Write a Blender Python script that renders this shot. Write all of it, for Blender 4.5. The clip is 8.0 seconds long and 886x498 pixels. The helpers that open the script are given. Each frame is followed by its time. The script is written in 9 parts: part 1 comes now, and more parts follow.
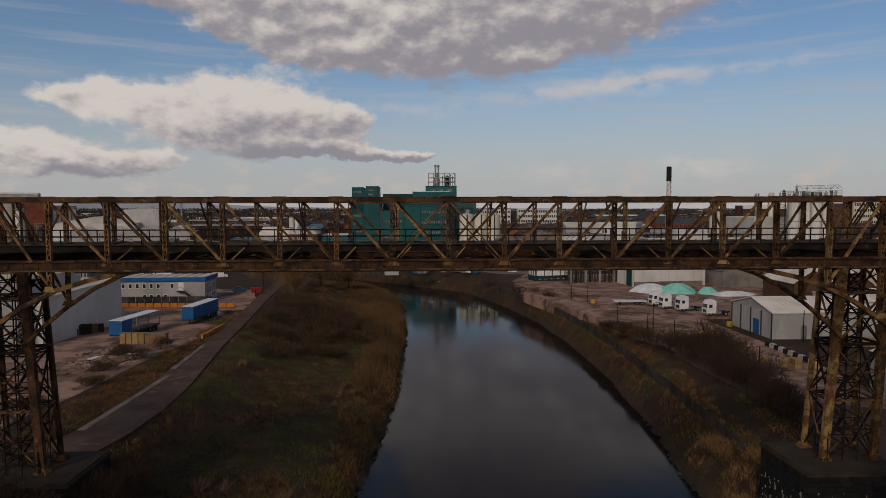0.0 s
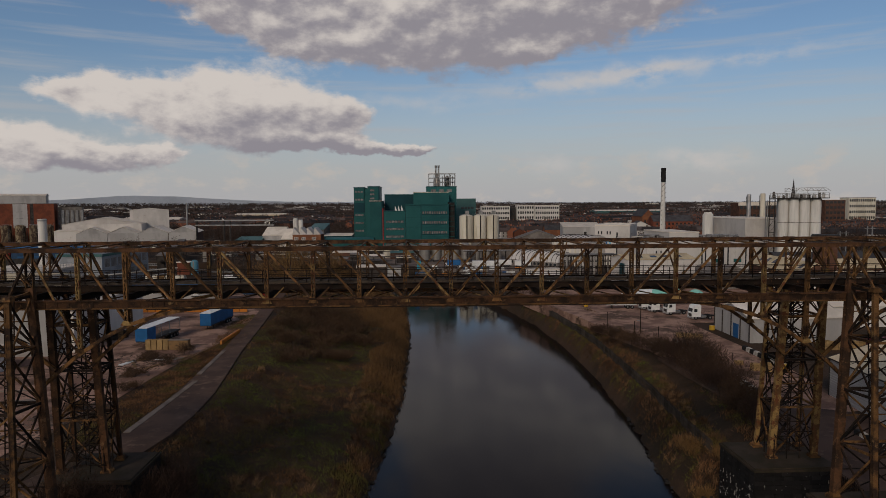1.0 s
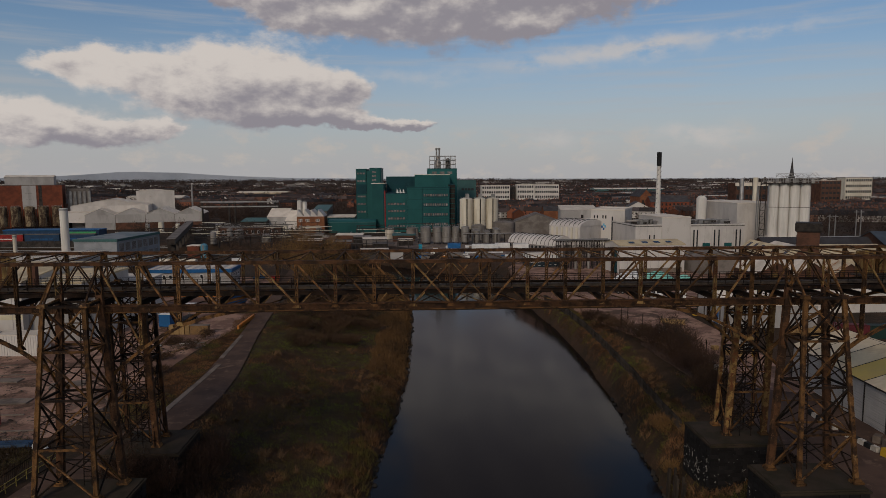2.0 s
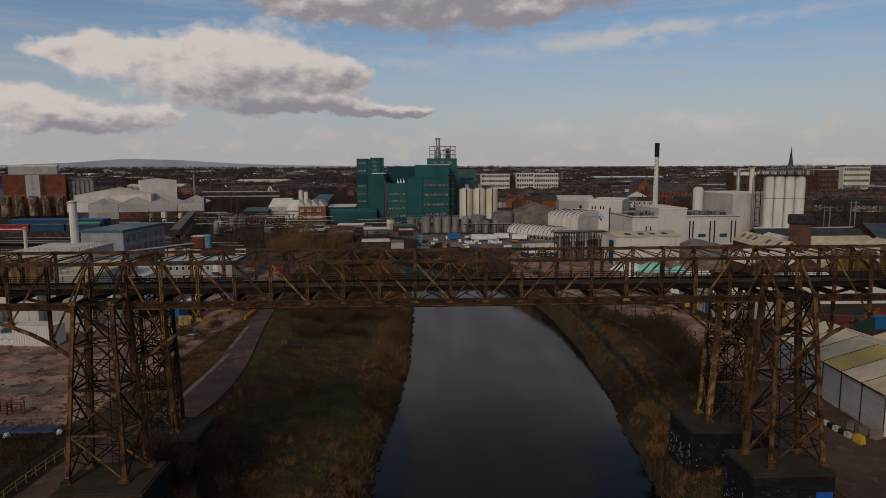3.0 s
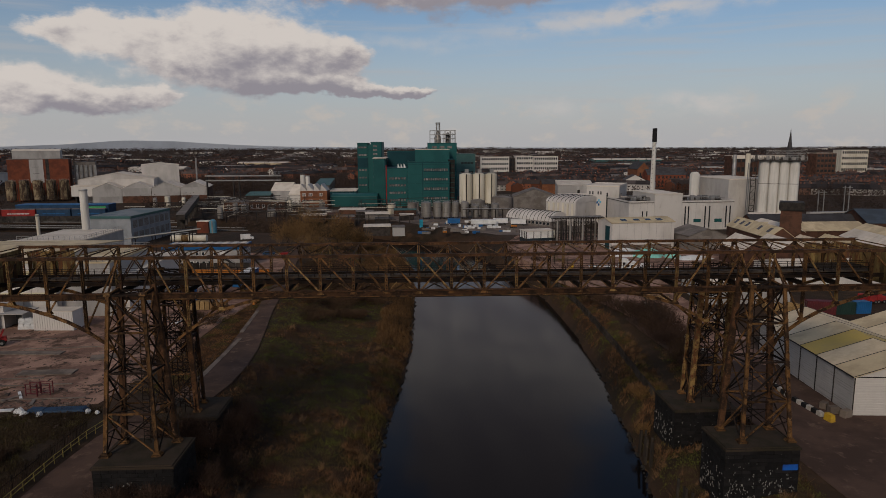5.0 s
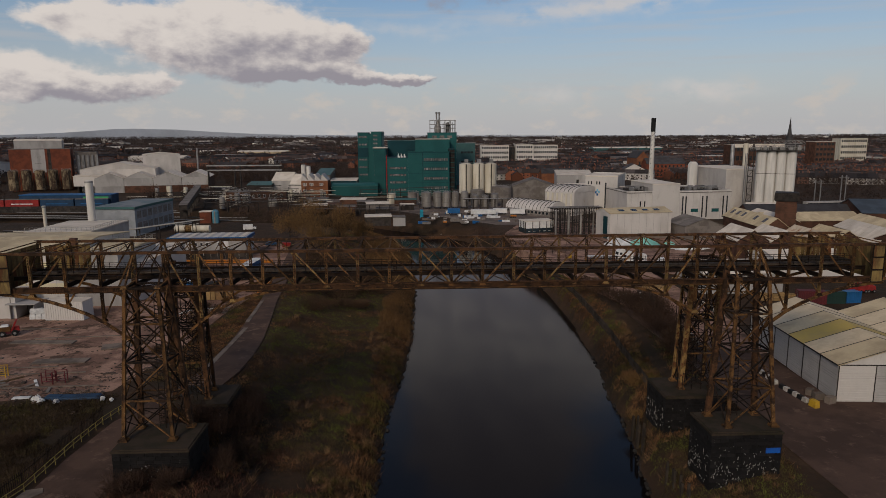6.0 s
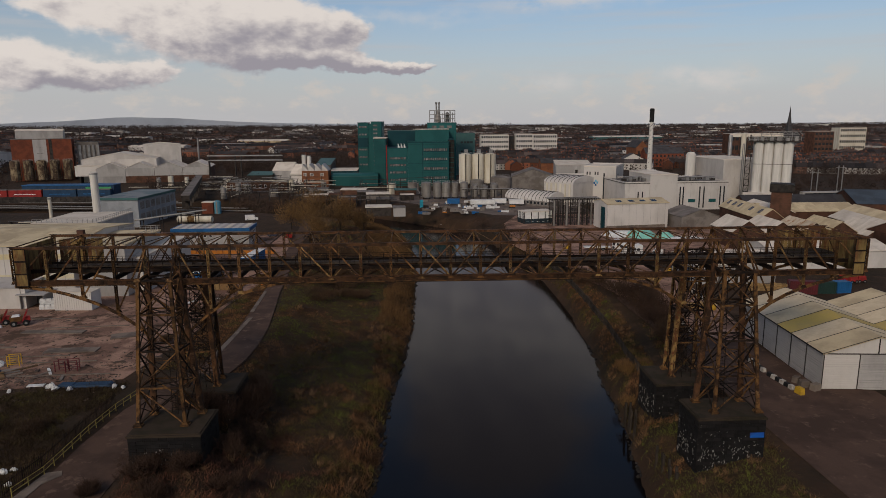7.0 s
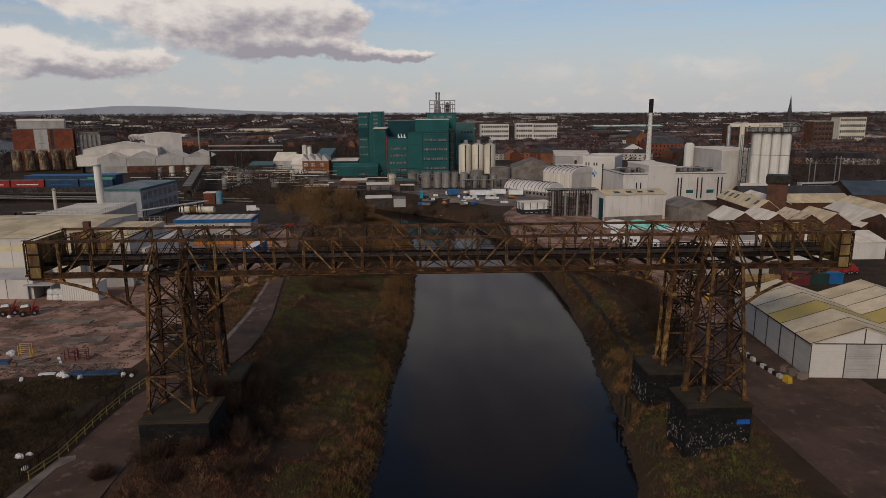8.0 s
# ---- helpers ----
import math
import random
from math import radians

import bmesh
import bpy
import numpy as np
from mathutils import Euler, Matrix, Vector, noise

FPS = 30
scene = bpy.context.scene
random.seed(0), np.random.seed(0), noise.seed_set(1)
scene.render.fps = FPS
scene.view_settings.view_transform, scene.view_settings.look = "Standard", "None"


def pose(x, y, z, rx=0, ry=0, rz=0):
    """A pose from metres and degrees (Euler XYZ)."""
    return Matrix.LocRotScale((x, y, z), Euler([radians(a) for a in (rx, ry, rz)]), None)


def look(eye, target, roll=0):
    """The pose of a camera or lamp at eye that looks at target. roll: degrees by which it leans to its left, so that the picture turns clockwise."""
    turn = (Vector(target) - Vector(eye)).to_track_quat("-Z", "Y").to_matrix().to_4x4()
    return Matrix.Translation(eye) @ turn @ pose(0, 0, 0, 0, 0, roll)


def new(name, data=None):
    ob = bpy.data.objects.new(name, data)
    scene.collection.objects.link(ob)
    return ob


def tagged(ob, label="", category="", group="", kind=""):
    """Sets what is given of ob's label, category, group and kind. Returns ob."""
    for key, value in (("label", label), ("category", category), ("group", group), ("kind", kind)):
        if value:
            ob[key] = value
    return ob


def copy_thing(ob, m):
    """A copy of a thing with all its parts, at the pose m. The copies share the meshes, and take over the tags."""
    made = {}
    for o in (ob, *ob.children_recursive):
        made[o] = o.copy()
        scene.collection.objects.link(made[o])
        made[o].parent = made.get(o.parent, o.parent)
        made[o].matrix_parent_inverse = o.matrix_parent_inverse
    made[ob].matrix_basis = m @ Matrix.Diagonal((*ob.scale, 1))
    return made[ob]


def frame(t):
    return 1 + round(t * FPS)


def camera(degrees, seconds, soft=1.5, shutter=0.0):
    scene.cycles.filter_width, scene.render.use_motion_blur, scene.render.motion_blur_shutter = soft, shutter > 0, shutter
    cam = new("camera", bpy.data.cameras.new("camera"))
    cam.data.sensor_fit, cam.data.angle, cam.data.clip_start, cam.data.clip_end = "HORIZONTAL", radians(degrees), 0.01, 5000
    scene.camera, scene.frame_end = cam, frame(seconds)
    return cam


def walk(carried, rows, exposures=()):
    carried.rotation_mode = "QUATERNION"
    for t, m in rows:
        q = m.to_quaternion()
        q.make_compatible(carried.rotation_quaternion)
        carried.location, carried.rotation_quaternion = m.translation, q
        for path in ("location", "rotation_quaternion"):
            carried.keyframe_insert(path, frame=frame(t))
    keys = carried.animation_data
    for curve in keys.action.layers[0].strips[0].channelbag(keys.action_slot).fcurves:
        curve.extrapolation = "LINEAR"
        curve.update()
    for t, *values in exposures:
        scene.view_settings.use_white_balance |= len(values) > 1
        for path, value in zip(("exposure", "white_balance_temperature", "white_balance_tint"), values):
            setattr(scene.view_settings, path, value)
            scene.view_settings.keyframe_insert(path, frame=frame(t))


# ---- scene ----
cam = camera(68.1, 8.0, soft=0.7)
PATH = [
    (0, (-2.143, -42.945, 31.163), (-2.061, -40.950, 31.042), -0.1),
    (0.5, (-2.450, -47.241, 33.272), (-2.368, -45.246, 33.152), -0.3),
    (1, (-2.780, -52.193, 35.407), (-2.698, -50.200, 35.266), -0.3),
    (1.5, (-3.060, -57.197, 37.604), (-2.977, -55.207, 37.424), -0.15),
    (2, (-3.250, -61.750, 39.600), (-3.170, -59.763, 39.386), -0.25),
    (3.5, (-3.550, -67.600, 41.930), (-3.470, -65.619, 41.666), -0.2),
    (4, (-3.680, -69.100, 42.420), (-3.600, -67.121, 42.144), -0.2),
    (4.5, (-3.760, -70.550, 43.080), (-3.680, -68.573, 42.789), -0.2),
    (6, (-4.080, -75.300, 45.020), (-4.000, -73.332, 44.676), -0.28),
    (6.5, (-4.080, -77.000, 45.650), (-4.001, -75.034, 45.289), -0.27),
    (7, (-4.150, -78.400, 46.220), (-4.070, -76.438, 45.842), -0.3),
    (7.5, (-4.120, -79.750, 46.850), (-4.041, -77.791, 46.455), -0.3),
    (8, (-4.050, -81.030, 47.320), (-3.971, -79.074, 46.909), -0.27),
]
walk(cam, [(t, look(eye, target, roll)) for t, eye, target, roll in PATH],
     exposures=[(0.0, -0.22), (2.2, -0.27), (4.2, -0.26), (6.0, -0.10), (8.0, 0.05)])

# ---------------------------------------------------------------- world and sun
SUN_ELEV, SUN_AZ = 32.0, 205.0      # degrees; azimuth clockwise from +y


def node(tree, kind, **inputs):
    n = tree.nodes.new(kind)
    for key, value in inputs.items():
        n.inputs[int(key[1:]) if key[0] == "i" and key[1:].isdigit() else key].default_value = value
    return n


def calc(tree, op, a, b=0.0, c=0.0):
    n = tree.nodes.new("ShaderNodeMath")
    n.operation = op
    for slot, v in zip(n.inputs, (a, b, c)):
        if isinstance(v, (int, float)):
            slot.default_value = v
        else:
            tree.links.new(v, slot)
    return n.outputs[0]


def blend(tree, fac, a, b):
    n = tree.nodes.new("ShaderNodeMix")
    n.data_type = "RGBA"
    for slot, v in zip((n.inputs[0], n.inputs[6], n.inputs[7]), (fac, a, b)):
        if isinstance(v, (int, float)):
            slot.default_value = v
        elif isinstance(v, tuple):
            slot.default_value = (*v[:3], 1)
        else:
            tree.links.new(v, slot)
    return n.outputs[2]


def ramp01(tree, v, lo, hi):
    n = tree.nodes.new("ShaderNodeMapRange")
    n.interpolation_type = "SMOOTHSTEP"
    tree.links.new(v, n.inputs[0])
    n.inputs[1].default_value, n.inputs[2].default_value = lo, hi
    return n.outputs[0]


def make_world():
    w = bpy.data.worlds.new("sky")
    scene.world = w
    w.use_nodes = True
    t = w.node_tree
    out = t.nodes["World Output"]
    bg = t.nodes["Background"]
    sky = t.nodes.new("ShaderNodeTexSky")
    sky.sky_type = "NISHITA"
    sky.sun_disc = False
    sky.sun_elevation, sky.sun_rotation = radians(SUN_ELEV), radians(SUN_AZ)
    sky.air_density, sky.dust_density, sky.ozone_density = 1.0, 1.6, 1.2
    tc = t.nodes.new("ShaderNodeTexCoord")
    sep = t.nodes.new("ShaderNodeSeparateXYZ")
    t.links.new(tc.outputs["Generated"], sep.inputs[0])
    x, y, z = sep.outputs
    # azimuth and height angles, so that the clouds go on all round
    az = calc(t, "ARCTAN2", x, y)
    hyp = calc(t, "SQRT", calc(t, "ADD", calc(t, "MULTIPLY", x, x), calc(t, "MULTIPLY", y, y)))
    el = calc(t, "ARCTAN2", z, hyp)
    flat = t.nodes.new("ShaderNodeCombineXYZ")
    t.links.new(az, flat.inputs[0])
    t.links.new(calc(t, "MULTIPLY", el, 1.7), flat.inputs[1])

    def fbm(scale, detail=6, rough=0.55, shift=(0, 0, 0)):
        mp = t.nodes.new("ShaderNodeMapping")
        t.links.new(flat.outputs[0], mp.inputs[0])
        mp.inputs[1].default_value = shift
        n = node(t, "ShaderNodeTexNoise", Scale=scale, Detail=detail, Roughness=rough)
        t.links.new(mp.outputs[0], n.inputs["Vector"])
        return n.outputs[0]

    # the banks' outlines are bent by turbulence, so that no bank keeps a plain shape
    wa1, wa2 = fbm(16.0, 7, 0.6, (5.3, 0.4, 0)), fbm(16.0, 7, 0.6, (0.7, 8.9, 0))
    azw = calc(t, "ADD", az, calc(t, "MULTIPLY", calc(t, "SUBTRACT", wa1, 0.5), 0.075))
    elw = calc(t, "ADD", el, calc(t, "MULTIPLY", calc(t, "SUBTRACT", wa2, 0.5), 0.04))
    billow = fbm(19.0, 8, 0.58)
    billow_lit = fbm(19.0, 8, 0.58, (0.012, -0.03, 0))
    wob = calc(t, "SUBTRACT", billow, 0.5)
    # cloud banks: azimuth, height, half width, half height (degrees), darkness of the underside
    banks = [(1.5, 15.4, 10.5, 4.6, 1.0), (13.5, 16.6, 10.0, 3.6, 1.0), (21.0, 18.5, 6.5, 2.0, 1.0), (-11.0, 16.4, 5.5, 2.6, 1.0), (-21.5, 17.2, 8.0, 1.6, 1.0), (-14.5, 14.6, 3.5, 0.8, 1.0), (-27.0, 18.4, 4.0, 1.0, 1.0),
             (7.0, 25.5, 9.0, 7.5, 1.0), (-42.0, 27.0, 22.0, 6.0, 1.0), (45.0, 27.0, 18.0, 6.0, 1.0), (-7.0, 13.2, 5.5, 1.1, 0.8), (8.6, 12.7, 2.6, 0.8, 0.8),
             (-18.6, 7.8, 6.0, 2.9, 0.72), (-12.4, 7.6, 4.6, 2.8, 1.1), (-26.0, 8.5, 3.6, 1.2, 0.55), (-6.2, 7.4, 2.7, 1.4, 1.0), (-9.0, 5.2, 4.5, 0.8, 1.35), (-4.0, 4.7, 3.2, 0.5, 1.4), (0.0, 4.4, 1.9, 0.4, 1.4),
             (-30.6, 4.6, 4.2, 1.6, 0.6), (-25.6, 3.5, 4.4, 1.0, 1.2), (-21.0, 3.9, 1.6, 0.5, 0.5),
             (60.0, 18.0, 22.0, 6.0, 1.0), (-75.0, 20.0, 26.0, 8.0, 1.0), (120.0, 24.0, 30.0, 9.0, 1.0), (-140.0, 30.0, 30.0, 8.0, 1.0), (170.0, 16.0, 26.0, 5.0, 1.0), (30.0, 50.0, 36.0, 8.0, 1.0), (-50.0, 50.0, 30.0, 8.0, 1.0)]
    field, low = None, None
    for a0, e0, wa, we, under in banks:
        du = calc(t, "DIVIDE", calc(t, "SUBTRACT", azw, radians(a0)), radians(wa))
        dv = calc(t, "DIVIDE", calc(t, "SUBTRACT", elw, radians(e0)), radians(we))
        g = calc(t, "EXPONENT", calc(t, "MULTIPLY", calc(t, "ADD", calc(t, "MULTIPLY", du, du), calc(t, "MULTIPLY", dv, dv)), -1.0))
        s = calc(t, "MULTIPLY", g, calc(t, "SUBTRACT", 0.5 * under, calc(t, "MULTIPLY", dv, 0.5 * under)))
        field = g if field is None else calc(t, "ADD", field, g)
        low = s if low is None else calc(t, "ADD", low, s)
    low = calc(t, "DIVIDE", low, calc(t, "ADD", field, 0.02))
    field = calc(t, "MINIMUM", field, 1.15)
    fluff = calc(t, "SUBTRACT", fbm(48.0, 5, 0.6, (1.3, 4.1, 0)), 0.5)
    dens = calc(t, "ADD", calc(t, "SUBTRACT", calc(t, "MULTIPLY", field, 1.35), 0.52), calc(t, "ADD", calc(t, "MULTIPLY", wob, 1.0), calc(t, "MULTIPLY", fluff, 0.2)))
    mask = ramp01(t, dens, -0.12, 0.34)
    # thin high streaks and the milky layer near the horizon
    tilt = t.nodes.new("ShaderNodeMapping")
    t.links.new(flat.outputs[0], tilt.inputs[0])
    tilt.inputs[2].default_value, tilt.inputs[3].default_value = (0, 0, radians(-12)), (1.0, 9.0, 1)
    sn = node(t, "ShaderNodeTexNoise", Scale=3.4, Detail=5, Roughness=0.55)
    t.links.new(tilt.outputs[0], sn.inputs["Vector"])
    wisps = calc(t, "MULTIPLY", ramp01(t, sn.outputs[0], 0.46, 0.72), 0.42)
    haze = calc(t, "SUBTRACT", 1.0, ramp01(t, el, radians(-1.0), radians(13.0)))
    puff = fbm(17.0, 5, 0.6, (7.7, 2.2, 0))
    lowband = calc(t, "MULTIPLY", calc(t, "SUBTRACT", 1.0, ramp01(t, el, radians(2.6), radians(5.0))), ramp01(t, puff, 0.5, 0.68))
    shade = calc(t, "ADD", calc(t, "MULTIPLY", low, 1.0), calc(t, "MULTIPLY", calc(t, "SUBTRACT", billow_lit, billow), 1.1))
    over = ramp01(t, el, radians(11.0), radians(24.0))
    dark = ramp01(t, calc(t, "ADD", calc(t, "ADD", shade, calc(t, "MULTIPLY", dens, 0.12)), calc(t, "MULTIPLY", over, 0.22)), 0.31, 0.97)
    cloud = blend(t, calc(t, "MULTIPLY", ramp01(t, el, radians(17.0), radians(30.0)), 0.9), blend(t, dark, CLOUD_LIT, CLOUD_DARK), (2.5, 2.25, 2.65))
    scaled = blend(t, 1.0, sky.outputs[0], sky.outputs[0])
    mul = t.nodes.new("ShaderNodeVectorMath")
    mul.operation = "MULTIPLY"
    t.links.new(scaled, mul.inputs[0])
    mul.inputs[1].default_value = SKY_GAIN
    c = blend(t, calc(t, "MULTIPLY", haze, 0.86), mul.outputs[0], HAZE)
    c = blend(t, wisps, c, (5.6, 5.5, 5.6))
    c = blend(t, calc(t, "MULTIPLY", lowband, 0.75), c, (6.6, 6.0, 5.5))
    # long thin streaks of high cloud
    for a0, e0, slope, wa, we, most in ((14.5, 10.0, 0.08, 8.0, 0.34, 0.75), (19.5, 10.5, 0.05, 3.0, 0.30, 0.7), (27.0, 11.1, 0.06, 6.0, 0.18, 0.5), (-1.0, 8.6, -0.03, 6.0, 0.25, 0.35), (23.5, 3.4, 0.0, 3.2, 0.35, 0.75), (12.0, 3.3, 0.0, 2.2, 0.4, 0.5)):
        da = calc(t, "SUBTRACT", azw, radians(a0))
        du = calc(t, "DIVIDE", da, radians(wa))
        dv = calc(t, "DIVIDE", calc(t, "SUBTRACT", calc(t, "SUBTRACT", elw, radians(e0)), calc(t, "MULTIPLY", da, slope)), radians(we * 2.2))
        g = calc(t, "EXPONENT", calc(t, "MULTIPLY", calc(t, "ADD", calc(t, "MULTIPLY", du, du), calc(t, "MULTIPLY", dv, dv)), -1.0))
        c = blend(t, calc(t, "MULTIPLY", calc(t, "MULTIPLY", g, most), ramp01(t, billow, 0.30, 0.60)), c, (7.3, 6.8, 6.5))
    c = blend(t, mask, c, cloud)
    t.links.new(c, bg.inputs[0])
    bg.inputs[1].default_value = 0.086
    t.links.new(bg.outputs[0], out.inputs[0])


CLOUD_LIT, CLOUD_DARK, HAZE, SKY_GAIN = (8.3, 7.6, 7.1), (3.65, 3.4, 3.8), (6.0, 5.85, 6.0), (0.88, 1.0, 1.12)
make_world()
sun = new("sun", bpy.data.lights.new("sun", "SUN"))
sun.data.energy, sun.data.angle, sun.data.color = 1.7, radians(11), (1.0, 0.84, 0.66)
sa, se = radians(SUN_AZ), radians(SUN_ELEV)
sun.matrix_world = look((math.sin(sa) * math.cos(se) * 300, math.cos(sa) * math.cos(se) * 300, math.sin(se) * 300), (0, 0, 0))


# ---------------------------------------------------------------- materials
def surf(name, base, second=None, rough=0.8, metal=0.0, scale=0.5, fine=8.0, bump=0.15, vary=0.25, amount=(0.4, 0.62), third=None, third_scale=2.0, third_amount=(0.55, 0.68),
         rnd=0.0, stretch=(1, 1, 1), spec=0.16):
    """Two-scale surface: base and second colour in large patches, fine grain in value and relief, a third colour as stains."""
    m = bpy.data.materials.new(name)
    m.use_nodes = True
    t = m.node_tree
    p = t.nodes["Principled BSDF"]
    tc = t.nodes.new("ShaderNodeTexCoord")
    mp = t.nodes.new("ShaderNodeMapping")
    t.links.new(tc.outputs["Object"], mp.inputs[0])
    mp.inputs[3].default_value = stretch
    info = t.nodes.new("ShaderNodeObjectInfo")
    off = t.nodes.new("ShaderNodeVectorMath")
    off.operation = "ADD"
    mulr = calc(t, "MULTIPLY", info.outputs["Random"], 37.0)
    t.links.new(mp.outputs[0], off.inputs[0])
    t.links.new(mulr, off.inputs[1])

    def tex(s, detail=4, rough_=0.6):
        n = node(t, "ShaderNodeTexNoise", Scale=s, Detail=detail, Roughness=rough_)
        t.links.new(off.outputs[0], n.inputs["Vector"])
        return n.outputs[0]

    large, grain = tex(scale), tex(fine, 5, 0.65)
    col = blend(t, ramp01(t, large, *amount), base, second or tuple(c * 0.7 for c in base))
    if third:
        col = blend(t, ramp01(t, tex(third_scale, 6, 0.7), *third_amount), col, third)
    val = calc(t, "ADD", calc(t, "MULTIPLY", calc(t, "SUBTRACT", grain, 0.5), vary * 2), 1.0)
    val = calc(t, "MULTIPLY", val, 0.85)
    if rnd:
        val = calc(t, "MULTIPLY", val, calc(t, "ADD", calc(t, "MULTIPLY", info.outputs["Random"], rnd * 2), 1.0 - rnd))
    vm = t.nodes.new("ShaderNodeVectorMath")
    vm.operation = "SCALE"
    t.links.new(col, vm.inputs[0])
    t.links.new(val, vm.inputs["Scale"])
    t.links.new(vm.outputs[0], p.inputs["Base Color"])
    p.inputs["Metallic"].default_value = metal
    p.inputs["Specular IOR Level"].default_value = spec
    t.links.new(calc(t, "ADD", calc(t, "MULTIPLY", calc(t, "SUBTRACT", grain, 0.5), 0.3), rough), p.inputs["Roughness"])
    if bump:
        b = t.nodes.new("ShaderNodeBump")
        b.inputs["Strength"].default_value = min(1.0, bump * 3)
        b.inputs["Distance"].default_value = bump
        t.links.new(grain, b.inputs["Height"])
        t.links.new(b.outputs[0], p.inputs["Normal"])
    return m


def island(m, spread=0.35):
    """Lets every loose piece of a joined mesh differ in value."""
    t = m.node_tree
    p = t.nodes["Principled BSDF"]
    src = p.inputs["Base Color"].links[0].from_socket
    geo = t.nodes.new("ShaderNodeNewGeometry")
    vm = t.nodes.new("ShaderNodeVectorMath")
    vm.operation = "SCALE"
    t.links.new(src, vm.inputs[0])
    t.links.new(calc(t, "ADD", calc(t, "MULTIPLY", geo.outputs["Random Per Island"], spread * 2), 1 - spread), vm.inputs["Scale"])
    t.links.new(vm.outputs[0], p.inputs["Base Color"])
    return m


STEEL = surf("rusty_painted_steel", (0.145, 0.071, 0.025), (0.028, 0.015, 0.009), 0.8, 0.1, 0.9, 7.0, 0.02, 0.6, (0.42, 0.60), (0.200, 0.118, 0.052), 1.7, (0.57, 0.66), rnd=0.5)
STEEL_RED = surf("red_brown_chord_plate", (0.080, 0.037, 0.017), (0.026, 0.014, 0.008), 0.8, 0.1, 0.8, 7.0, 0.02, 0.55, (0.42, 0.60), (0.13, 0.068, 0.032), 1.9, (0.56, 0.66), rnd=0.3)
# far darker than the other bridge steels, with brown rust patches
STEEL_DARK = surf("very_dark_steel_rust_patched", (0.022, 0.013, 0.009), (0.010, 0.007, 0.005), 0.85, 0.1, 0.8, 8.0, 0.02, 0.4, third=(0.10, 0.042, 0.018), third_amount=(0.6, 0.72), rnd=0.3)
STEEL_OCHRE = surf("ochre_painted_steel", (0.225, 0.140, 0.052), (0.085, 0.043, 0.018), 0.75, 0.0, 1.0, 7.0, 0.02, 0.55, (0.44, 0.58), (0.100, 0.036, 0.015), 1.8, (0.50, 0.60), rnd=0.4)
SHEET_OLD = surf("weathered_ochre_sheet", (0.22, 0.150, 0.055), (0.105, 0.064, 0.028), 0.8, 0.0, 0.9, 6.0, 0.01, 0.35, third=(0.115, 0.044, 0.018), third_scale=0.8, third_amount=(0.48, 0.62), rnd=0.35, stretch=(1, 1, 0.3))
PIER_BRICK = surf("sooty_engineering_brick", (0.013, 0.0112, 0.011), (0.008, 0.0072, 0.0072), 0.85, 0, 0.6, 6.0, 0.03, 0.4, third=(0.24, 0.225, 0.20), third_scale=2.2, third_amount=(0.66, 0.72), rnd=0.4, stretch=(1, 1, 0.7))
PIER_CAP = surf("mossy_pier_coping", (0.044, 0.031, 0.021), (0.028, 0.022, 0.013), 0.9, 0, 0.5, 5.0, 0.03, 0.4)
PAINT_BLUE = surf("sprayed_blue_paint", (0.01, 0.10, 0.42), (0.02, 0.06, 0.25), 0.6)
WATER = bpy.data.materials.new("river_water")
WATER.use_nodes = True
_t = WATER.node_tree
_p = _t.nodes["Principled BSDF"]
_p.inputs["Base Color"].default_value = (0.005, 0.0042, 0.0045, 1)
_p.inputs["Roughness"].default_value = 0.04
_p.inputs["IOR"].default_value = 1.33
_p.inputs["Specular IOR Level"].default_value = 0.20
_tc = _t.nodes.new("ShaderNodeTexCoord")
_mp = _t.nodes.new("ShaderNodeMapping")
_t.links.new(_tc.outputs["Object"], _mp.inputs[0])
_mp.inputs[3].default_value = (0.9, 0.5, 1)
_n1, _n2 = node(_t, "ShaderNodeTexNoise", Scale=0.55, Detail=3), node(_t, "ShaderNodeTexNoise", Scale=0.05, Detail=3)
_t.links.new(_mp.outputs[0], _n1.inputs["Vector"])
_t.links.new(_mp.outputs[0], _n2.inputs["Vector"])
_b = node(_t, "ShaderNodeBump", Strength=0.16, Distance=0.14)
_t.links.new(calc(_t, "MULTIPLY", _n1.outputs[0], ramp01(_t, _n2.outputs[0], 0.35, 0.75)), _b.inputs["Height"])
_t.links.new(_b.outputs[0], _p.inputs["Normal"])
_t.links.new(calc(_t, "ADD", calc(_t, "MULTIPLY", ramp01(_t, _n2.outputs[0], 0.4, 0.7), 0.07), 0.075), _p.inputs["Roughness"])

GROUND = surf("rough_ground", (0.048, 0.027, 0.015), (0.027, 0.018, 0.010), 0.95, 0, 0.06, 1.6, 0.2, 0.5, (0.38, 0.62), (0.066, 0.037, 0.020), 0.22, (0.5, 0.66))
YARD = surf("pinkish_rubble_yard", (0.34, 0.205, 0.148), (0.185, 0.105, 0.076), 0.92, 0, 0.20, 2.6, 0.05, 0.5, (0.42, 0.56), (0.088, 0.052, 0.034), 0.13, (0.53, 0.60))
ASPHALT = surf("worn_asphalt", (0.094, 0.056, 0.040), (0.060, 0.036, 0.026), 0.9, 0, 0.15, 5.0, 0.01, 0.3, third=(0.140, 0.088, 0.064), third_scale=0.5)
CONCRETE = surf("stained_concrete", (0.20, 0.158, 0.128), (0.115, 0.09, 0.074), 0.9, 0, 0.3, 4.0, 0.02, 0.25)
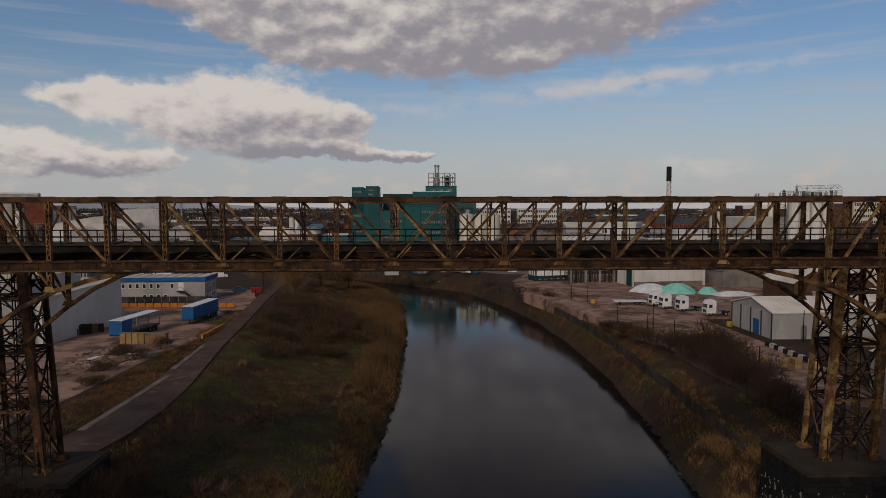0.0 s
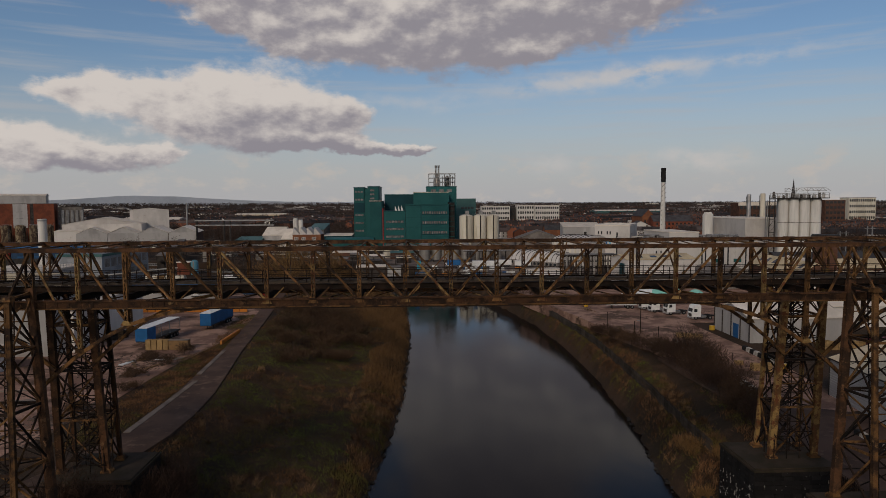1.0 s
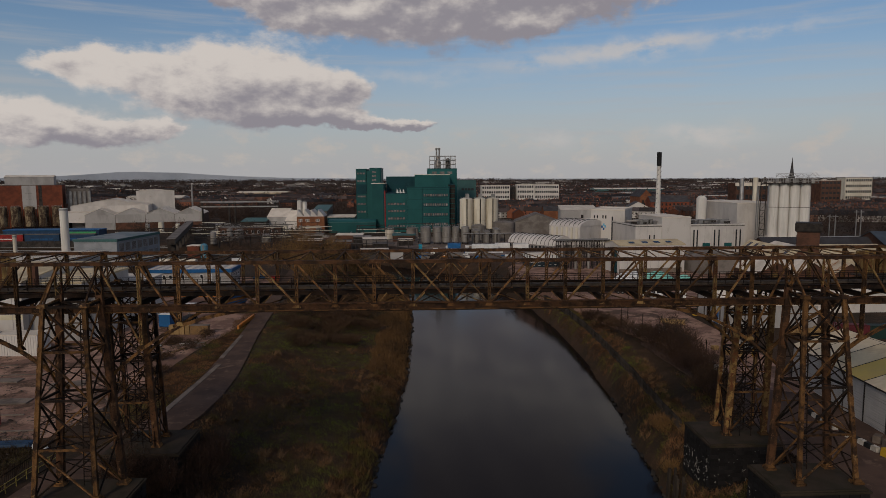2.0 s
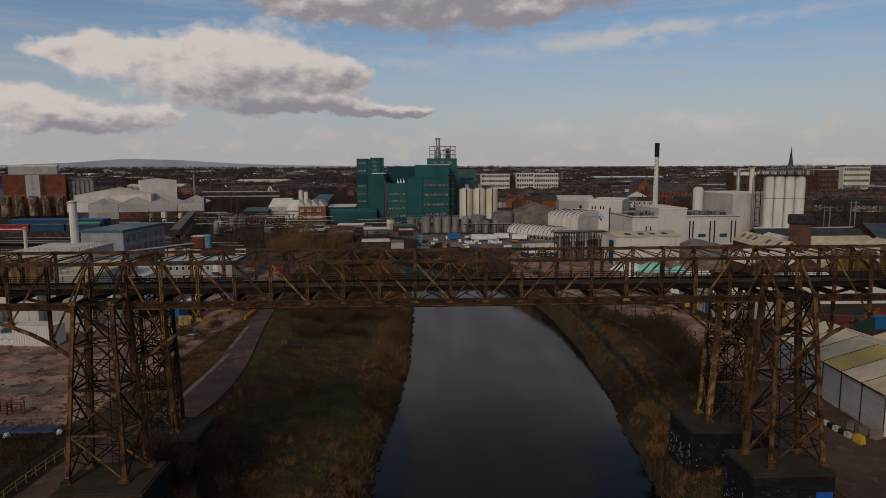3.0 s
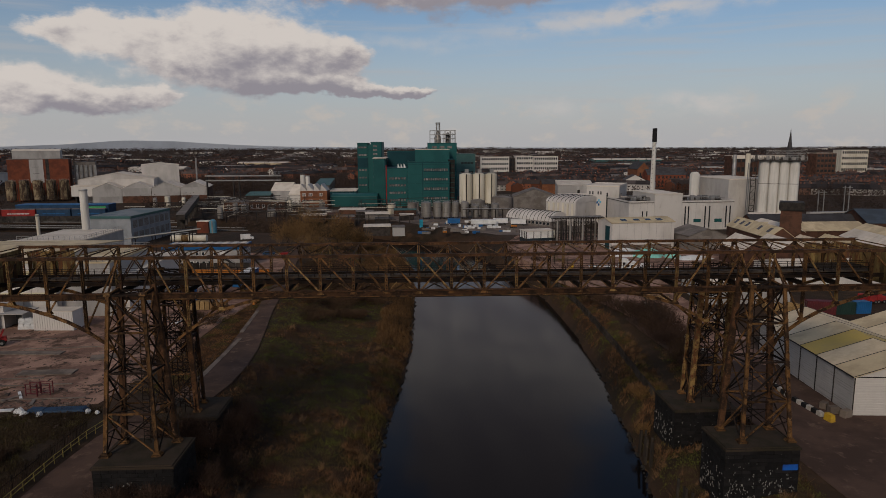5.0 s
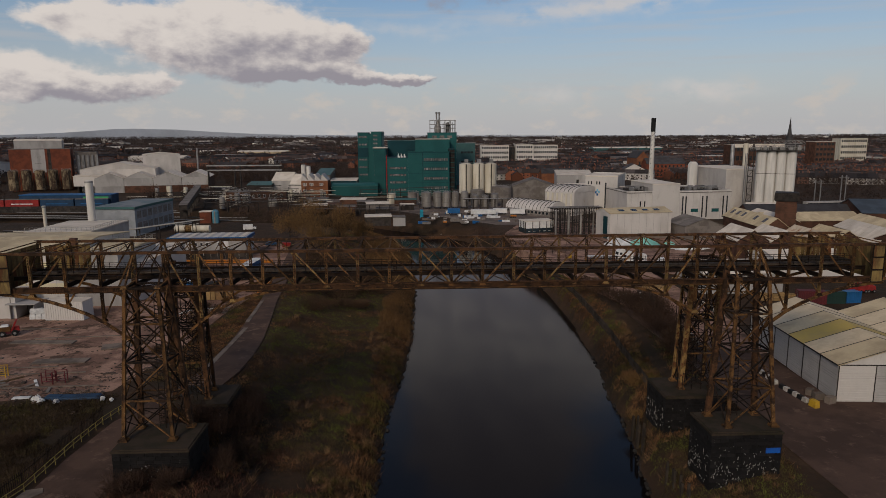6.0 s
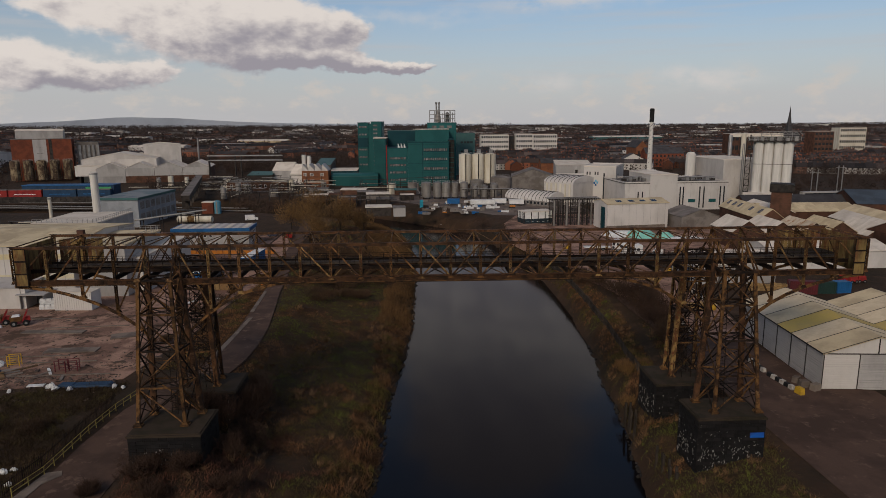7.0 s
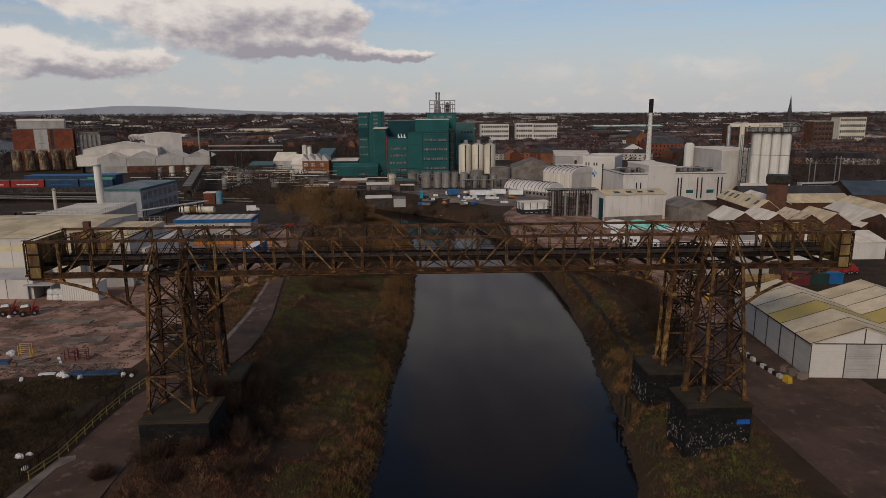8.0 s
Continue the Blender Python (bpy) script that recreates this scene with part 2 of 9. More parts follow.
WHITE_SHEET = surf("off_white_cladding", (0.58, 0.535, 0.495), (0.48, 0.44, 0.405), 0.6, 0, 0.12, 3.0, 0.004, 0.08, rnd=0.06, stretch=(1, 1, 0.5), third=(0.40, 0.35, 0.30), third_scale=0.5, third_amount=(0.58, 0.75))
GREY_SHEET = surf("pale_grey_cladding", (0.40, 0.375, 0.355), (0.30, 0.28, 0.265), 0.65, 0, 0.15, 3.0, 0.004, 0.12, rnd=0.08, stretch=(1, 1, 0.4))
DULL_SHEET = surf("dull_fibre_cement", (0.205, 0.178, 0.16), (0.135, 0.115, 0.10), 0.85, 0, 0.2, 3.0, 0.01, 0.22, rnd=0.16)
CREAM_ROOF = surf("cream_roof_sheet", (0.60, 0.48, 0.305), (0.45, 0.355, 0.225), 0.75, 0, 0.2, 2.5, 0.01, 0.14, rnd=0.1)
YELLOW_ROOF = surf("yellowed_roof_sheet", (0.50, 0.36, 0.10), (0.44, 0.325, 0.12), 0.75, 0, 0.2, 2.5, 0.01, 0.12)
PALE_ROOF = surf("pale_roof_sheet", (0.70, 0.615, 0.52), (0.58, 0.50, 0.41), 0.75, 0, 0.2, 2.5, 0.01, 0.14, rnd=0.1)
GREY_ROOF = surf("grey_roof_sheet", (0.165, 0.145, 0.132), (0.10, 0.088, 0.08), 0.8, 0, 0.2, 2.5, 0.01, 0.2, rnd=0.2)
SLATE = surf("slate_roof", (0.065, 0.060, 0.062), (0.045, 0.040, 0.040), 0.7, 0, 0.3, 4.0, 0.02, 0.3, rnd=0.2)
SLATE_BLUE = surf("blue_slate_roof", (0.060, 0.078, 0.098), (0.045, 0.055, 0.068), 0.6, 0, 0.2, 3.0, 0.02, 0.25)
BRICK_RED = surf("red_brick", (0.20, 0.060, 0.032), (0.13, 0.042, 0.026), 0.9, 0, 0.2, 5.0, 0.01, 0.25, rnd=0.15)
BRICK_BROWN = surf("brown_brick", (0.105, 0.050, 0.032), (0.062, 0.032, 0.022), 0.9, 0, 0.3, 5.0, 0.01, 0.3, rnd=0.2)
BRICK_ORANGE = surf("orange_brick", (0.22, 0.088, 0.042), (0.16, 0.064, 0.034), 0.9, 0, 0.25, 5.0, 0.01, 0.2)
TEAL = surf("teal_cladding", (0.017, 0.094, 0.092), (0.013, 0.077, 0.078), 0.55, 0.1, 0.1, 2.0, 0.003, 0.12, rnd=0.16)
TEAL_DEEP = surf("deep_teal_cladding", (0.008, 0.050, 0.060), (0.007, 0.040, 0.050), 0.5, 0.1, 0.1, 2.0, 0.003, 0.1)
TEAL_PALE = surf("pale_teal_cladding", (0.062, 0.138, 0.134), (0.05, 0.112, 0.112), 0.55, 0.1, 0.1, 2.0, 0.003, 0.1)
STEEL_GREY = surf("galvanised_steel", (0.30, 0.29, 0.28), (0.22, 0.21, 0.20), 0.5, 0.5, 0.4, 5.0, 0.004, 0.15, rnd=0.15)
TANK_STEEL = surf("stainless_tank", (0.30, 0.275, 0.25), (0.20, 0.178, 0.158), 0.42, 0.4, 0.25, 3.0, 0.003, 0.15, rnd=0.2, stretch=(1, 1, 0.2))
PIPE_DARK = surf("grimy_pipework", (0.052, 0.043, 0.037), (0.027, 0.022, 0.020), 0.7, 0.2, 0.5, 4.0, 0.01, 0.3, rnd=0.35)
SILO_CREAM = surf("cream_silo_steel", (0.66, 0.60, 0.49), (0.52, 0.46, 0.36), 0.6, 0, 0.3, 3.0, 0.003, 0.08, stretch=(1, 1, 0.12), third=(0.30, 0.21, 0.10), third_scale=0.9, third_amount=(0.58, 0.72))
SILO_WHITE = surf("white_silo_concrete", (0.68, 0.64, 0.585), (0.53, 0.50, 0.455), 0.75, 0, 0.35, 3.0, 0.004, 0.08, stretch=(1, 1, 0.10), third=(0.38, 0.33, 0.27), third_scale=1.1, third_amount=(0.60, 0.76))
GLASS_DARK = surf("dark_window_glass", (0.030, 0.034, 0.038), (0.02, 0.022, 0.025), 0.12, 0, 0.5, 1.0, 0, 0.1, spec=0.6)
GLASS_PALE = surf("blinds_behind_glass", (0.22, 0.20, 0.185), (0.12, 0.11, 0.105), 0.2, 0, 0.9, 2.0, 0, 0.3, spec=0.6, rnd=0.4)
BLUE = surf("blue_painted_metal", (0.018, 0.105, 0.27), (0.015, 0.085, 0.21), 0.5, 0, 0.5, 4.0, 0.004, 0.12, rnd=0.1)
BLUE_DARK = surf("faded_blue_metal", (0.020, 0.052, 0.105), (0.016, 0.04, 0.08), 0.6, 0, 0.3, 4.0, 0.004, 0.2)
RED = surf("red_painted_metal", (0.30, 0.025, 0.022), (0.20, 0.02, 0.018), 0.55, 0, 0.5, 4.0, 0.004, 0.2, rnd=0.2)
RED_DARK = surf("dark_red_container_paint", (0.115, 0.020, 0.026), (0.08, 0.018, 0.02), 0.65, 0, 0.5, 4.0, 0.004, 0.2)
GREEN_CAN = surf("dark_green_container_paint", (0.018, 0.040, 0.034), (0.014, 0.03, 0.026), 0.65, 0, 0.5, 4.0, 0.004, 0.2)
GREEN_BRIGHT = surf("bright_green_paint", (0.07, 0.34, 0.13), (0.06, 0.28, 0.11), 0.55)
YELLOW = surf("yellow_painted_metal", (0.50, 0.30, 0.025), (0.40, 0.24, 0.03), 0.6, 0, 0.8, 5.0, 0.004, 0.2)
FENCE_YELLOW = surf("faded_yellow_rail", (0.30, 0.24, 0.065), (0.20, 0.155, 0.05), 0.7, 0, 0.8, 5.0, 0.004, 0.2)
ORANGE = surf("orange_barrier_plastic", (0.50, 0.17, 0.022), (0.42, 0.15, 0.025), 0.6, 0, 0.4, 4.0, 0.004, 0.15)
WHITE = surf("white_paint", (0.74, 0.72, 0.69), (0.64, 0.62, 0.60), 0.5, 0, 0.6, 4.0, 0.003, 0.06)
BLACK = surf("black_rubber", (0.018, 0.017, 0.017), (0.012, 0.012, 0.012), 0.8)
TARP = surf("sea_green_tarpaulin", (0.26, 0.58, 0.48), (0.20, 0.48, 0.40), 0.55, 0, 0.6, 3.0, 0.03, 0.2)
SALT = surf("off_white_sheeting", (0.70, 0.69, 0.67), (0.56, 0.55, 0.53), 0.8, 0, 0.5, 3.0, 0.05, 0.15)
TIMBER = surf("weathered_timber", (0.20, 0.115, 0.05), (0.12, 0.075, 0.04), 0.85, 0, 0.8, 6.0, 0.01, 0.3, rnd=0.25)
TIMBER_PALE = surf("pale_pallet_timber", (0.36, 0.23, 0.10), (0.27, 0.17, 0.075), 0.85, 0, 0.8, 6.0, 0.01, 0.3, rnd=0.2)
TIMBER_DARK = surf("dark_wet_timber", (0.045, 0.034, 0.025), (0.03, 0.023, 0.018), 0.85, 0, 0.8, 6.0, 0.01, 0.3, rnd=0.25)
TIMBER_GREY = surf("grey_weathered_boards", (0.115, 0.088, 0.066), (0.070, 0.052, 0.040), 0.9, 0, 0.8, 6.0, 0.01, 0.35, rnd=0.2)
BARRIER_WHITE = surf("scuffed_white_block", (0.48, 0.44, 0.39), (0.32, 0.29, 0.25), 0.8, 0, 1.5, 6.0, 0.01, 0.2)
BAG = surf("white_bulk_bag", (0.66, 0.65, 0.63), (0.52, 0.51, 0.50), 0.8, 0, 1.5, 6.0, 0.05, 0.15)
RUBBLE = island(surf("rubble", (0.13, 0.092, 0.072), (0.075, 0.054, 0.043), 0.95, 0, 0.5, 6.0, 0.03, 0.3), 0.6)
REED = island(surf("dry_reed", (0.140, 0.076, 0.030), (0.082, 0.046, 0.020), 0.9, 0, 0.06, 2.0, 0, 0.25), 0.4)
STRAW = island(surf("dead_grass", (0.165, 0.082, 0.035), (0.062, 0.031, 0.016), 0.9, 0, 0.30, 2.0, 0, 0.4, (0.42, 0.58), (0.092, 0.074, 0.020), 0.14, (0.47, 0.58)), 0.4)
GRASS = island(surf("rough_green_grass", (0.100, 0.104, 0.020), (0.072, 0.052, 0.017), 0.9, 0, 0.30, 2.0, 0, 0.35, (0.44, 0.6)), 0.4)
STRAW_DARK = island(surf("rank_weeds", (0.058, 0.038, 0.018), (0.034, 0.022, 0.011), 0.9, 0, 0.12, 2.0, 0, 0.3, (0.42, 0.58), (0.070, 0.056, 0.018), 0.2, (0.5, 0.62)), 0.35)
TWIG = island(surf("bare_twigs", (0.062, 0.035, 0.023), (0.040, 0.023, 0.016), 0.9, 0, 0.1, 2.0, 0, 0.2), 0.4)
SCRUB = island(surf("brown_scrub_twigs", (0.078, 0.044, 0.024), (0.046, 0.028, 0.017), 0.9, 0, 0.1, 2.0, 0, 0.2), 0.35)
BRACKEN = island(surf("dead_bracken", (0.140, 0.060, 0.034), (0.056, 0.026, 0.018), 0.9, 0, 0.35, 2.0, 0, 0.4, (0.42, 0.58)), 0.4)
TUSSOCK = island(surf("pale_dead_tussock", (0.190, 0.110, 0.054), (0.090, 0.050, 0.026), 0.9, 0, 0.2, 2.0, 0, 0.3), 0.45)
WILLOW = island(surf("willow_twigs", (0.20, 0.112, 0.042), (0.12, 0.070, 0.028), 0.9, 0, 0.1, 2.0, 0, 0.2), 0.4)
BARK = surf("dark_bark", (0.045, 0.034, 0.026), (0.03, 0.024, 0.02), 0.95, 0, 0.8, 6.0, 0.03, 0.3)
HOUSE_WALL = island(surf("town_brick", (0.190, 0.070, 0.040), (0.120, 0.066, 0.048), 0.9, 0, 0.012, 0.5, 0, 0.2), 0.6)
HOUSE_ROOF = island(surf("town_roof_tiles", (0.082, 0.058, 0.050), (0.055, 0.046, 0.045), 0.85, 0, 0.012, 0.5, 0, 0.2), 0.6)
HOUSE_SLATE = island(surf("town_dark_slate", (0.036, 0.031, 0.031), (0.024, 0.021, 0.022), 0.75, 0, 0.012, 0.5, 0, 0.2), 0.5)
TOWN_WHITE = island(surf("town_pale_render", (0.56, 0.52, 0.47), (0.34, 0.31, 0.285), 0.8, 0, 0.01, 0.5, 0, 0.1), 0.5)
FAR_WOOD = island(surf("far_bare_woods", (0.060, 0.042, 0.035), (0.044, 0.033, 0.029), 0.95, 0, 0.005, 0.2, 0, 0.15), 0.22)
MID_WOOD = island(surf("bare_wood_haze", (0.062, 0.039, 0.029), (0.040, 0.027, 0.022), 0.95, 0, 0.02, 0.5, 0, 0.15), 0.3)
# pale grey-blue here stands in for the haze of distance
HILL = surf("haze_tinted_moor", (0.43, 0.46, 0.52), (0.37, 0.40, 0.45), 1.0, 0, 0.004, 0.05, 0, 0.1, spec=0.0)


# ---------------------------------------------------------------- mesh helpers
class Shape:
    """Collects faces of one mesh."""

    def __init__(self):
        self.v, self.f = [], []

    def add(self, verts, faces):
        k = len(self.v)
        self.v += [tuple(p) for p in verts]
        self.f += [tuple(i + k for i in f) for f in faces]
        return self

    def box(self, c, s, rz=0.0, top=1.0):
        """A box at centre c with sides s, turned by rz degrees; top: how far its upper face is drawn in."""
        ca, sn = math.cos(radians(rz)), math.sin(radians(rz))
        pts = []
        for z in (-0.5, 0.5):
            k = top if z > 0 else 1.0
            for x, y in ((-0.5, -0.5), (0.5, -0.5), (0.5, 0.5), (-0.5, 0.5)):
                px, py = x * s[0] * k, y * s[1] * k
                pts.append((c[0] + px * ca - py * sn, c[1] + px * sn + py * ca, c[2] + z * s[2]))
        return self.add(pts, [(3, 2, 1, 0), (4, 5, 6, 7), (0, 1, 5, 4), (1, 2, 6, 5), (2, 3, 7, 6), (3, 0, 4, 7)])

    def span(self, x0, x1, y0, y1, z0, z1):
        return self.box(((x0 + x1) / 2, (y0 + y1) / 2, (z0 + z1) / 2), (x1 - x0, y1 - y0, z1 - z0))

    def beam(self, a, b, w, h, up=(0, 0, 1), w2=None, h2=None):
        """A bar from a to b, w across and h along up."""
        a, b, up = Vector(a), Vector(b), Vector(up)
        d = (b - a).normalized()
        side = d.cross(up)
        if side.length < 1e-4:
            side = d.cross(Vector((0, 1, 0)))
        side.normalize()
        u = side.cross(d)
        pts = []
        for p, ww, hh in ((a, w, h), (b, w2 or w, h2 or h)):
            for i, j in ((-1, -1), (1, -1), (1, 1), (-1, 1)):
                pts.append(p + side * (i * ww / 2) + u * (j * hh / 2))
        return self.add(pts, [(0, 1, 2, 3), (7, 6, 5, 4), (0, 4, 5, 1), (1, 5, 6, 2), (2, 6, 7, 3), (3, 7, 4, 0)])

    def tube(self, a, b, r, r2=None, n=10, caps=True):
        a, b = Vector(a), Vector(b)
        d = (b - a).normalized()
        side = d.orthogonal().normalized()
        u = d.cross(side)
        r2 = r if r2 is None else r2
        pts = []
        for p, rr in ((a, r), (b, r2)):
            for i in range(n):
                t = 2 * math.pi * i / n
                pts.append(p + side * (rr * math.cos(t)) + u * (rr * math.sin(t)))
        f = [(i, (i + 1) % n, n + (i + 1) % n, n + i) for i in range(n)]
        if caps:
            f += [tuple(range(n - 1, -1, -1)), tuple(range(n, 2 * n))]
        return self.add(pts, f)

    def lathe(self, c, profile, n=16):
        """Rings of (radius, height) about the vertical through c."""
        pts = []
        for r, z in profile:
            for i in range(n):
                t = 2 * math.pi * i / n
                pts.append((c[0] + r * math.cos(t), c[1] + r * math.sin(t), c[2] + z))
        f = []
        for k in range(len(profile) - 1):
            for i in range(n):
                f.append((k * n + i, k * n + (i + 1) % n, (k + 1) * n + (i + 1) % n, (k + 1) * n + i))
        f += [tuple(range(n - 1, -1, -1)), tuple(range((len(profile) - 1) * n, len(profile) * n))]
        return self.add(pts, f)

    def prism(self, ring, z0, z1):
        """An upright block over the flat ring of (x, y)."""
        n = len(ring)
        return self.add([(x, y, z0) for x, y in ring] + [(x, y, z1) for x, y in ring],
                        [tuple(range(n - 1, -1, -1)), tuple(range(n, 2 * n))] + [(i, (i + 1) % n, n + (i + 1) % n, n + i) for i in range(n)])

    def profile(self, ring, y0, y1, axis="y"):
        """A block whose cross section is the ring of (across, z), drawn along axis."""
        n = len(ring)
        put = (lambda a, z, l: (a, l, z)) if axis == "y" else (lambda a, z, l: (l, a, z))
        return self.add([put(a, z, y0) for a, z in ring] + [put(a, z, y1) for a, z in ring],
                        [tuple(range(n)), tuple(range(2 * n - 1, n - 1, -1))] + [(i, n + i, n + (i + 1) % n, (i + 1) % n) for i in range(n)])

    def mesh(self, name, material, smooth=False):
        me = bpy.data.meshes.new(name)
        me.from_pydata(self.v, [], self.f)
        me.materials.append(material)
        if smooth:
            me.polygons.foreach_set("use_smooth", [True] * len(me.polygons))
            me.set_sharp_from_angle(angle=radians(40))
        me.update()
        return me


def part(name, shape, material, parent, label="", smooth=False):
    """One mesh object under a thing or a part; its shape is in the thing's own coordinates."""
    ob = new(name, shape if isinstance(shape, bpy.types.Mesh) else shape.mesh(name, material, smooth))
    ob.parent = parent
    if label:
        ob["label"] = label
    return ob


def thing(name, label, category, at=(0, 0, 0), rz=0.0, group="", kind=""):
    ob = new(name)
    ob.empty_display_size = 0.5
    ob.matrix_basis = pose(*at, 0, 0, rz)
    return tagged(ob, label, category, group, kind)


def single(name, shape, material, label, category="", group="", kind="", at=(0, 0, 0), rz=0.0, smooth=False):
    ob = new(name, shape.mesh(name, material, smooth))
    ob.matrix_basis = pose(*at, 0, 0, rz)
    return tagged(ob, label, category, group, kind)


rng = random.Random(7)
LAND = 6.5

# ---------------------------------------------------------------- ground, river
LEFT = [(-15, -400), (-14, -160), (-11.6, -30), (-11, -6), (-9.8, 5), (-9.3, 24), (-7, 46), (-5.6, 68), (-5, 100), (-5, 125), (-6.4, 166), (-12, 194), (-22, 216), (-45, 236), (-90, 250), (-240, 255)]
RIGHT = [(18, -400), (19.5, -160), (22.2, -30), (23.6, -8.5), (24.9, -3), (26.0, 5), (27.6, 13), (28.6, 23), (29.2, 31), (31.2, 44), (32.3, 56), (33.0, 70), (33.4, 85), (33.3, 102), (31.9, 131), (27, 162), (17.5, 199), (8, 211), (-8, 228), (-36, 256), (-90, 271), (-240, 276)]
LEFT_RISE = ([-6, 0, 0.5, 1.5, 5, 16, 20, 23.5, 25], [-2.2, -0.15, 0.7, 1.5, 2.6, 3.8, 4.6, 6.2, 6.5])
RIGHT_RISE = ([-6, 0, 0.6, 1.4, 2.2, 4, 7, 10, 13], [-2.2, -0.15, 1.2, 2.8, 3.7, 4.3, 5.2, 6.2, 6.5])


def away(px, py, line):
    """Distance of points from a polyline."""
    best = np.full(px.shape, 1e9)
    for (ax, ay), (bx, by) in zip(line, line[1:]):
        dx, dy = bx - ax, by - ay
        k = np.clip(((px - ax) * dx + (py - ay) * dy) / (dx * dx + dy * dy), 0, 1)
        best = np.minimum(best, np.hypot(px - ax - k * dx, py - ay - k * dy))
    return best


def within(px, py, ring):
    inside = np.zeros(px.shape, bool)
    for (ax, ay), (bx, by) in zip(ring, ring[1:] + ring[:1]):
        cross = ((ay > py) != (by > py)) & (px < (bx - ax) * (py - ay) / (by - ay + 1e-12) + ax)
        inside ^= cross
    return inside


RIVER = LEFT + RIGHT[::-1]


def height(px, py):
    px, py = np.asarray(px, float), np.asarray(py, float)
    wet = within(px, py, RIVER)
    wob = 0.9 * np.sin(px * 0.9 + py * 0.53) * np.sin(py * 0.71 - 0.4 * px) + 0.5 * np.sin(py * 1.9 + px * 1.3)
    dl, dr = away(px, py, LEFT), away(px, py, RIGHT)
    d = np.minimum(dl, dr)
    near_left = dl <= dr
    s = np.where(wet, -d, d) + wob * np.clip(1.6 - np.abs(d - 1.5) * 0.25, 0, 1) * np.where(near_left, 0.7, 0.3)
    z = np.where(near_left, np.interp(s, *LEFT_RISE), np.interp(s, *RIGHT_RISE))
    rough = 0.16 * np.sin(px * 0.61 + 1.3 * np.sin(py * 0.37)) * np.sin(py * 0.53 + 0.7)
    z = z + np.where((d > 2) & (z < 6.3) & ~wet, rough, 0)
    k = np.exp(-((px + 32.0) / 6.8) ** 4 - ((py + 7.0) / 7.5) ** 4) * np.clip((px + 38.5) / 1.5, 0, 1)
    z = z + (np.maximum(z, 8.1) - z) * k
    far = np.hypot(px, py)
    z = z + np.interp(far, [900, 2400, 4300, 4900], [0, 3, 17, 20])
    return z


def graded(lo, hi, step, end):
    mid = list(np.arange(lo, hi + 0.01, step))
    out, s = [], step
    v = hi
    while v < end:
        s *= 1.16
        v += s
        out.append(min(v, end))
    neg, s, v = [], step, lo
    while v > -end:
        s *= 1.16
        v -= s
        neg.append(max(v, -end))
    return np.array(neg[::-1] + mid + out)


def build_ground():
    gx = graded(-60, 62, 1.5, 3300)
    gy = graded(-46, 250, 2.0, 4700)
    gy = gy[gy > -900]
    mx, my = np.meshgrid(gx, gy)
    mz = height(mx, my)
    nx, ny = len(gx), len(gy)
    verts = np.stack([mx.ravel(), my.ravel(), mz.ravel()], 1)
    idx = np.arange(nx * ny).reshape(ny, nx)
    faces = np.stack([idx[:-1, :-1].ravel(), idx[:-1, 1:].ravel(), idx[1:, 1:].ravel(), idx[1:, :-1].ravel()], 1)
    me = bpy.data.meshes.new("ground")
    me.from_pydata(verts.tolist(), [], faces.tolist())
    me.materials.append(GROUND)
    me.polygons.foreach_set("use_smooth", [True] * len(me.polygons))
    tagged(new("ground", me), "brown rough ground with grassy river banks", "ground", kind="structure")


build_ground()
sh = Shape()
sh.add([(-250, -420, 0), (70, -420, 0), (70, 290, 0), (-250, 290, 0)], [(0, 1, 2, 3)])
single("water", sh, WATER, "still dark brown river water reflecting the sky", "river", kind="structure")


def slab(name, ring, material, label, category, z=LAND + 0.05, thick=0.4):
    return single(name, Shape().prism(ring, z - thick, z), material, label, category, kind="structure")


slab("road", [(-46.6, -60), (-38.4, -60), (-38.6, 0), (-38.9, 8), (-36.6, 17), (-34.8, 22), (-33.6, 29), (-33.2, 37), (-33.6, 47), (-35.2, 61), (-36.9, 75), (-38.2, 90), (-40, 110), (-43, 140), (-47.5, 200),
              (-51.5, 200), (-46.5, 140), (-43.6, 110), (-42, 90), (-40.8, 74), (-40.0, 61), (-39.3, 44), (-39.8, 30), (-42.4, 20), (-45.6, 10), (-46.6, 0)],
     ASPHALT, "worn brown-grey tarmac lane beside the river", "road", LAND + 0.25, 0.7)
slab("pavement", [(-39.8, 30), (-38.9, 30), (-38.5, 44), (-38.3, 54), (-39.1, 54), (-39.3, 44)], CONCRETE, "pale concrete edge strip along the lane", "kerb", LAND + 0.33, 0.5)
slab("pavement_far", [(-39.9, 58), (-39.1, 58), (-40.1, 76), (-40.8, 76)], CONCRETE, "pale concrete edge strip along the lane", "kerb", LAND + 0.33, 0.5)
slab("pavement_left", [(-46.9, -16), (-46.4, -9.6), (-45.1, -7.8), (-45.6, -6.8), (-47.2, -7.2), (-48.6, -16)], CONCRETE, "pale concrete patch beside the lane", "pavement", LAND + 0.33, 0.5)
slab("yard_left", [(-170, 13), (-70, 18), (-51, 22), (-47.5, 45), (-46.5, 64), (-44.5, 78), (-42, 100), (-43, 122), (-43, 127), (-52, 160), (-110, 170), (-170, 120)], YARD, "pinkish rubble and concrete yard beside the river", "yard")
slab("yard_right", [(43.5, 66), (47.5, 34), (48.5, 30), (58, 34), (62, 60), (62, 100), (120, 100), (120, 178), (72, 205), (40, 205), (31, 180), (30, 150), (38, 110)], YARD, "pinkish concrete lorry yard beside the river", "yard", LAND + 0.05, 3.2)
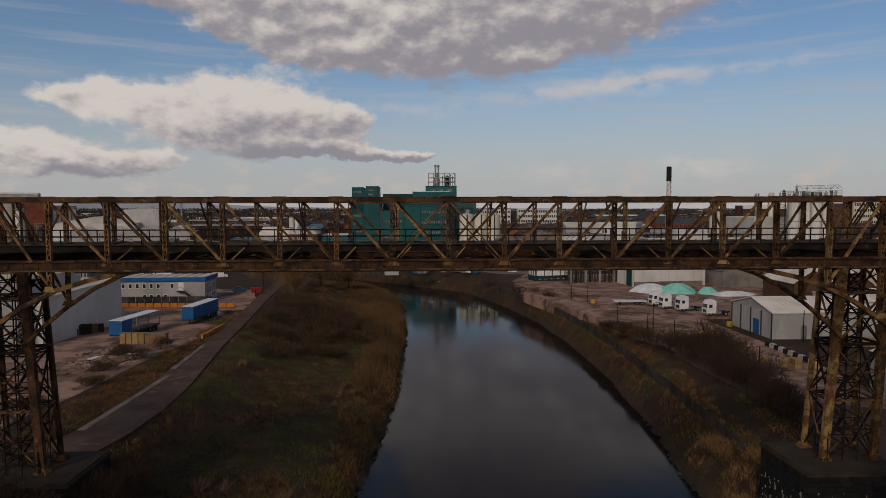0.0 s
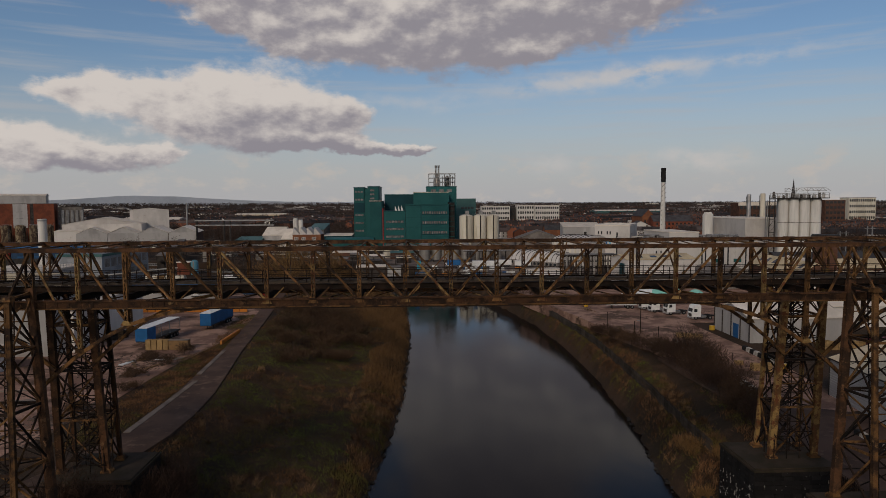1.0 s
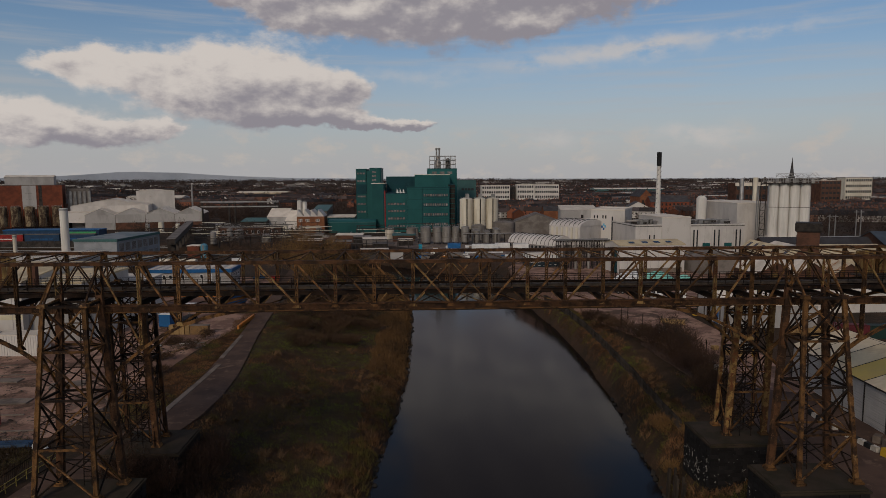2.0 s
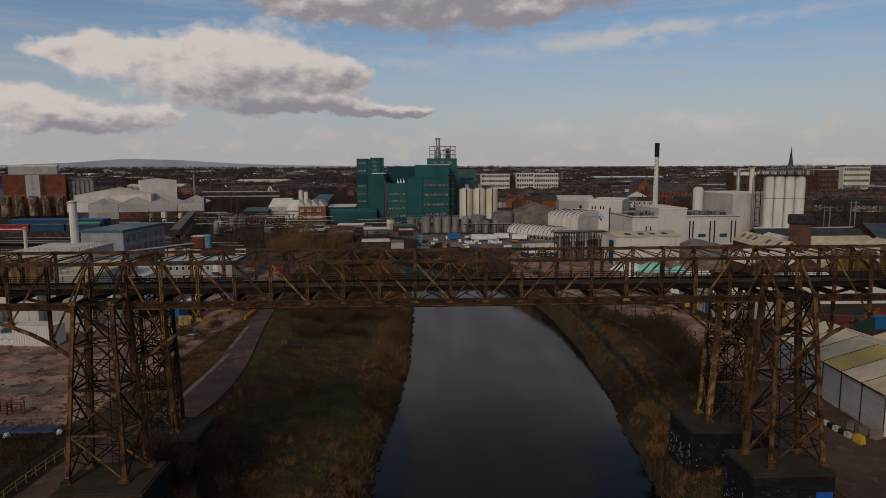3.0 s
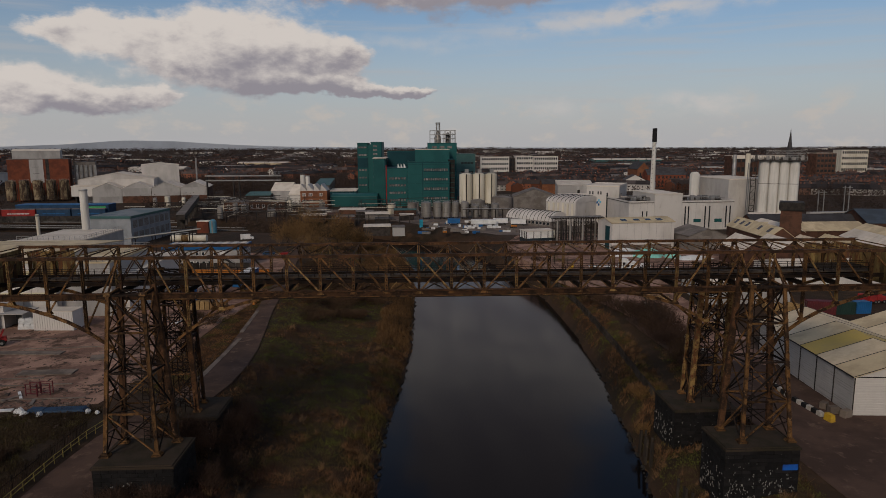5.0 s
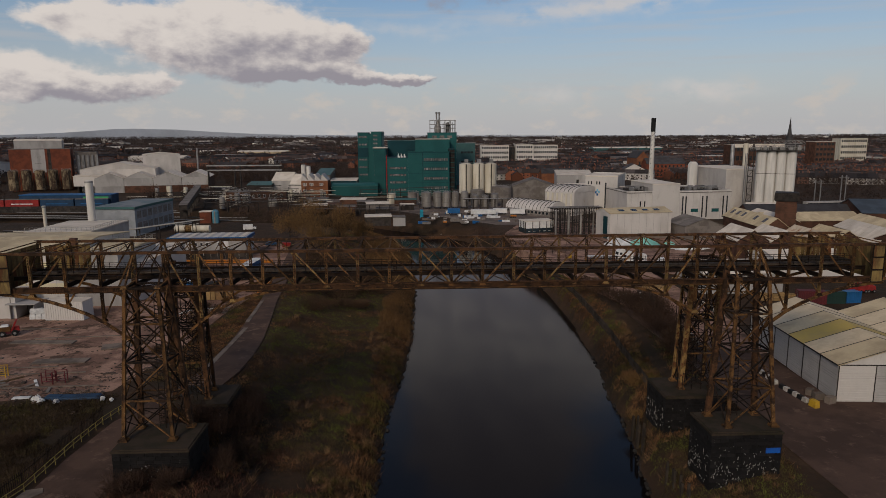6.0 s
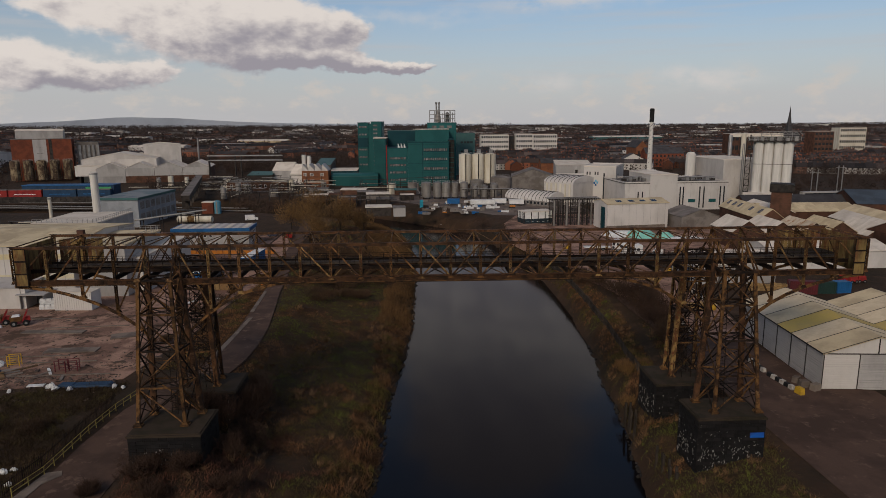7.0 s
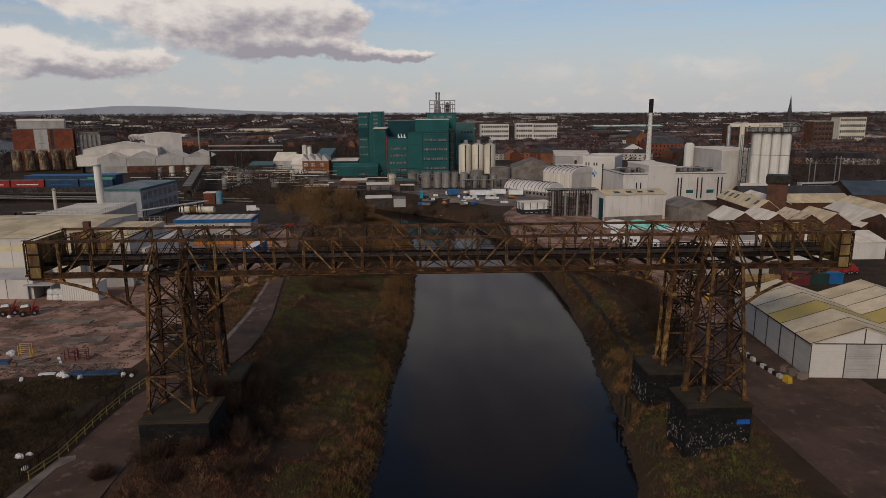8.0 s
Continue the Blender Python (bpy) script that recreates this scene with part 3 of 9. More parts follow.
slab("road_right", [(42.5, -70), (64, -70), (64, 11), (57, 14), (57, 33), (49, 37), (48.2, 52), (44.6, 66), (41.8, 66), (42.4, 40), (41.5, 10)], ASPHALT, "grey tarmac service road behind the bridge pier", "road", LAND + 0.07, 0.5)
slab("yard_far", [(-70, 300), (-30, 278), (-6, 250), (14, 226), (30, 205), (42, 202), (75, 215), (75, 290), (-70, 330)], surf("works_yard", (0.19, 0.145, 0.12), (0.11, 0.086, 0.072), 0.9, 0, 0.1, 2.0, 0.03, 0.3), "grimy works yard crowded with stores", "yard", LAND + 0.03)

# ---------------------------------------------------------------- the transporter bridge
BAY, W, Z_TOP, Z_LOW = 3.66, 9.1, 31.9, 27.45
INNER = [i * BAY for i in range(-10, 11)]
OUTER = [40.5, 44.45, 48.35, 52.2]
NODES = [-x for x in OUTER[::-1]] + INNER + OUTER
ARCH = [(52.2, 27.2), (50.3, 27.0), (48.35, 26.7), (46.4, 26.2), (44.45, 25.55), (42.5, 24.75), (40.5, 23.65), (38.4, 22.1), (36.3, 20.1)]
ARCH_IN = [(32.9, 20.5), (31.4, 21.95), (29.4, 23.6), (27.4, 24.95), (25.4, 25.95), (23.4, 26.6), (21.4, 27.05), (19.4, 27.3)]


def low_z(x):
    """Height of the lower chord line at x."""
    a = abs(x)
    pts = sorted(ARCH_IN + ARCH)
    if a < 21.9:
        return Z_LOW
    return float(np.interp(a, [p[0] for p in pts], [p[1] for p in pts]))


bridge = thing("transporter_bridge", "rusty steel lattice transporter bridge across the river on four towers", "bridge")


def laced_bar(a, b, w, d, up, lace=True):
    """A built-up bar: two flanges joined by zigzag lacing."""
    s = Shape()
    a, b, up = Vector(a), Vector(b), Vector(up)
    dv = (b - a).normalized()
    side = dv.cross(up).normalized()
    off = side * (w / 2 - 0.035)
    for k in (-1, 1):
        s.beam(a + off * k, b + off * k, 0.07, d, up)
    if lace:
        n = max(2, int((b - a).length / (w * 1.05)))
        for f in (-1, 1):
            face = up * (f * (d / 2 - 0.01))
            for i in range(n):
                k = 1 if i % 2 else -1
                s.beam(a.lerp(b, i / n) + off * k + face, a.lerp(b, (i + 1) / n) - off * k + face, 0.075, 0.02, up)
    return s


def chord_flange(y, k, z):
    """A pair of flange angles with splice plates along the lower chord."""
    s = Shape().span(-52.2, 52.2, y + k * 0.075 - 0.05, y + k * 0.075 + 0.05, z, z + 0.10)
    for i in range(-7, 8):
        s.span(i * 7.32 - 0.7, i * 7.32 + 0.7, y + k * 0.075 - 0.062, y + k * 0.075 + 0.062, z - 0.012, z + 0.112)
    return s


def chord_web(y, k):
    """A riveted web plate with upright stiffeners."""
    s = Shape().span(-52.2, 52.2, y - 0.03, y + 0.03, 27.20, 27.90)
    x = -51.9
    while x < 52:
        s.span(x - 0.03, x + 0.03, y + k * 0.05 - 0.02, y + k * 0.05 + 0.02, 27.32, 27.78)
        x += 0.915
    return s


def truss(y, out):
    """One side of the bridge; out is -1 for the upstream face, +1 for the far one."""
    Y = Vector((0, 1, 0))
    # chords: channels with cover plates and splices
    s = Shape()
    s.span(-52.3, 52.3, y - 0.20, y + 0.20, Z_TOP + 0.03, Z_TOP + 0.08)
    for k in (-1, 1):
        s.span(-52.3, 52.3, y + k * 0.15 - 0.03, y + k * 0.15 + 0.03, Z_TOP - 0.24, Z_TOP + 0.03)
    for i, x in enumerate(NODES):
        s.span(x - 0.45, x + 0.45, y - 0.22, y + 0.22, Z_TOP + 0.082, Z_TOP + 0.11)
    part("top_chord", s, STEEL_RED, bridge)
    for k in (-1, 1):
        part("chord_web", chord_web(y + k * 0.16, k), STEEL_RED, bridge)
        for z in (27.20, 27.80):
            part("chord_flange", chord_flange(y + k * 0.16, k, z), STEEL if z < 27.5 else STEEL_RED, bridge)
    s = Shape()
    s.span(-24, 24, y - 0.27, y + 0.27, 27.12, 27.196)
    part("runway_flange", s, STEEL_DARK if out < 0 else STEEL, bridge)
    for i, x in enumerate(NODES):
        a, i0 = abs(x), i
        heavy = abs(a - 36.6) < 0.1 or abs(a - 32.94) < 0.1
        zb = low_z(x) if 24 < a < 52 and not heavy else Z_LOW
        w = 0.62 if heavy else (0.5 if a > 52 else 0.30)
        ochre = (i * 7 + (3 if out < 0 else 5)) % 5 < 2
        part("post", laced_bar((x, y, zb), (x, y, Z_TOP - 0.2), w, 0.30, Y, True), STEEL_OCHRE if ochre else STEEL, bridge)
        if not heavy:
            g = Shape()
            for k in (-1, 1):
                g.add([(x - 0.42, y + k * 0.205, zb + 0.05), (x + 0.42, y + k * 0.205, zb + 0.05), (x + 0.22, y + k * 0.205, zb + 0.42), (x - 0.22, y + k * 0.205, zb + 0.42),
                       (x - 0.42, y + k * 0.225, zb + 0.05), (x + 0.42, y + k * 0.225, zb + 0.05), (x + 0.22, y + k * 0.225, zb + 0.42), (x - 0.22, y + k * 0.225, zb + 0.42)],
                      [(0, 1, 2, 3), (7, 6, 5, 4), (0, 4, 5, 1), (1, 5, 6, 2), (2, 6, 7, 3), (3, 7, 4, 0)])
            part("gusset", g, STEEL_OCHRE if i % 3 == 1 else STEEL, bridge)
    # diagonals fall from the towers towards midspan and towards the ends; the two middle bays are crossed
    for i in range(len(NODES) - 1):
        x0, x1 = NODES[i], NODES[i + 1]
        mid = (x0 + x1) / 2
        if abs(abs(mid) - 34.77) < 0.2:
            for (ax, az), (bx, bz) in (((mid, Z_TOP - 0.2), (x0 + 0.2, 29.2)), ((mid, Z_TOP - 0.2), (x1 - 0.2, 29.2))):
                part("diagonal", laced_bar((ax, y, az), (bx, y, bz), 0.28, 0.2, Y, False), STEEL, bridge)
            continue
        falls_right = (-36 < mid < 0) or mid > 36.6
        top, bot = (x0, x1) if falls_right else (x1, x0)
        zb = low_z(bot) if 24 < abs(bot) < 52.1 else Z_LOW
        part("diagonal", Shape().beam((top, y, Z_TOP - 0.15), (bot, y, zb + 0.25), 0.17, 0.13, Y), STEEL_OCHRE if (i + (out > 0)) % 4 == 1 else STEEL, bridge)
        if abs(mid) < 2 * BAY - 1.9:
            s = Shape().beam((bot, y + 0.06, Z_TOP - 0.15), (top, y + 0.06, Z_LOW + 0.25), 0.1, 0.14, Y)
            part("counter_brace", s, STEEL_OCHRE, bridge)
    # short knees up from both sides of each lower joint
    for x in INNER[4:-4]:
        for k in (-1, 1):
            part("knee_brace", Shape().beam((x + k * 0.25, y + 0.26, Z_LOW + 0.25), (x + k * 1.15, y + 0.9, Z_LOW + 1.2), 0.09, 0.10, Y), STEEL_OCHRE if k > 0 else STEEL, bridge)
    # curved lower ribs either side of the towers
    for side in (-1, 1):
        for line in (ARCH, ARCH_IN):
            s = Shape()
            for (ax, az), (bx, bz) in zip(line, line[1:]):
                d = Vector((bx - ax, 0, bz - az)).normalized() * 0.03
                for k in (-1, 1):
                    s.beam((side * (ax - d.x), y + k * 0.13, az - d.z), (side * (bx + d.x), y + k * 0.13, bz + d.z), 0.05, 0.26)
                s.beam((side * (ax - d.x), y, az - d.z - 0.15), (side * (bx + d.x), y, bz + d.z - 0.15), 0.36, 0.04)
            part("arch_rib", s, STEEL, bridge)


truss(0.0, -1)
truss(W, 1)

# floor system, rails and walkway between the trusses
for i, x in enumerate(NODES):
    s = Shape()
    s.span(x - 0.12, x + 0.12, 0.2, W - 0.2, 27.75, 27.80)
    s.span(x - 0.02, x + 0.02, 0.2, W - 0.2, 27.80, 28.25)
    s.span(x - 0.12, x + 0.12, 0.2, W - 0.2, 28.25, 28.30)
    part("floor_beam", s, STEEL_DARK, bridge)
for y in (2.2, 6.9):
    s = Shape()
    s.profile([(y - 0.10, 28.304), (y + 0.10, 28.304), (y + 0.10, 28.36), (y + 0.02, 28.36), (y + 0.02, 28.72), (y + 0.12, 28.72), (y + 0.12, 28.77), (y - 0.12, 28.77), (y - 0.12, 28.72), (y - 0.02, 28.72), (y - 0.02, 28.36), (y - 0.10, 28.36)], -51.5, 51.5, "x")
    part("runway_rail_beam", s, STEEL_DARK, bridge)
s = Shape()
x = -51.0
while x < 51.0:
    if rng.random() > 0.12:
        s.span(x, x + 0.34, 4.05, 5.05, 28.78 + rng.uniform(-0.015, 0.02), 28.84 + rng.uniform(-0.01, 0.02))
    x += 0.40
for y in (4.0, 5.1):
    s.span(-51, 51, y - 0.05, y + 0.05, 28.60, 28.77)
tagged(part("walkway", s, TIMBER_GREY, bridge, "weathered timber walkway boards"), kind="stuff")
for y in (3.85, 5.25):
    s = Shape()
    for z in (29.25, 29.72):
        s.span(-51, 51, y - 0.025, y + 0.025, z - 0.025, z + 0.025)
    part("handrail", s, STEEL_DARK, bridge)
    for k in range(56):
        part("rail_post", Shape().span(-51 + k * 1.85 - 0.03, -51 + k * 1.85 + 0.03, y - 0.03, y + 0.03, 28.7, 29.75), STEEL_DARK, bridge)
# lateral bracing over the top
for i, x in enumerate(NODES):
    s = laced_bar((x, 0.25, Z_TOP - 0.03), (x, W - 0.25, Z_TOP - 0.03), 0.16, 0.12, (0, 0, 1), False) if i % 2 else Shape().beam((x, 0.25, Z_TOP - 0.03), (x, W - 0.25, Z_TOP - 0.03), 0.11, 0.11)
    part("cross_strut", s, STEEL, bridge)
for i in range(1, len(NODES) - 1):
    x = NODES[i]
    for k, n in ((-1, NODES[i - 1]), (1, NODES[i + 1])):
        part("lateral_brace", Shape().beam((x + k * 0.1, W - 0.25, Z_TOP - 0.10), ((x + n) / 2, 0.25, Z_TOP - 0.10), 0.07, 0.08), STEEL if i % 3 else STEEL_OCHRE, bridge)
for i, x in enumerate(NODES[1:-1]):
    if i % 2:
        continue
    for y, k in ((0.2, 1), (W - 0.2, -1)):
        part("sway_brace", Shape().beam((x, y, 29.8), (x, y + k * 1.9, Z_TOP - 0.1), 0.09, 0.1), STEEL, bridge)

# zigzag bracing between the lower chords
for i in range(5, len(NODES) - 6):
    x0, x1 = NODES[i], NODES[i + 1]
    for ya, yb in ((0.3, W / 2), (W - 0.3, W / 2)):
        for xa, xb in ((x0, (x0 + x1) / 2), (x1, (x0 + x1) / 2)):
            part("bottom_brace", Shape().beam((xa, ya, 27.52), (xb, yb, 27.62), 0.09, 0.09), STEEL if i % 2 else STEEL_OCHRE, bridge)

# sheeted end bays
for side in (-1, 1):
    for j in range(3):
        z0 = 27.25 + j * 1.53
        part("end_panel", Shape().span(side * 51.2 - 0.75, side * 51.2 + 0.75, -0.34, -0.28, z0, z0 + 1.49), SHEET_OLD, bridge, "ochre sheet panel with rust")
        fr = Shape()
        xa, xb = side * 51.2 - 0.77, side * 51.2 + 0.77
        fr.span(xa, xb, -0.40, -0.345, z0 - 0.03, z0 + 0.07).span(xa, xb, -0.40, -0.345, z0 + 1.42, z0 + 1.5).span(xa, xa + 0.1, -0.40, -0.345, z0 + 0.07, z0 + 1.42).span(xb - 0.1, xb, -0.40, -0.345, z0 + 0.07, z0 + 1.42)
        part("panel_frame", fr, STEEL_DARK, bridge)
    n = 13
    for j in range(n):
        y0 = 0.3 + j * (W - 0.6) / n
        part("end_sheet", Shape().span(side * 52.0 - 0.04, side * 52.0 + 0.04, y0, y0 + 0.63, 27.3 + 0.0, Z_TOP - 0.25), SHEET_OLD, bridge)
    for j in range(11):
        x0 = 46.2 + j * 0.52
        part("side_sheet", Shape().span(side * x0 - 0.24, side * x0 + 0.24, W + 0.26, W + 0.31, 27.6, 31.3 + 0.1 * math.sin(j)), SHEET_OLD, bridge)
    if side > 0:
        part("winch_house_floor", Shape().span(45, 51.9, 5.4, W - 0.3, 28.80, 28.88), TIMBER_DARK, bridge)


def tower(side, y0, out, zf):
    """Four raking legs from a pier up to one truss; out is the way it leans."""
    def P(pair, col, z):
        # pair 0: main legs under the truss, 1: outrigger legs; col 0: landward, 1: riverward
        top_z, foot_z = (Z_TOP - 3.0, zf) if pair == 0 else (28.3, zf)
        k = (top_z - z) / (top_z - foot_z)
        xt = (36.6, 32.95)[col]
        xb = (((36.2, 30.5), (36.8, 31.4)) if out < 0 else ((37.2, 32.8), (37.4, 32.9)))[pair][col]
        yt, yb = ((0.0, 2.6 if out < 0 else 1.8), (2.9, 5.9 if out < 0 else 4.9))[pair]
        return Vector((side * (xt + (xb - xt) * k), y0 + out * (yt + (yb - yt) * k), z))

    levels = [28.3, 24.4, 20.2, 16.0, zf + 0.1] if zf > 11 else [28.3, 24.2, 19.8, 14.9, zf + 0.1]
    for pair in (0, 1):
        for col in (0, 1):
            zt = 28.9 if pair == 0 else 28.4
            mat_ = (STEEL_RED if pair == 0 else STEEL) if out < 0 else STEEL_OCHRE if side > 0 else STEEL_RED
            a_, b_ = P(pair, col, zt), P(pair, col, zf + 0.05)
            wide, deep = (0.60, 0.46) if pair == 0 else (0.36, 0.30)
            s = Shape().beam(a_, b_, wide - 0.12, deep - 0.06, (0, 1, 0))
            for k in (-1, 1):
                o_ = Vector((k * (wide / 2 - 0.03), 0, 0))
                s.beam(a_ + o_, b_ + o_, 0.08, deep, (0, 1, 0))
            n_ = 9
            for q in range(1, n_):
                c_ = a_.lerp(b_, q / n_)
                s.beam(c_ + Vector((0, 0, 0.2)), c_ - Vector((0, 0, 0.2)), wide + 0.03, deep + 0.03, (0, 1, 0))
            part("tower_leg", s, mat_, bridge)
            f = P(pair, col, zf)
            b = Shape().box((f.x, f.y, zf + 0.09), (1.0, 0.9, 0.18))
            b.box((f.x, f.y, zf + 0.3), (0.7, 0.62, 0.3), top=0.8)
            for bx in (-0.38, 0.38):
                for by in (-0.34, 0.34):
                    b.tube((f.x + bx, f.y + by, zf + 0.18), (f.x + bx, f.y + by, zf + 0.30), 0.05, n=6)
            part("base_plate", b, STEEL, bridge)

    def face(a, b):
        for k, z in enumerate(levels):
            if k < len(levels) - 1:
                part("tower_strut", Shape().beam(P(*a, z), P(*b, z), 0.16, 0.2), STEEL if k % 2 else STEEL_DARK, bridge)
                z2 = levels[k + 1]
                part("tower_brace", Shape().beam(P(*a, z), P(*b, z2), 0.12, 0.15), STEEL if k % 2 else STEEL_DARK, bridge)
                part("tower_brace", Shape().beam(P(*b, z) + Vector((0, 0.09, 0)), P(*a, z2) + Vector((0, 0.09, 0)), 0.10, 0.14), STEEL_DARK if k % 2 else STEEL, bridge)

    face((1, 0), (1, 1))
    face((0, 0), (0, 1))
    face((1, 0), (0, 0))
    face((1, 1), (0, 1))
    # plan bracing at each level, and light ties at half height on the landward faces
    for k in range(len(levels) - 1):
        zm = (levels[k] + levels[k + 1]) / 2
        part("tower_brace", Shape().beam(P(1, 0, levels[k]), P(0, 1, levels[k]), 0.1, 0.1), STEEL_DARK, bridge)
        part("tower_brace", Shape().beam(P(0, 0, levels[k]), P(1, 1, levels[k]), 0.1, 0.1), STEEL_DARK, bridge)
        for a, b in (((0, 0), (0, 1)), ((1, 0), (0, 0))):
            part("tower_brace", Shape().beam(P(*a, zm), P(*b, zm), 0.07, 0.09), STEEL_DARK if k % 2 else STEEL, bridge)
            part("tower_brace", Shape().beam(P(*a, zm), P(*b, levels[k + 1]), 0.06, 0.08), STEEL_DARK, bridge)
    # cap and stays up to the top chord
    for col in (0, 1):
        c = P(1, col, 28.35)
        part("tower_cap", Shape().box((c.x, c.y, 28.45), (0.75, 0.6, 0.35), top=0.8), STEEL, bridge)
        part("stay", Shape().beam(c, (side * (36.6, 32.95)[col], y0, Z_TOP - 0.3), 0.16, 0.2), STEEL, bridge)
        part("stay", Shape().beam(c, P(0, col, 28.6), 0.14, 0.18), STEEL, bridge)
    # ladder cage inside the tower
    lx, ly = side * 33.6, y0 + out * 1.6
    s = Shape()
    for dx in (-0.35, 0.35):
        s.beam((lx + dx, ly, 28.5), (lx + dx, ly + out * 1.3, zf), 0.07, 0.07)
    zz = zf + 0.4
    while zz < 28.4:
        yy = ly + out * 1.3 * (28.5 - zz) / (28.5 - zf)
        s.beam((lx - 0.35, yy, zz), (lx + 0.35, yy, zz), 0.05, 0.06)
        zz += 0.45
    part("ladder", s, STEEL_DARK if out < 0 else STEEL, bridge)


for side in (-1, 1):
    tower(side, 0.0, -1, 11.7)
    tower(side, W, 1, 9.6)


PIER_JOINT = surf("damp_mortar", (0.012, 0.010, 0.009), (0.008, 0.007, 0.0065), 0.9, 0, 0.5, 5.0, 0.02, 0.3, third=(0.26, 0.24, 0.21), third_scale=0.9, third_amount=(0.56, 0.64))


def pier(side, ya, yb, ztop, zbot, label):
    xa, xb = sorted((side * 28.9, side * 37.3) if ya < 0 else (side * 29.6, side * 38.2))
    th = thing("bridge_pier", label, "bridge pier", ((xa + xb) / 2, (ya + yb) / 2, zbot), group="bridge piers")
    hx, hy, hz = (xb - xa) / 2, (yb - ya) / 2, ztop - zbot
    body = part("body", Shape().span(-hx + 0.16, hx - 0.16, -hy + 0.16, hy - 0.16, 0, hz - 0.35), PIER_JOINT, th)
    # rock-faced courses on the south face and on the face towards the river
    sizes = {}
    courses = int((hz - 0.4) / 0.44)
    for c in range(courses):
        z = hz - 0.57 - c * 0.44
        for face, half in (("S", hx), ("R", hy)):
            n = int((2 * half - 0.3) / 0.86)
            step = (2 * half - 0.26) / n
            for i in range(n):
                u = -half + 0.13 + (i + 0.5) * step + (0.12 if c % 2 else -0.12) * (0 < i < n - 1)
                key = (face, rng.randint(0, 3))
                if key not in sizes:
                    dp = 0.05 + 0.02 * key[1]
                    sizes[key] = Shape().box((0, 0, 0), (step - 0.03, dp + 0.1, 0.41) if face == "S" else (dp + 0.1, step - 0.03, 0.41)).mesh("masonry_block", PIER_BRICK)
                ob = part("masonry_block", sizes[key], None, th)
                ob.matrix_basis = pose(u, -hy + 0.17, z) if face == "S" else pose(-side * (hx - 0.17), u, z)
    part("coping", Shape().span(-hx, hx, -hy, hy, hz - 0.35, hz - 0.12).span(-hx + 0.2, hx - 0.2, -hy + 0.2, hy - 0.2, hz - 0.12, hz), PIER_CAP, th, "mossy flat top of the pier")
    return th, hx, hy, hz


PIERS = [pier(-1, -8.3, -1.4, 11.7, 6.0, "black sooty brick pier with white stains"), pier(1, -7.4, -1.4, 11.7, 3.8, "black sooty brick pier with white graffiti and a blue patch"),
         pier(-1, 8.6, 16.0, 9.6, 4.6, "black brick pier in shadow among shrubs"), pier(1, 8.0, 15.4, 9.6, 3.4, "black brick pier streaked with white graffiti")]


def scaffold(side):
    """A close frame of tubes with ladders inside the rear tower."""
    th = thing("scaffold_tower", "dense dark steel scaffold inside the rear bridge tower", "scaffold", (side * 34.2, W + 2.3, 9.6), 0, "tower scaffolds")
    xs, ys, top = (-1.3, 0.0, 1.3), (-0.9, 0.9), 18.0
    for x in xs:
        for y in ys:
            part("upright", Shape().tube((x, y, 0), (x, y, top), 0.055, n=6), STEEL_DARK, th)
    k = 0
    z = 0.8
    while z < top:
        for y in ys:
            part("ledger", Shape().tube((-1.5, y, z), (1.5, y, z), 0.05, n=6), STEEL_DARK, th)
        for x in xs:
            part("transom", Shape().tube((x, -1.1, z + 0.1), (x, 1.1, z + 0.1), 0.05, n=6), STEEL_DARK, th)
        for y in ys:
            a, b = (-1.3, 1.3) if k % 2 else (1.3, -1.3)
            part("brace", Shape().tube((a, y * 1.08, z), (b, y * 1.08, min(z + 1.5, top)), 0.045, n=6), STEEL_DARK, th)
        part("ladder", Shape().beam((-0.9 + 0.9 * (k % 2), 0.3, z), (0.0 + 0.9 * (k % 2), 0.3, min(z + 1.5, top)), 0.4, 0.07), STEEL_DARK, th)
        z += 1.5
        k += 1


for side in (-1, 1):
    scaffold(side)


# ---------------------------------------------------------------- buildings
WINDOWS = {}


def window_mesh(w, h, frame_mat, pane_mat, bars):
    key = (round(w, 2), round(h, 2), frame_mat.name, pane_mat.name, bars)
    if key not in WINDOWS:
        f = Shape()
        t = min(0.12, w * 0.12)
        f.span(-w / 2, w / 2, -0.06, 0.02, h / 2 - t, h / 2).span(-w / 2, w / 2, -0.09, 0.02, -h / 2, -h / 2 + t)
        f.span(-w / 2, -w / 2 + t, -0.06, 0.02, -h / 2 + t, h / 2 - t).span(w / 2 - t, w / 2, -0.06, 0.02, -h / 2 + t, h / 2 - t)
        for i in range(1, bars + 1):
            x = -w / 2 + w * i / (bars + 1)
            f.span(x - t / 2, x + t / 2, -0.05, 0.02, -h / 2 + t, h / 2 - t)
        p = Shape().span(-w / 2 + t, w / 2 - t, -0.02, 0.015, -h / 2 + t, h / 2 - t)
        WINDOWS[key] = (f.mesh("window", frame_mat), p.mesh("pane", pane_mat))
    return WINDOWS[key]


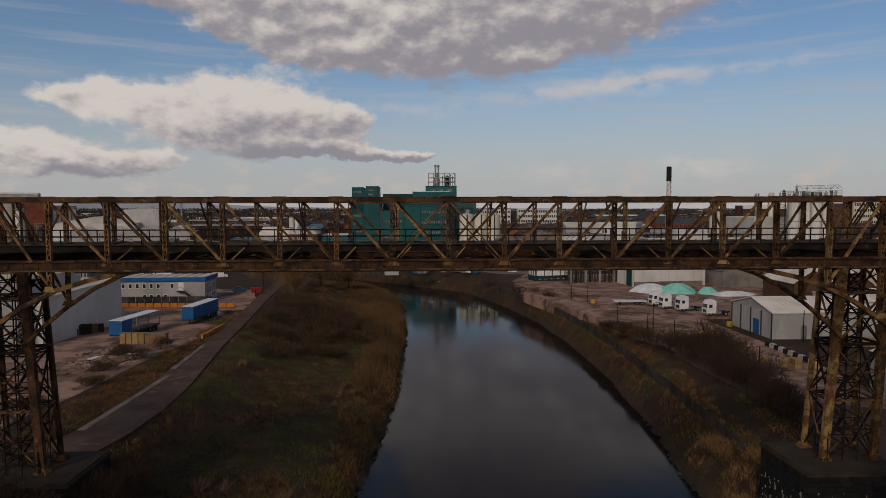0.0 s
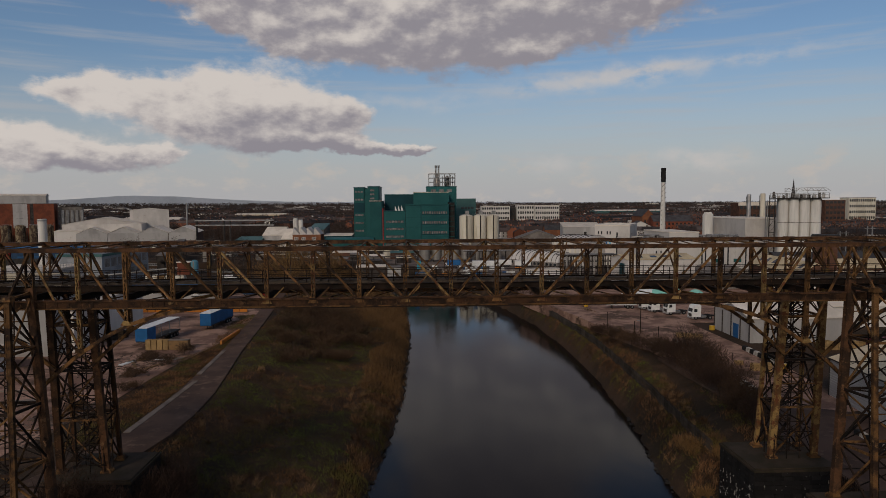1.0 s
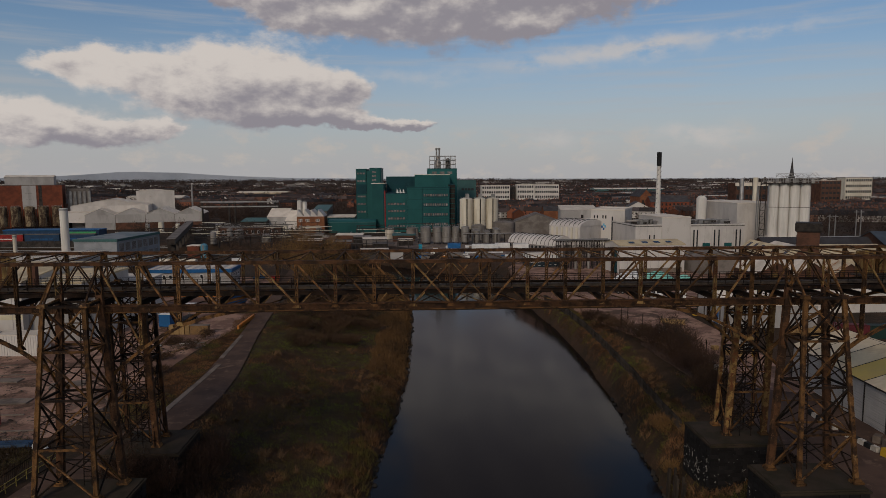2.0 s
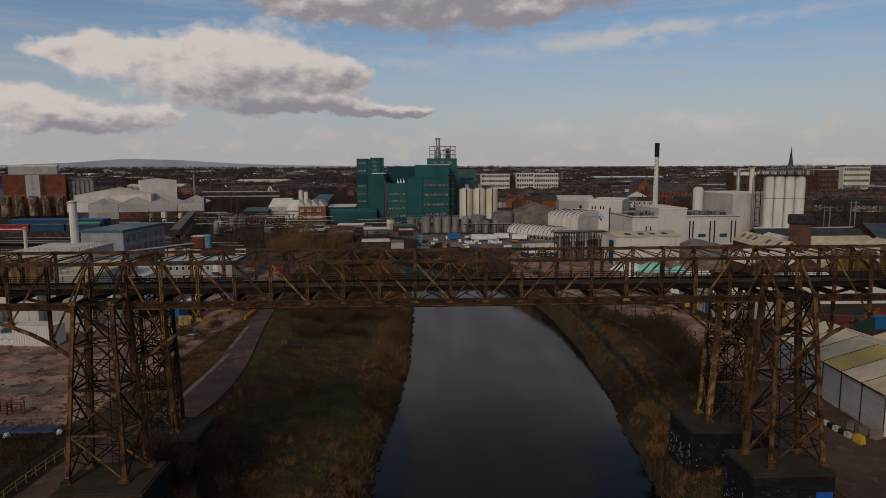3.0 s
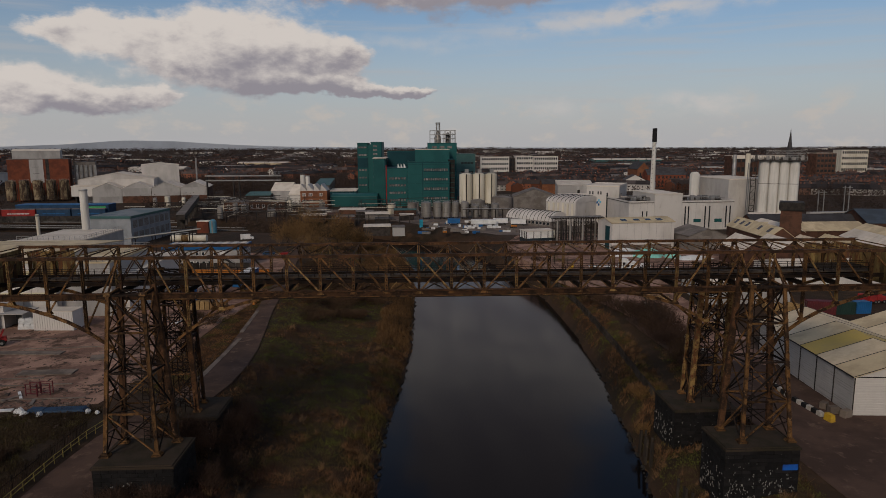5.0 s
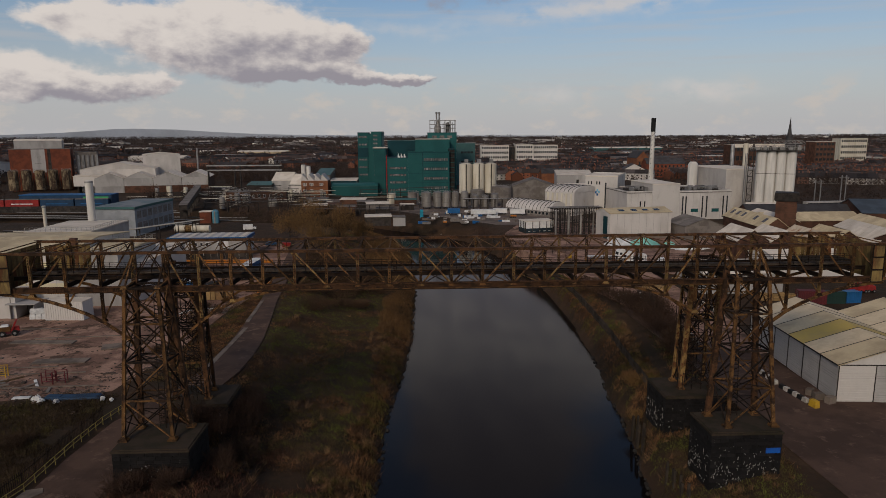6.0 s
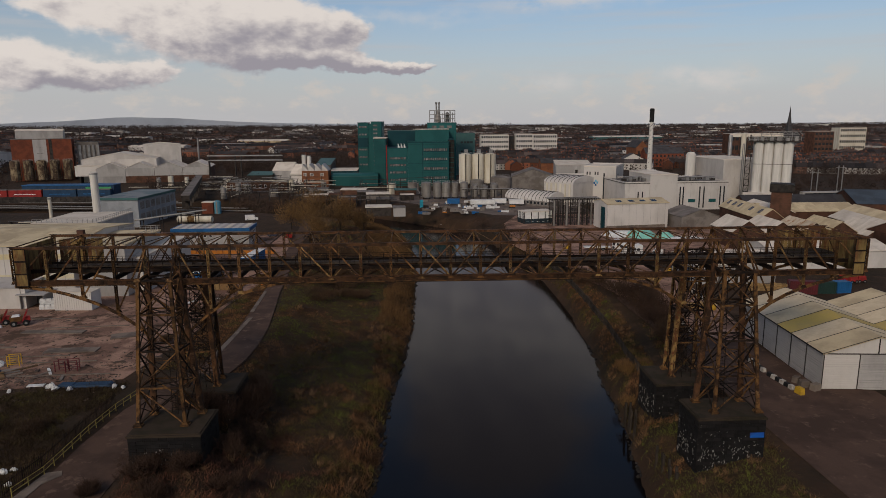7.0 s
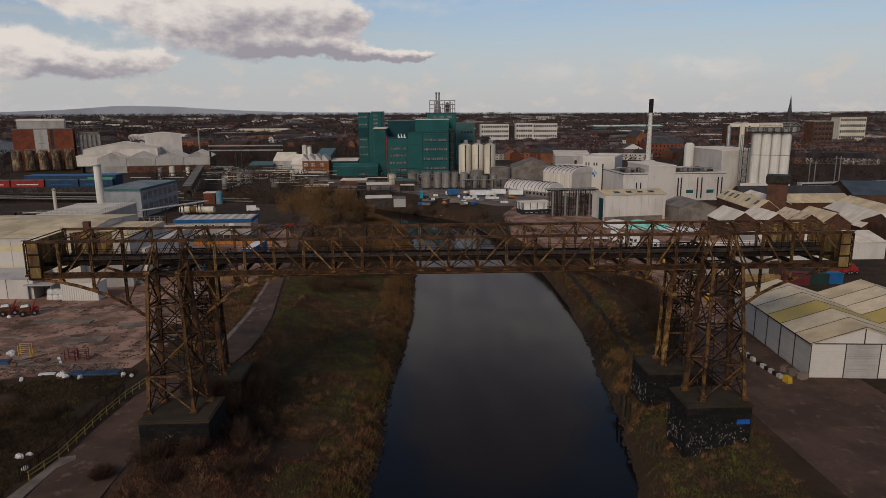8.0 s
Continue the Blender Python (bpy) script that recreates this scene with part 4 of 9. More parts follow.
class Building:
    """A block with its own axes: x along the front, y going back from it, origin at the front's left foot."""

    def __init__(self, name, label, category, at, size, rz, wall, group="", foot=None):
        self.w, self.d, self.h = size
        self.th = thing(name, label, category, at, rz, group)
        self.wall_mat = wall
        s = Shape().span(0, self.w, 0, self.d, -0.3, self.h)
        self.wall = part("wall", s, wall, self.th)

    def window(self, face, u, z, w, h, frame_mat=None, pane=None, bars=0, name="window"):
        fm, pm = window_mesh(w, h, frame_mat or WHITE, pane or GLASS_DARK, bars)
        ob = part(name, fm, None, self.th)
        x, y, a = {"S": (u, -0.02, 0), "E": (self.w + 0.02, u, 90), "N": (self.w - u, self.d + 0.02, 180), "W": (-0.02, self.d - u, -90)}[face]
        ob.matrix_basis = pose(x, y, z, 0, 0, a)
        part("pane", pm, None, ob)
        return ob

    def strip(self, name, face, u0, u1, z0, z1, material, proud=0.06, label=""):
        """A flat element standing proud of one face: a door, band, pilaster or sign."""
        s = Shape()
        if face == "S":
            s.span(u0, u1, -proud, 0.0, z0, z1)
        elif face == "E":
            s.span(self.w, self.w + proud, u0, u1, z0, z1)
        elif face == "W":
            s.span(-proud, 0.0, self.d - u1, self.d - u0, z0, z1)
        else:
            s.span(self.w - u1, self.w - u0, self.d, self.d + proud, z0, z1)
        return part(name, s, material, self.th, label)

    def flat_roof(self, material, over=0.15, thick=0.35, parapet=0.0):
        s = Shape().span(-over, self.w + over, -over, self.d + over, self.h + 0.002, self.h + thick)
        r = part("roof", s, material, self.th)
        if parapet:
            q = Shape()
            z0, z1 = self.h + thick, self.h + thick + parapet
            q.span(-over, self.w + over, -over, 0.1, z0, z1).span(-over, self.w + over, self.d - 0.1, self.d + over, z0, z1)
            q.span(-over, 0.1, 0.1, self.d - 0.1, z0, z1).span(self.w - 0.1, self.w + over, 0.1, self.d - 0.1, z0, z1)
            part("parapet", q, self.wall_mat, self.th)
        return r

    def gable(self, material, rise, along="y", over=0.25, thick=0.18, bays=0, gable_mat=None, mats=None):
        """A pitched roof with its ridge along an axis, in sheets when bays is given."""
        span_, run = (self.w, self.d) if along == "y" else (self.d, self.w)
        tri = [(0, self.h), (span_, self.h), (span_ / 2, self.h + rise)]
        part("gable", Shape().profile(tri, 0.02, run - 0.02, "y" if along == "y" else "x"), gable_mat or self.wall_mat, self.th)
        n = max(1, bays)
        made = []
        for half in (0, 1):
            k = rise / (span_ / 2)
            if half == 0:
                ring = [(-over, self.h - over * k), (span_ / 2, self.h + rise), (span_ / 2, self.h + rise + thick), (-over, self.h - over * k + thick)]
            else:
                ring = [(span_ / 2, self.h + rise), (span_ + over, self.h - over * k), (span_ + over, self.h - over * k + thick), (span_ / 2, self.h + rise + thick)]
            for i in range(n):
                gap = 0.05 if n > 1 else 0
                a = -over + i * (run + 2 * over) / n
                b = -over + (i + 1) * (run + 2 * over) / n - gap
                m_ = mats[i % len(mats)] if mats else material
                made.append(part("roof" if n == 1 else "roof_sheet", Shape().profile(ring, a, b, "y" if along == "y" else "x"), m_, self.th))
        return made

    def mono(self, material, rise, thick=0.2):
        ring = [(-0.2, self.h), (self.d + 0.2, self.h + rise), (self.d + 0.2, self.h + rise + thick), (-0.2, self.h + thick)]
        part("gable", Shape().profile([(0, self.h), (self.d, self.h), (self.d, self.h + rise)], 0.02, self.w - 0.02, "x"), self.wall_mat, self.th)
        return part("roof", Shape().profile(ring, -0.2, self.w + 0.2, "x"), material, self.th)

    def barrel(self, material, rise, along="y", ribs=0, rib_mat=None, n=10):
        span_, run = (self.w, self.d) if along == "y" else (self.d, self.w)
        arc = [(span_ / 2 - math.cos(math.pi * i / n) * span_ / 2, self.h + math.sin(math.pi * i / n) * rise) for i in range(n + 1)]
        ax = "y" if along == "y" else "x"
        r = part("roof", Shape().profile(arc, -0.2, run + 0.2, ax), material, self.th, smooth=True)
        for j in range(ribs):
            a = (j + 0.5) * run / ribs
            ring = [(p, z + 0.02) for p, z in arc] + [(p + (span_ / 2 - p) * 0.01, z + 0.22) for p, z in arc[::-1]]
            part("roof_rib", Shape().profile(ring, a - 0.12, a + 0.12, ax), rib_mat or GREY_ROOF, self.th)
        return r


def ranks(n, lo, hi):
    return [lo + (hi - lo) * (i + 0.5) / n for i in range(n)]


# -- teal office and process block beyond the river bend
def teal_works():
    b = Building("office_tower", "tall narrow teal clad tower slab with window bands", "office tower", (-47.3, 424, LAND), (7.6, 26, 40), 0, TEAL)
    b.flat_roof(TEAL_DEEP)
    for k in range(6):
        for u in ranks(3, 0.6, 7.0):
            b.window("S", u, 37 - k * 5.6, 1.9, 1.5, TEAL_DEEP, GLASS_PALE)
    b.strip("cladding_band", "S", 0, 7.6, 22, 29, TEAL_DEEP)
    b = Building("office_tower", "tall teal clad tower slab with brown window strip", "office tower", (-37.2, 421, LAND), (8.6, 30, 40.6), 0, TEAL)
    b.flat_roof(TEAL_DEEP)
    for k in range(11):
        b.window("S", 3.3, 38 - k * 2.9, 3.2, 1.5, TEAL_DEEP, GLASS_PALE, 1)
    b.strip("fin", "S", 7.6, 8.6, 0, 40.5, TEAL_DEEP, 0.5)
    b = Building("link_block", "dark recessed link between two teal towers", "office block", (-39.7, 424.5, LAND), (2.5, 20, 39), 0, TEAL)
    b.flat_roof(TEAL_DEEP)
    # main block
    b = Building("process_block", "broad teal clad process block with rows of windows", "industrial building", (-9.0, 345, LAND), (26.4, 38, 27.3), 0, TEAL)
    b.flat_roof(TEAL_DEEP, parapet=0.5)
    for z in (22.9, 17.0, 11.0, 5.0):
        for u in ranks(11, 10.0, 25.4):
            b.window("S", u, z, 1.15, 1.7, TEAL_DEEP, GLASS_PALE)
        b.strip("window_band", "S", 9.8, 25.6, z - 1.3, z - 1.0, TEAL_DEEP, 0.1)
    for z in (26.3, 20.2, 14.2, 8.2):
        b.strip("cladding_joint", "S", 0.1, 26.3, z - 0.08, z + 0.08, TEAL_DEEP, 0.04)
    for x in (9.2, 25.9):
        b.strip("corner_fin", "S", x, x + 0.35, 0, 27.2, TEAL_DEEP, 0.15)
    b = Building("process_block", "teal clad wing with four long window bands", "industrial building", (-23.1, 345, LAND), (14.0, 34, 23.9), 0, TEAL)
    b.flat_roof(TEAL_DEEP)
    for z in (17.6, 13.2, 8.6, 3.8):
        for u in ranks(6, 2.2, 13.0):
            b.window("S", u, z, 1.65, 1.5, TEAL_DEEP, GLASS_PALE)
    for k in range(3):
        s = Shape().add([(7.6 + k * 1.9, 0.5, 23.9), (9.2 + k * 1.9, 0.5, 23.9), (7.8 + k * 1.9, 0.5, 27.3), (7.6 + k * 1.9, 1.0, 23.9), (9.2 + k * 1.9, 1.0, 23.9), (7.8 + k * 1.9, 1.0, 27.3)],
                        [(0, 1, 2), (5, 4, 3), (0, 3, 4, 1), (1, 4, 5, 2), (2, 5, 3, 0)])
        part("roof_light", s, WHITE, b.th, "white pointed roof light")
    b.strip("red_pipe", "S", 0.2, 0.8, 0, 26, RED, 0.5, "red riser pipe")
    b = Building("process_block", "upper teal storey set back on the roof", "industrial building", (-4.2, 365, 33.5), (22.6, 24, 8.4), 0, TEAL)
    b.flat_roof(PALE_ROOF)
    b = Building("process_block", "teal rear block with flat roof", "industrial building", (-23.2, 379.5, LAND), (19, 20, 34.2), 0, TEAL_DEEP)
    b.flat_roof(TEAL)
    b = Building("canopy_block", "teal drum-like corner block under a flat canopy", "industrial building", (-30.9, 352, LAND), (7.6, 26, 30.0), 0, TEAL)
    b.flat_roof(PALE_ROOF, over=0.6)
    b.strip("corner_post", "S", 6.9, 7.5, 0, 30, TEAL_DEEP, 0.12)
    b = Building("stair_tower", "teal stair tower carrying a steel cage and stacks", "industrial building", (4.5, 389.6, LAND), (20.2, 18, 39.6), 0, TEAL)
    b.flat_roof(TEAL_DEEP)
    for u in ranks(3, 2, 18):
        b.window("S", u, 37, 3.4, 1.8, TEAL_PALE, GLASS_PALE)
    b = Building("service_shaft", "open dark steel service shaft beside teal block", "industrial building", (17.6, 347, LAND), (3.2, 30, 29), 0, PIPE_DARK)
    b.flat_roof(TEAL_DEEP)
    for k in range(9):
        b.strip("landing", "S", 0, 3.2, 2 + k * 3.1, 2.3 + k * 3.1, TEAL, 0.5)
    b = Building("office_wing", "pale teal office wing behind the works", "office block", (27.4, 430, LAND), (14, 30, 31.5), 0, TEAL_PALE)
    b.flat_roof(TEAL_PALE)
    for z in (25, 18, 11):
        for u in ranks(4, 3.0, 12.6):
            b.window("S", u, z, 2.1, 1.6, TEAL, GLASS_DARK)
    # cage, stacks
    th = thing("roof_plant", "steel cage with vessel and two exhaust stacks on the roof", "roof plant", (6.2, 390.2, 46.5))
    for x in np.linspace(0, 17.7, 6):
        for y in (0, 9):
            part("cage_post", Shape().span(x - 0.15, x + 0.15, y - 0.15, y + 0.15, 0, 8.4), STEEL_GREY, th)
    for z in (2.6, 5.4, 8.2):
        for y in (0, 9):
            part("cage_rail", Shape().span(-0.2, 17.9, y - 0.12, y + 0.12, z, z + 0.3), STEEL_GREY, th)
        for x in (0, 17.7):
            part("cage_rail", Shape().span(x - 0.12, x + 0.12, 0.2, 8.8, z, z + 0.3), STEEL_GREY, th)
    part("vessel", Shape().lathe((5.5, 4.5, 0), [(2.4, 0), (2.4, 4.0), (1.2, 6.2), (0.6, 8.8)], 14), TANK_STEEL, th, smooth=True)
    part("vessel", Shape().lathe((12.5, 4.5, 0), [(1.4, 0), (1.4, 6.0), (0.5, 7.2)], 12), TANK_STEEL, th, smooth=True)
    for x in (9.2, 10.6, 14.6, 16.0):
        part("riser_pipe", Shape().tube((x, 2.0, 0), (x, 2.0, 6.5 + 0.4 * (x % 3)), 0.22, n=8), STEEL_GREY, th)
    for z in (2.75, 5.55):
        part("grating_floor", Shape().span(8.6, 17.4, 0.4, 8.6, z + 0.16, z + 0.24), PIPE_DARK, th)
    for x in (4.7, 6.6):
        part("exhaust_stack", Shape().lathe((x, 3.5, 0), [(0.55, 0), (0.55, 12.6), (0.75, 12.7), (0.75, 14.0)], 10), STEEL_GREY, th, smooth=True)
    # low teal sheds
    b = Building("low_shed", "long low teal shed with a pale roof edge", "industrial building", (-57.5, 345, LAND), (29, 16, 6.4), 0, TEAL)
    b.barrel(TEAL, 1.6, "x")
    b.strip("eaves_band", "S", 0, 29, 6.2, 6.6, TEAL_PALE, 0.3)
    b = Building("low_shed", "low teal shed behind the long one", "industrial building", (-62, 370, LAND), (18, 16, 8.0), 0, TEAL_DEEP)
    b.mono(PALE_ROOF, 1.0)


teal_works()


# -- silos and tanks
def silo(name, label, at, r, h, material, legs=0.0, group="", cone=0.0, collar=None):
    th = thing(name, label, name.replace("_", " "), at, group=group)
    part("shell", Shape().lathe((0, 0, legs), [(r * 0.35 if legs else r, 0), (r, legs * 0.3), (r, h - legs), (r * 0.5, h - legs + cone), (0.1, h - legs + cone + 0.05)], 20), material, th, smooth=True)
    if legs:
        for i in range(4):
            a = math.pi / 4 + i * math.pi / 2
            part("leg", Shape().tube((r * 0.9 * math.cos(a), r * 0.9 * math.sin(a), 0), (r * 0.9 * math.cos(a), r * 0.9 * math.sin(a), legs * 1.5), 0.22, n=8), PIPE_DARK, th)
    for k in (0.33, 0.66):
        z = legs + (h - legs) * k
        part("band", Shape().lathe((0, 0, z), [(r + 0.03, 0), (r + 0.05, 0.05), (r + 0.05, 0.18), (r + 0.03, 0.23)], 20), material, th)
    rail = Shape()
    for i in range(10):
        a = 2 * math.pi * i / 10
        b_ = 2 * math.pi * (i + 1) / 10
        rail.tube((r * 0.95 * math.cos(a), r * 0.95 * math.sin(a), h), (r * 0.95 * math.cos(a), r * 0.95 * math.sin(a), h + 1.1), 0.05, n=4)
        rail.beam((r * 0.95 * math.cos(a), r * 0.95 * math.sin(a), h + 1.1), (r * 0.95 * math.cos(b_), r * 0.95 * math.sin(b_), h + 1.1), 0.07, 0.07)
    part("top_rail", rail, STEEL_GREY, th)
    return th


for i, (x, r) in enumerate(((24.6, 3.75), (32.0, 3.5), (39.0, 3.4))):
    th = silo("storage_silo", "tall cream steel silo on a raised frame", (x, 303, LAND), r, 21.6, SILO_CREAM, 4.0, "cream silos", 0.8)
    part("filter_box", Shape().box((0.4, 0, 23.4), (2.0, 1.8, 2.2)), STEEL_GREY, th, "grey filter box on top")
    part("ladder", Shape().span(-0.3, 0.3, -r - 0.12, -r - 0.05, 3, 22), PIPE_DARK, th)
for x0, x1 in ((-1.3, 4.0), (4.9, 9.4), (9.7, 14.2), (14.8, 18.4), (19.3, 23.5)):
    th = silo("storage_tank", "upright stainless steel tank in a row", ((x0 + x1) / 2, 269, LAND), (x1 - x0) / 2, 8.6, TANK_STEEL, 0.8, "row of steel tanks", 0.5)
for x, y, r, h in ((30.4, 292, 4.0, 7.6), (44.0, 292, 5.9, 9.4), (27.5, 276, 2.0, 6.2), (33.0, 275, 1.8, 5.6), (38.2, 277, 2.1, 6.6)):
    silo("storage_tank", "squat grey steel tank in the works", (x, y, LAND), r, h, TANK_STEEL if r < 5 else DULL_SHEET, 0, "squat tanks", 0.7)
th = thing("pipe_gantry", "steel pipe gantry running in front of the tanks", "pipe gantry", (22, 262, LAND))
for x in np.linspace(0, 26, 8):
    for y in (0, 2.4):
        part("post", Shape().span(x - 0.15, x + 0.15, y - 0.15, y + 0.15, -0.2, 5.2), PIPE_DARK, th)
    part("cross_beam", Shape().span(x - 0.12, x + 0.12, -0.3, 2.7, 5.0, 5.3), PIPE_DARK, th)
for k in range(4):
    part("pipe", Shape().tube((-2, 0.2 + k * 0.6, 5.5 + 0.1 * (k % 2)), (28, 0.2 + k * 0.6, 5.5 + 0.1 * (k % 2)), 0.2, n=8), STEEL_GREY if k % 2 else PIPE_DARK, th)


# -- white process plant on the right bank
def white_plant():
    b = Building("process_plant", "long white clad process plant with dark slot windows", "industrial building", (90.1, 213.6, LAND), (48.5, 30, 12.2), 3.0, WHITE_SHEET)
    b.flat_roof(GREY_ROOF, parapet=0.6)
    for u in (25.7, 27.2, 35.0, 37.0, 44.8, 46.6):
        b.strip("slot_window", "S", u, u + 0.6, 0.9, 10.6, GLASS_DARK, 0.05)
    for u in (6.0, 8.0, 15.7, 17.5):
        b.strip("slot_window", "S", u, u + 0.55, 5.2, 8.6, GLASS_DARK, 0.05)
    for u in (30.0, 39.8):
        b.strip("louvre", "S", u, u + 3.4, 3.4, 4.9, TEAL, 0.08, "teal louvre")
    for u in np.linspace(2, 47, 15):
        b.strip("cladding_joint", "S", u - 0.04, u + 0.04, 0.2, 12.1, GREY_SHEET, 0.03)
    th = thing("roof_plant", "grey roof plant, pipes and railings on the white plant", "roof plant", (92, 216, LAND + 12.9), 3.0)
    rr = random.Random(3)
    for k in range(26):
        x = 0.5 + k * 1.7
        if 10 < x < 24:
            continue
        h = rr.uniform(0.7, 1.9)
        part("unit", Shape().box((x, rr.uniform(3, 9), h / 2), (rr.uniform(1.4, 2.4), rr.uniform(1.5, 3), h)), STEEL_GREY if k % 2 else PIPE_DARK, th)
    for y, z in ((1.0, 1.2), (1.0, 0.7), (11, 1.2)):
        part("rail", Shape().span(0, 9.5, y - 0.05, y + 0.05, z - 0.05, z + 0.05), STEEL_GREY, th)
        part("rail", Shape().span(23, 44, y - 0.05, y + 0.05, z - 0.05, z + 0.05), STEEL_GREY, th)
    part("pipe_run", Shape().tube((23, 4, 1.6), (43, 4, 1.6), 0.3), STEEL_GREY, th)
    part("pipe_run", Shape().tube((0, 6, 1.8), (9, 6, 1.8), 0.3), STEEL_GREY, th)
    b = Building("plant_block", "white clad block rising above the plant roof", "industrial building", (101.6, 213.9, LAND), (12.8, 26, 16.0), 3.0, WHITE_SHEET)
    b.flat_roof(PALE_ROOF)
    b = Building("plant_tower", "white clad corner tower with slot windows and a blue emblem", "industrial building", (79.5, 246, LAND), (15.6, 24, 17.9), -26, WHITE_SHEET)
    b.flat_roof(PALE_ROOF, parapet=0.4)
    for u in (1.6, 3.0, 5.6, 6.9):
        b.window("S", u, 14.8, 0.7, 1.6, GREY_SHEET, GLASS_DARK)
    b.strip("slot_window", "S", 9.6, 10.3, 1.0, 15.0, GLASS_DARK)
    for u in (3.5, 6.5):
        b.strip("slot_window", "E", u, u + 0.7, 0.5, 14.6, GLASS_DARK)
    for i, (dx, dz) in enumerate(((0, 1), (-1, 0), (1, 0.2), (0, -1))):
        b.strip("emblem_tile", "S", 5.6 + dx * 0.75, 6.4 + dx * 0.75, 9.6 + dz * 1.0, 10.7 + dz * 1.0, BLUE if i % 2 else surf("pale_blue_paint", (0.14, 0.42, 0.60)), 0.05, "blue emblem tile")
    b = Building("plant_hall", "tall pale grey plant hall behind the silos", "industrial building", (152, 250, LAND), (23.5, 40, 20.4), 3.0, WHITE_SHEET)
    b.flat_roof(PALE_ROOF)
    for u in (16, 20):
        b.strip("slot_window", "S", u, u + 0.7, 1, 15, GLASS_DARK)
    for x, y, h, r in ((170.5, 283, 32, 1.0), (180.0, 287, 32.5, 1.3)):
        th = thing("flue", "slender pale steel flue behind the plant", "chimney", (x, y, LAND), group="flues")
        part("shaft", Shape().lathe((0, 0, 0), [(r, 0), (r, h), (r * 0.8, h + 0.4)], 12), STEEL_GREY if r < 1.2 else SILO_CREAM, th, smooth=True)
        part("guy_frame", Shape().span(-r - 0.5, -r - 0.3, -0.1, 0.1, 0, h * 0.98), PIPE_DARK, th)
    th = thing("silo_tower", "white filter tower beside the plant", "industrial tower", (145.8, 276, LAND))
    part("shell", Shape().lathe((0, 0, 0), [(2.6, 0), (2.6, 22), (1.6, 23.4)], 16), SILO_WHITE, th, smooth=True)
    # big cluster of joined silos
    th = thing("silo_block", "cluster of tall white concrete silos with a steel head frame", "silos", (161.6, 240, LAND), -24)
    part("plinth", Shape().span(-3.5, 18.5, -3.0, 9, -0.2, 5.3), WHITE_SHEET, th)
    for i in range(4):
        for j in range(2):
            x, y = 2.3 + i * 4.35, j * 5.0
            part("silo", Shape().lathe((x, y, 5.3), [(2.2, 0), (2.2, 24.4), (2.0, 24.6)], 20), SILO_WHITE, th, smooth=True)
            if j == 0:
                part("seam", Shape().lathe((x, y, 19.0), [(2.21, 0), (2.23, 0.05), (2.23, 0.2), (2.21, 0.25)], 20), DULL_SHEET, th)
    part("head_deck", Shape().span(-2.6, 20.2, -3.2, 8.6, 29.9, 30.3), PIPE_DARK, th)
    hf = Shape()
    for x in np.linspace(-2.4, 20, 12):
        hf.span(x - 0.1, x + 0.1, -3.0, -2.8, 30.3, 32.4).span(x - 0.1, x + 0.1, 8.2, 8.4, 30.3, 32.4)
    for z in (30.9, 31.6, 32.3):
        hf.span(-2.4, 20, -3.0, -2.8, z, z + 0.12).span(-2.4, 20, 8.2, 8.4, z, z + 0.12)
    part("railing", hf, STEEL_GREY, th)
    rs = random.Random(23)
    for i in range(12):
        x, h = -1.2 + i * 1.8, rs.uniform(0.9, 3.0)
        part("head_unit", Shape().box((x, rs.uniform(0.5, 6), 30.3 + h / 2), (rs.uniform(0.8, 1.6), 1.6, h), top=rs.choice((0.5, 0.9, 1.0))), STEEL_GREY if i % 2 else PIPE_DARK, th)
    cv = Shape()
    for z in (33.2, 34.6):
        for y in (0.6, 2.2):
            cv.beam((3, y, z), (19.5, y, z + 0.3), 0.14, 0.14)
    for k in range(12):
        x = 3 + k * 1.5
        for y in (0.6, 2.2):
            cv.beam((x, y, 33.2), (x + 1.5, y, 34.7), 0.1, 0.1).beam((x, y, 30.3), (x, y, 34.6), 0.1, 0.1) if k % 3 == 0 else cv.beam((x, y, 34.6), (x + 1.5, y, 33.3), 0.1, 0.1)
    part("conveyor", cv, STEEL_GREY, th, "latticed conveyor gallery over the silos")
    st = Shape()
    for x in (-3.4, -1.2):
        for y in (-2.6, -0.6):
            st.span(x - 0.12, x + 0.12, y - 0.12, y + 0.12, 0, 31.5)
    for k in range(10):
        z = 2.5 + k * 3.0
        st.span(-3.5, -1.1, -2.7, -0.5, z, z + 0.14).beam((-3.4, -2.6, z), (-1.2, -2.6, z + 3.0), 0.16, 0.12)
    part("stair_frame", st, PIPE_DARK, th, "dark open stair tower beside the silos")
    for x in (-4.2, -4.9):
        part("riser_pipe", Shape().tube((x, -1.8, 0), (x, -1.8, 29.0), 0.22, n=8), STEEL_GREY, th)
    # tall lattice-clad chimney
    th = thing("chimney", "tall slim white chimney with black top", "chimney", (133.5, 305, LAND))
    part("shaft", Shape().lathe((0, 0, 0), [(1.6, 0), (1.5, 10), (1.05, 39.5)], 16), SILO_WHITE, th, smooth=True)
    part("top", Shape().lathe((0, 0, 39.5), [(1.3, 0), (1.3, 7.6), (1.0, 7.8)], 16), BLACK, th, "black chimney top", smooth=True)
    for k in range(14):
        z = 3 + k * 2.6
        part("strake", Shape().beam((-1.4 + 0.02 * k, -1.0, z), (1.4 - 0.02 * k, -1.0, z + 2.4), 0.12, 0.35), STEEL_GREY, th)
    part("base_house", Shape().span(-3.2, 3.2, -2.6, 3, 0, 12), WHITE_SHEET, th)


white_plant()

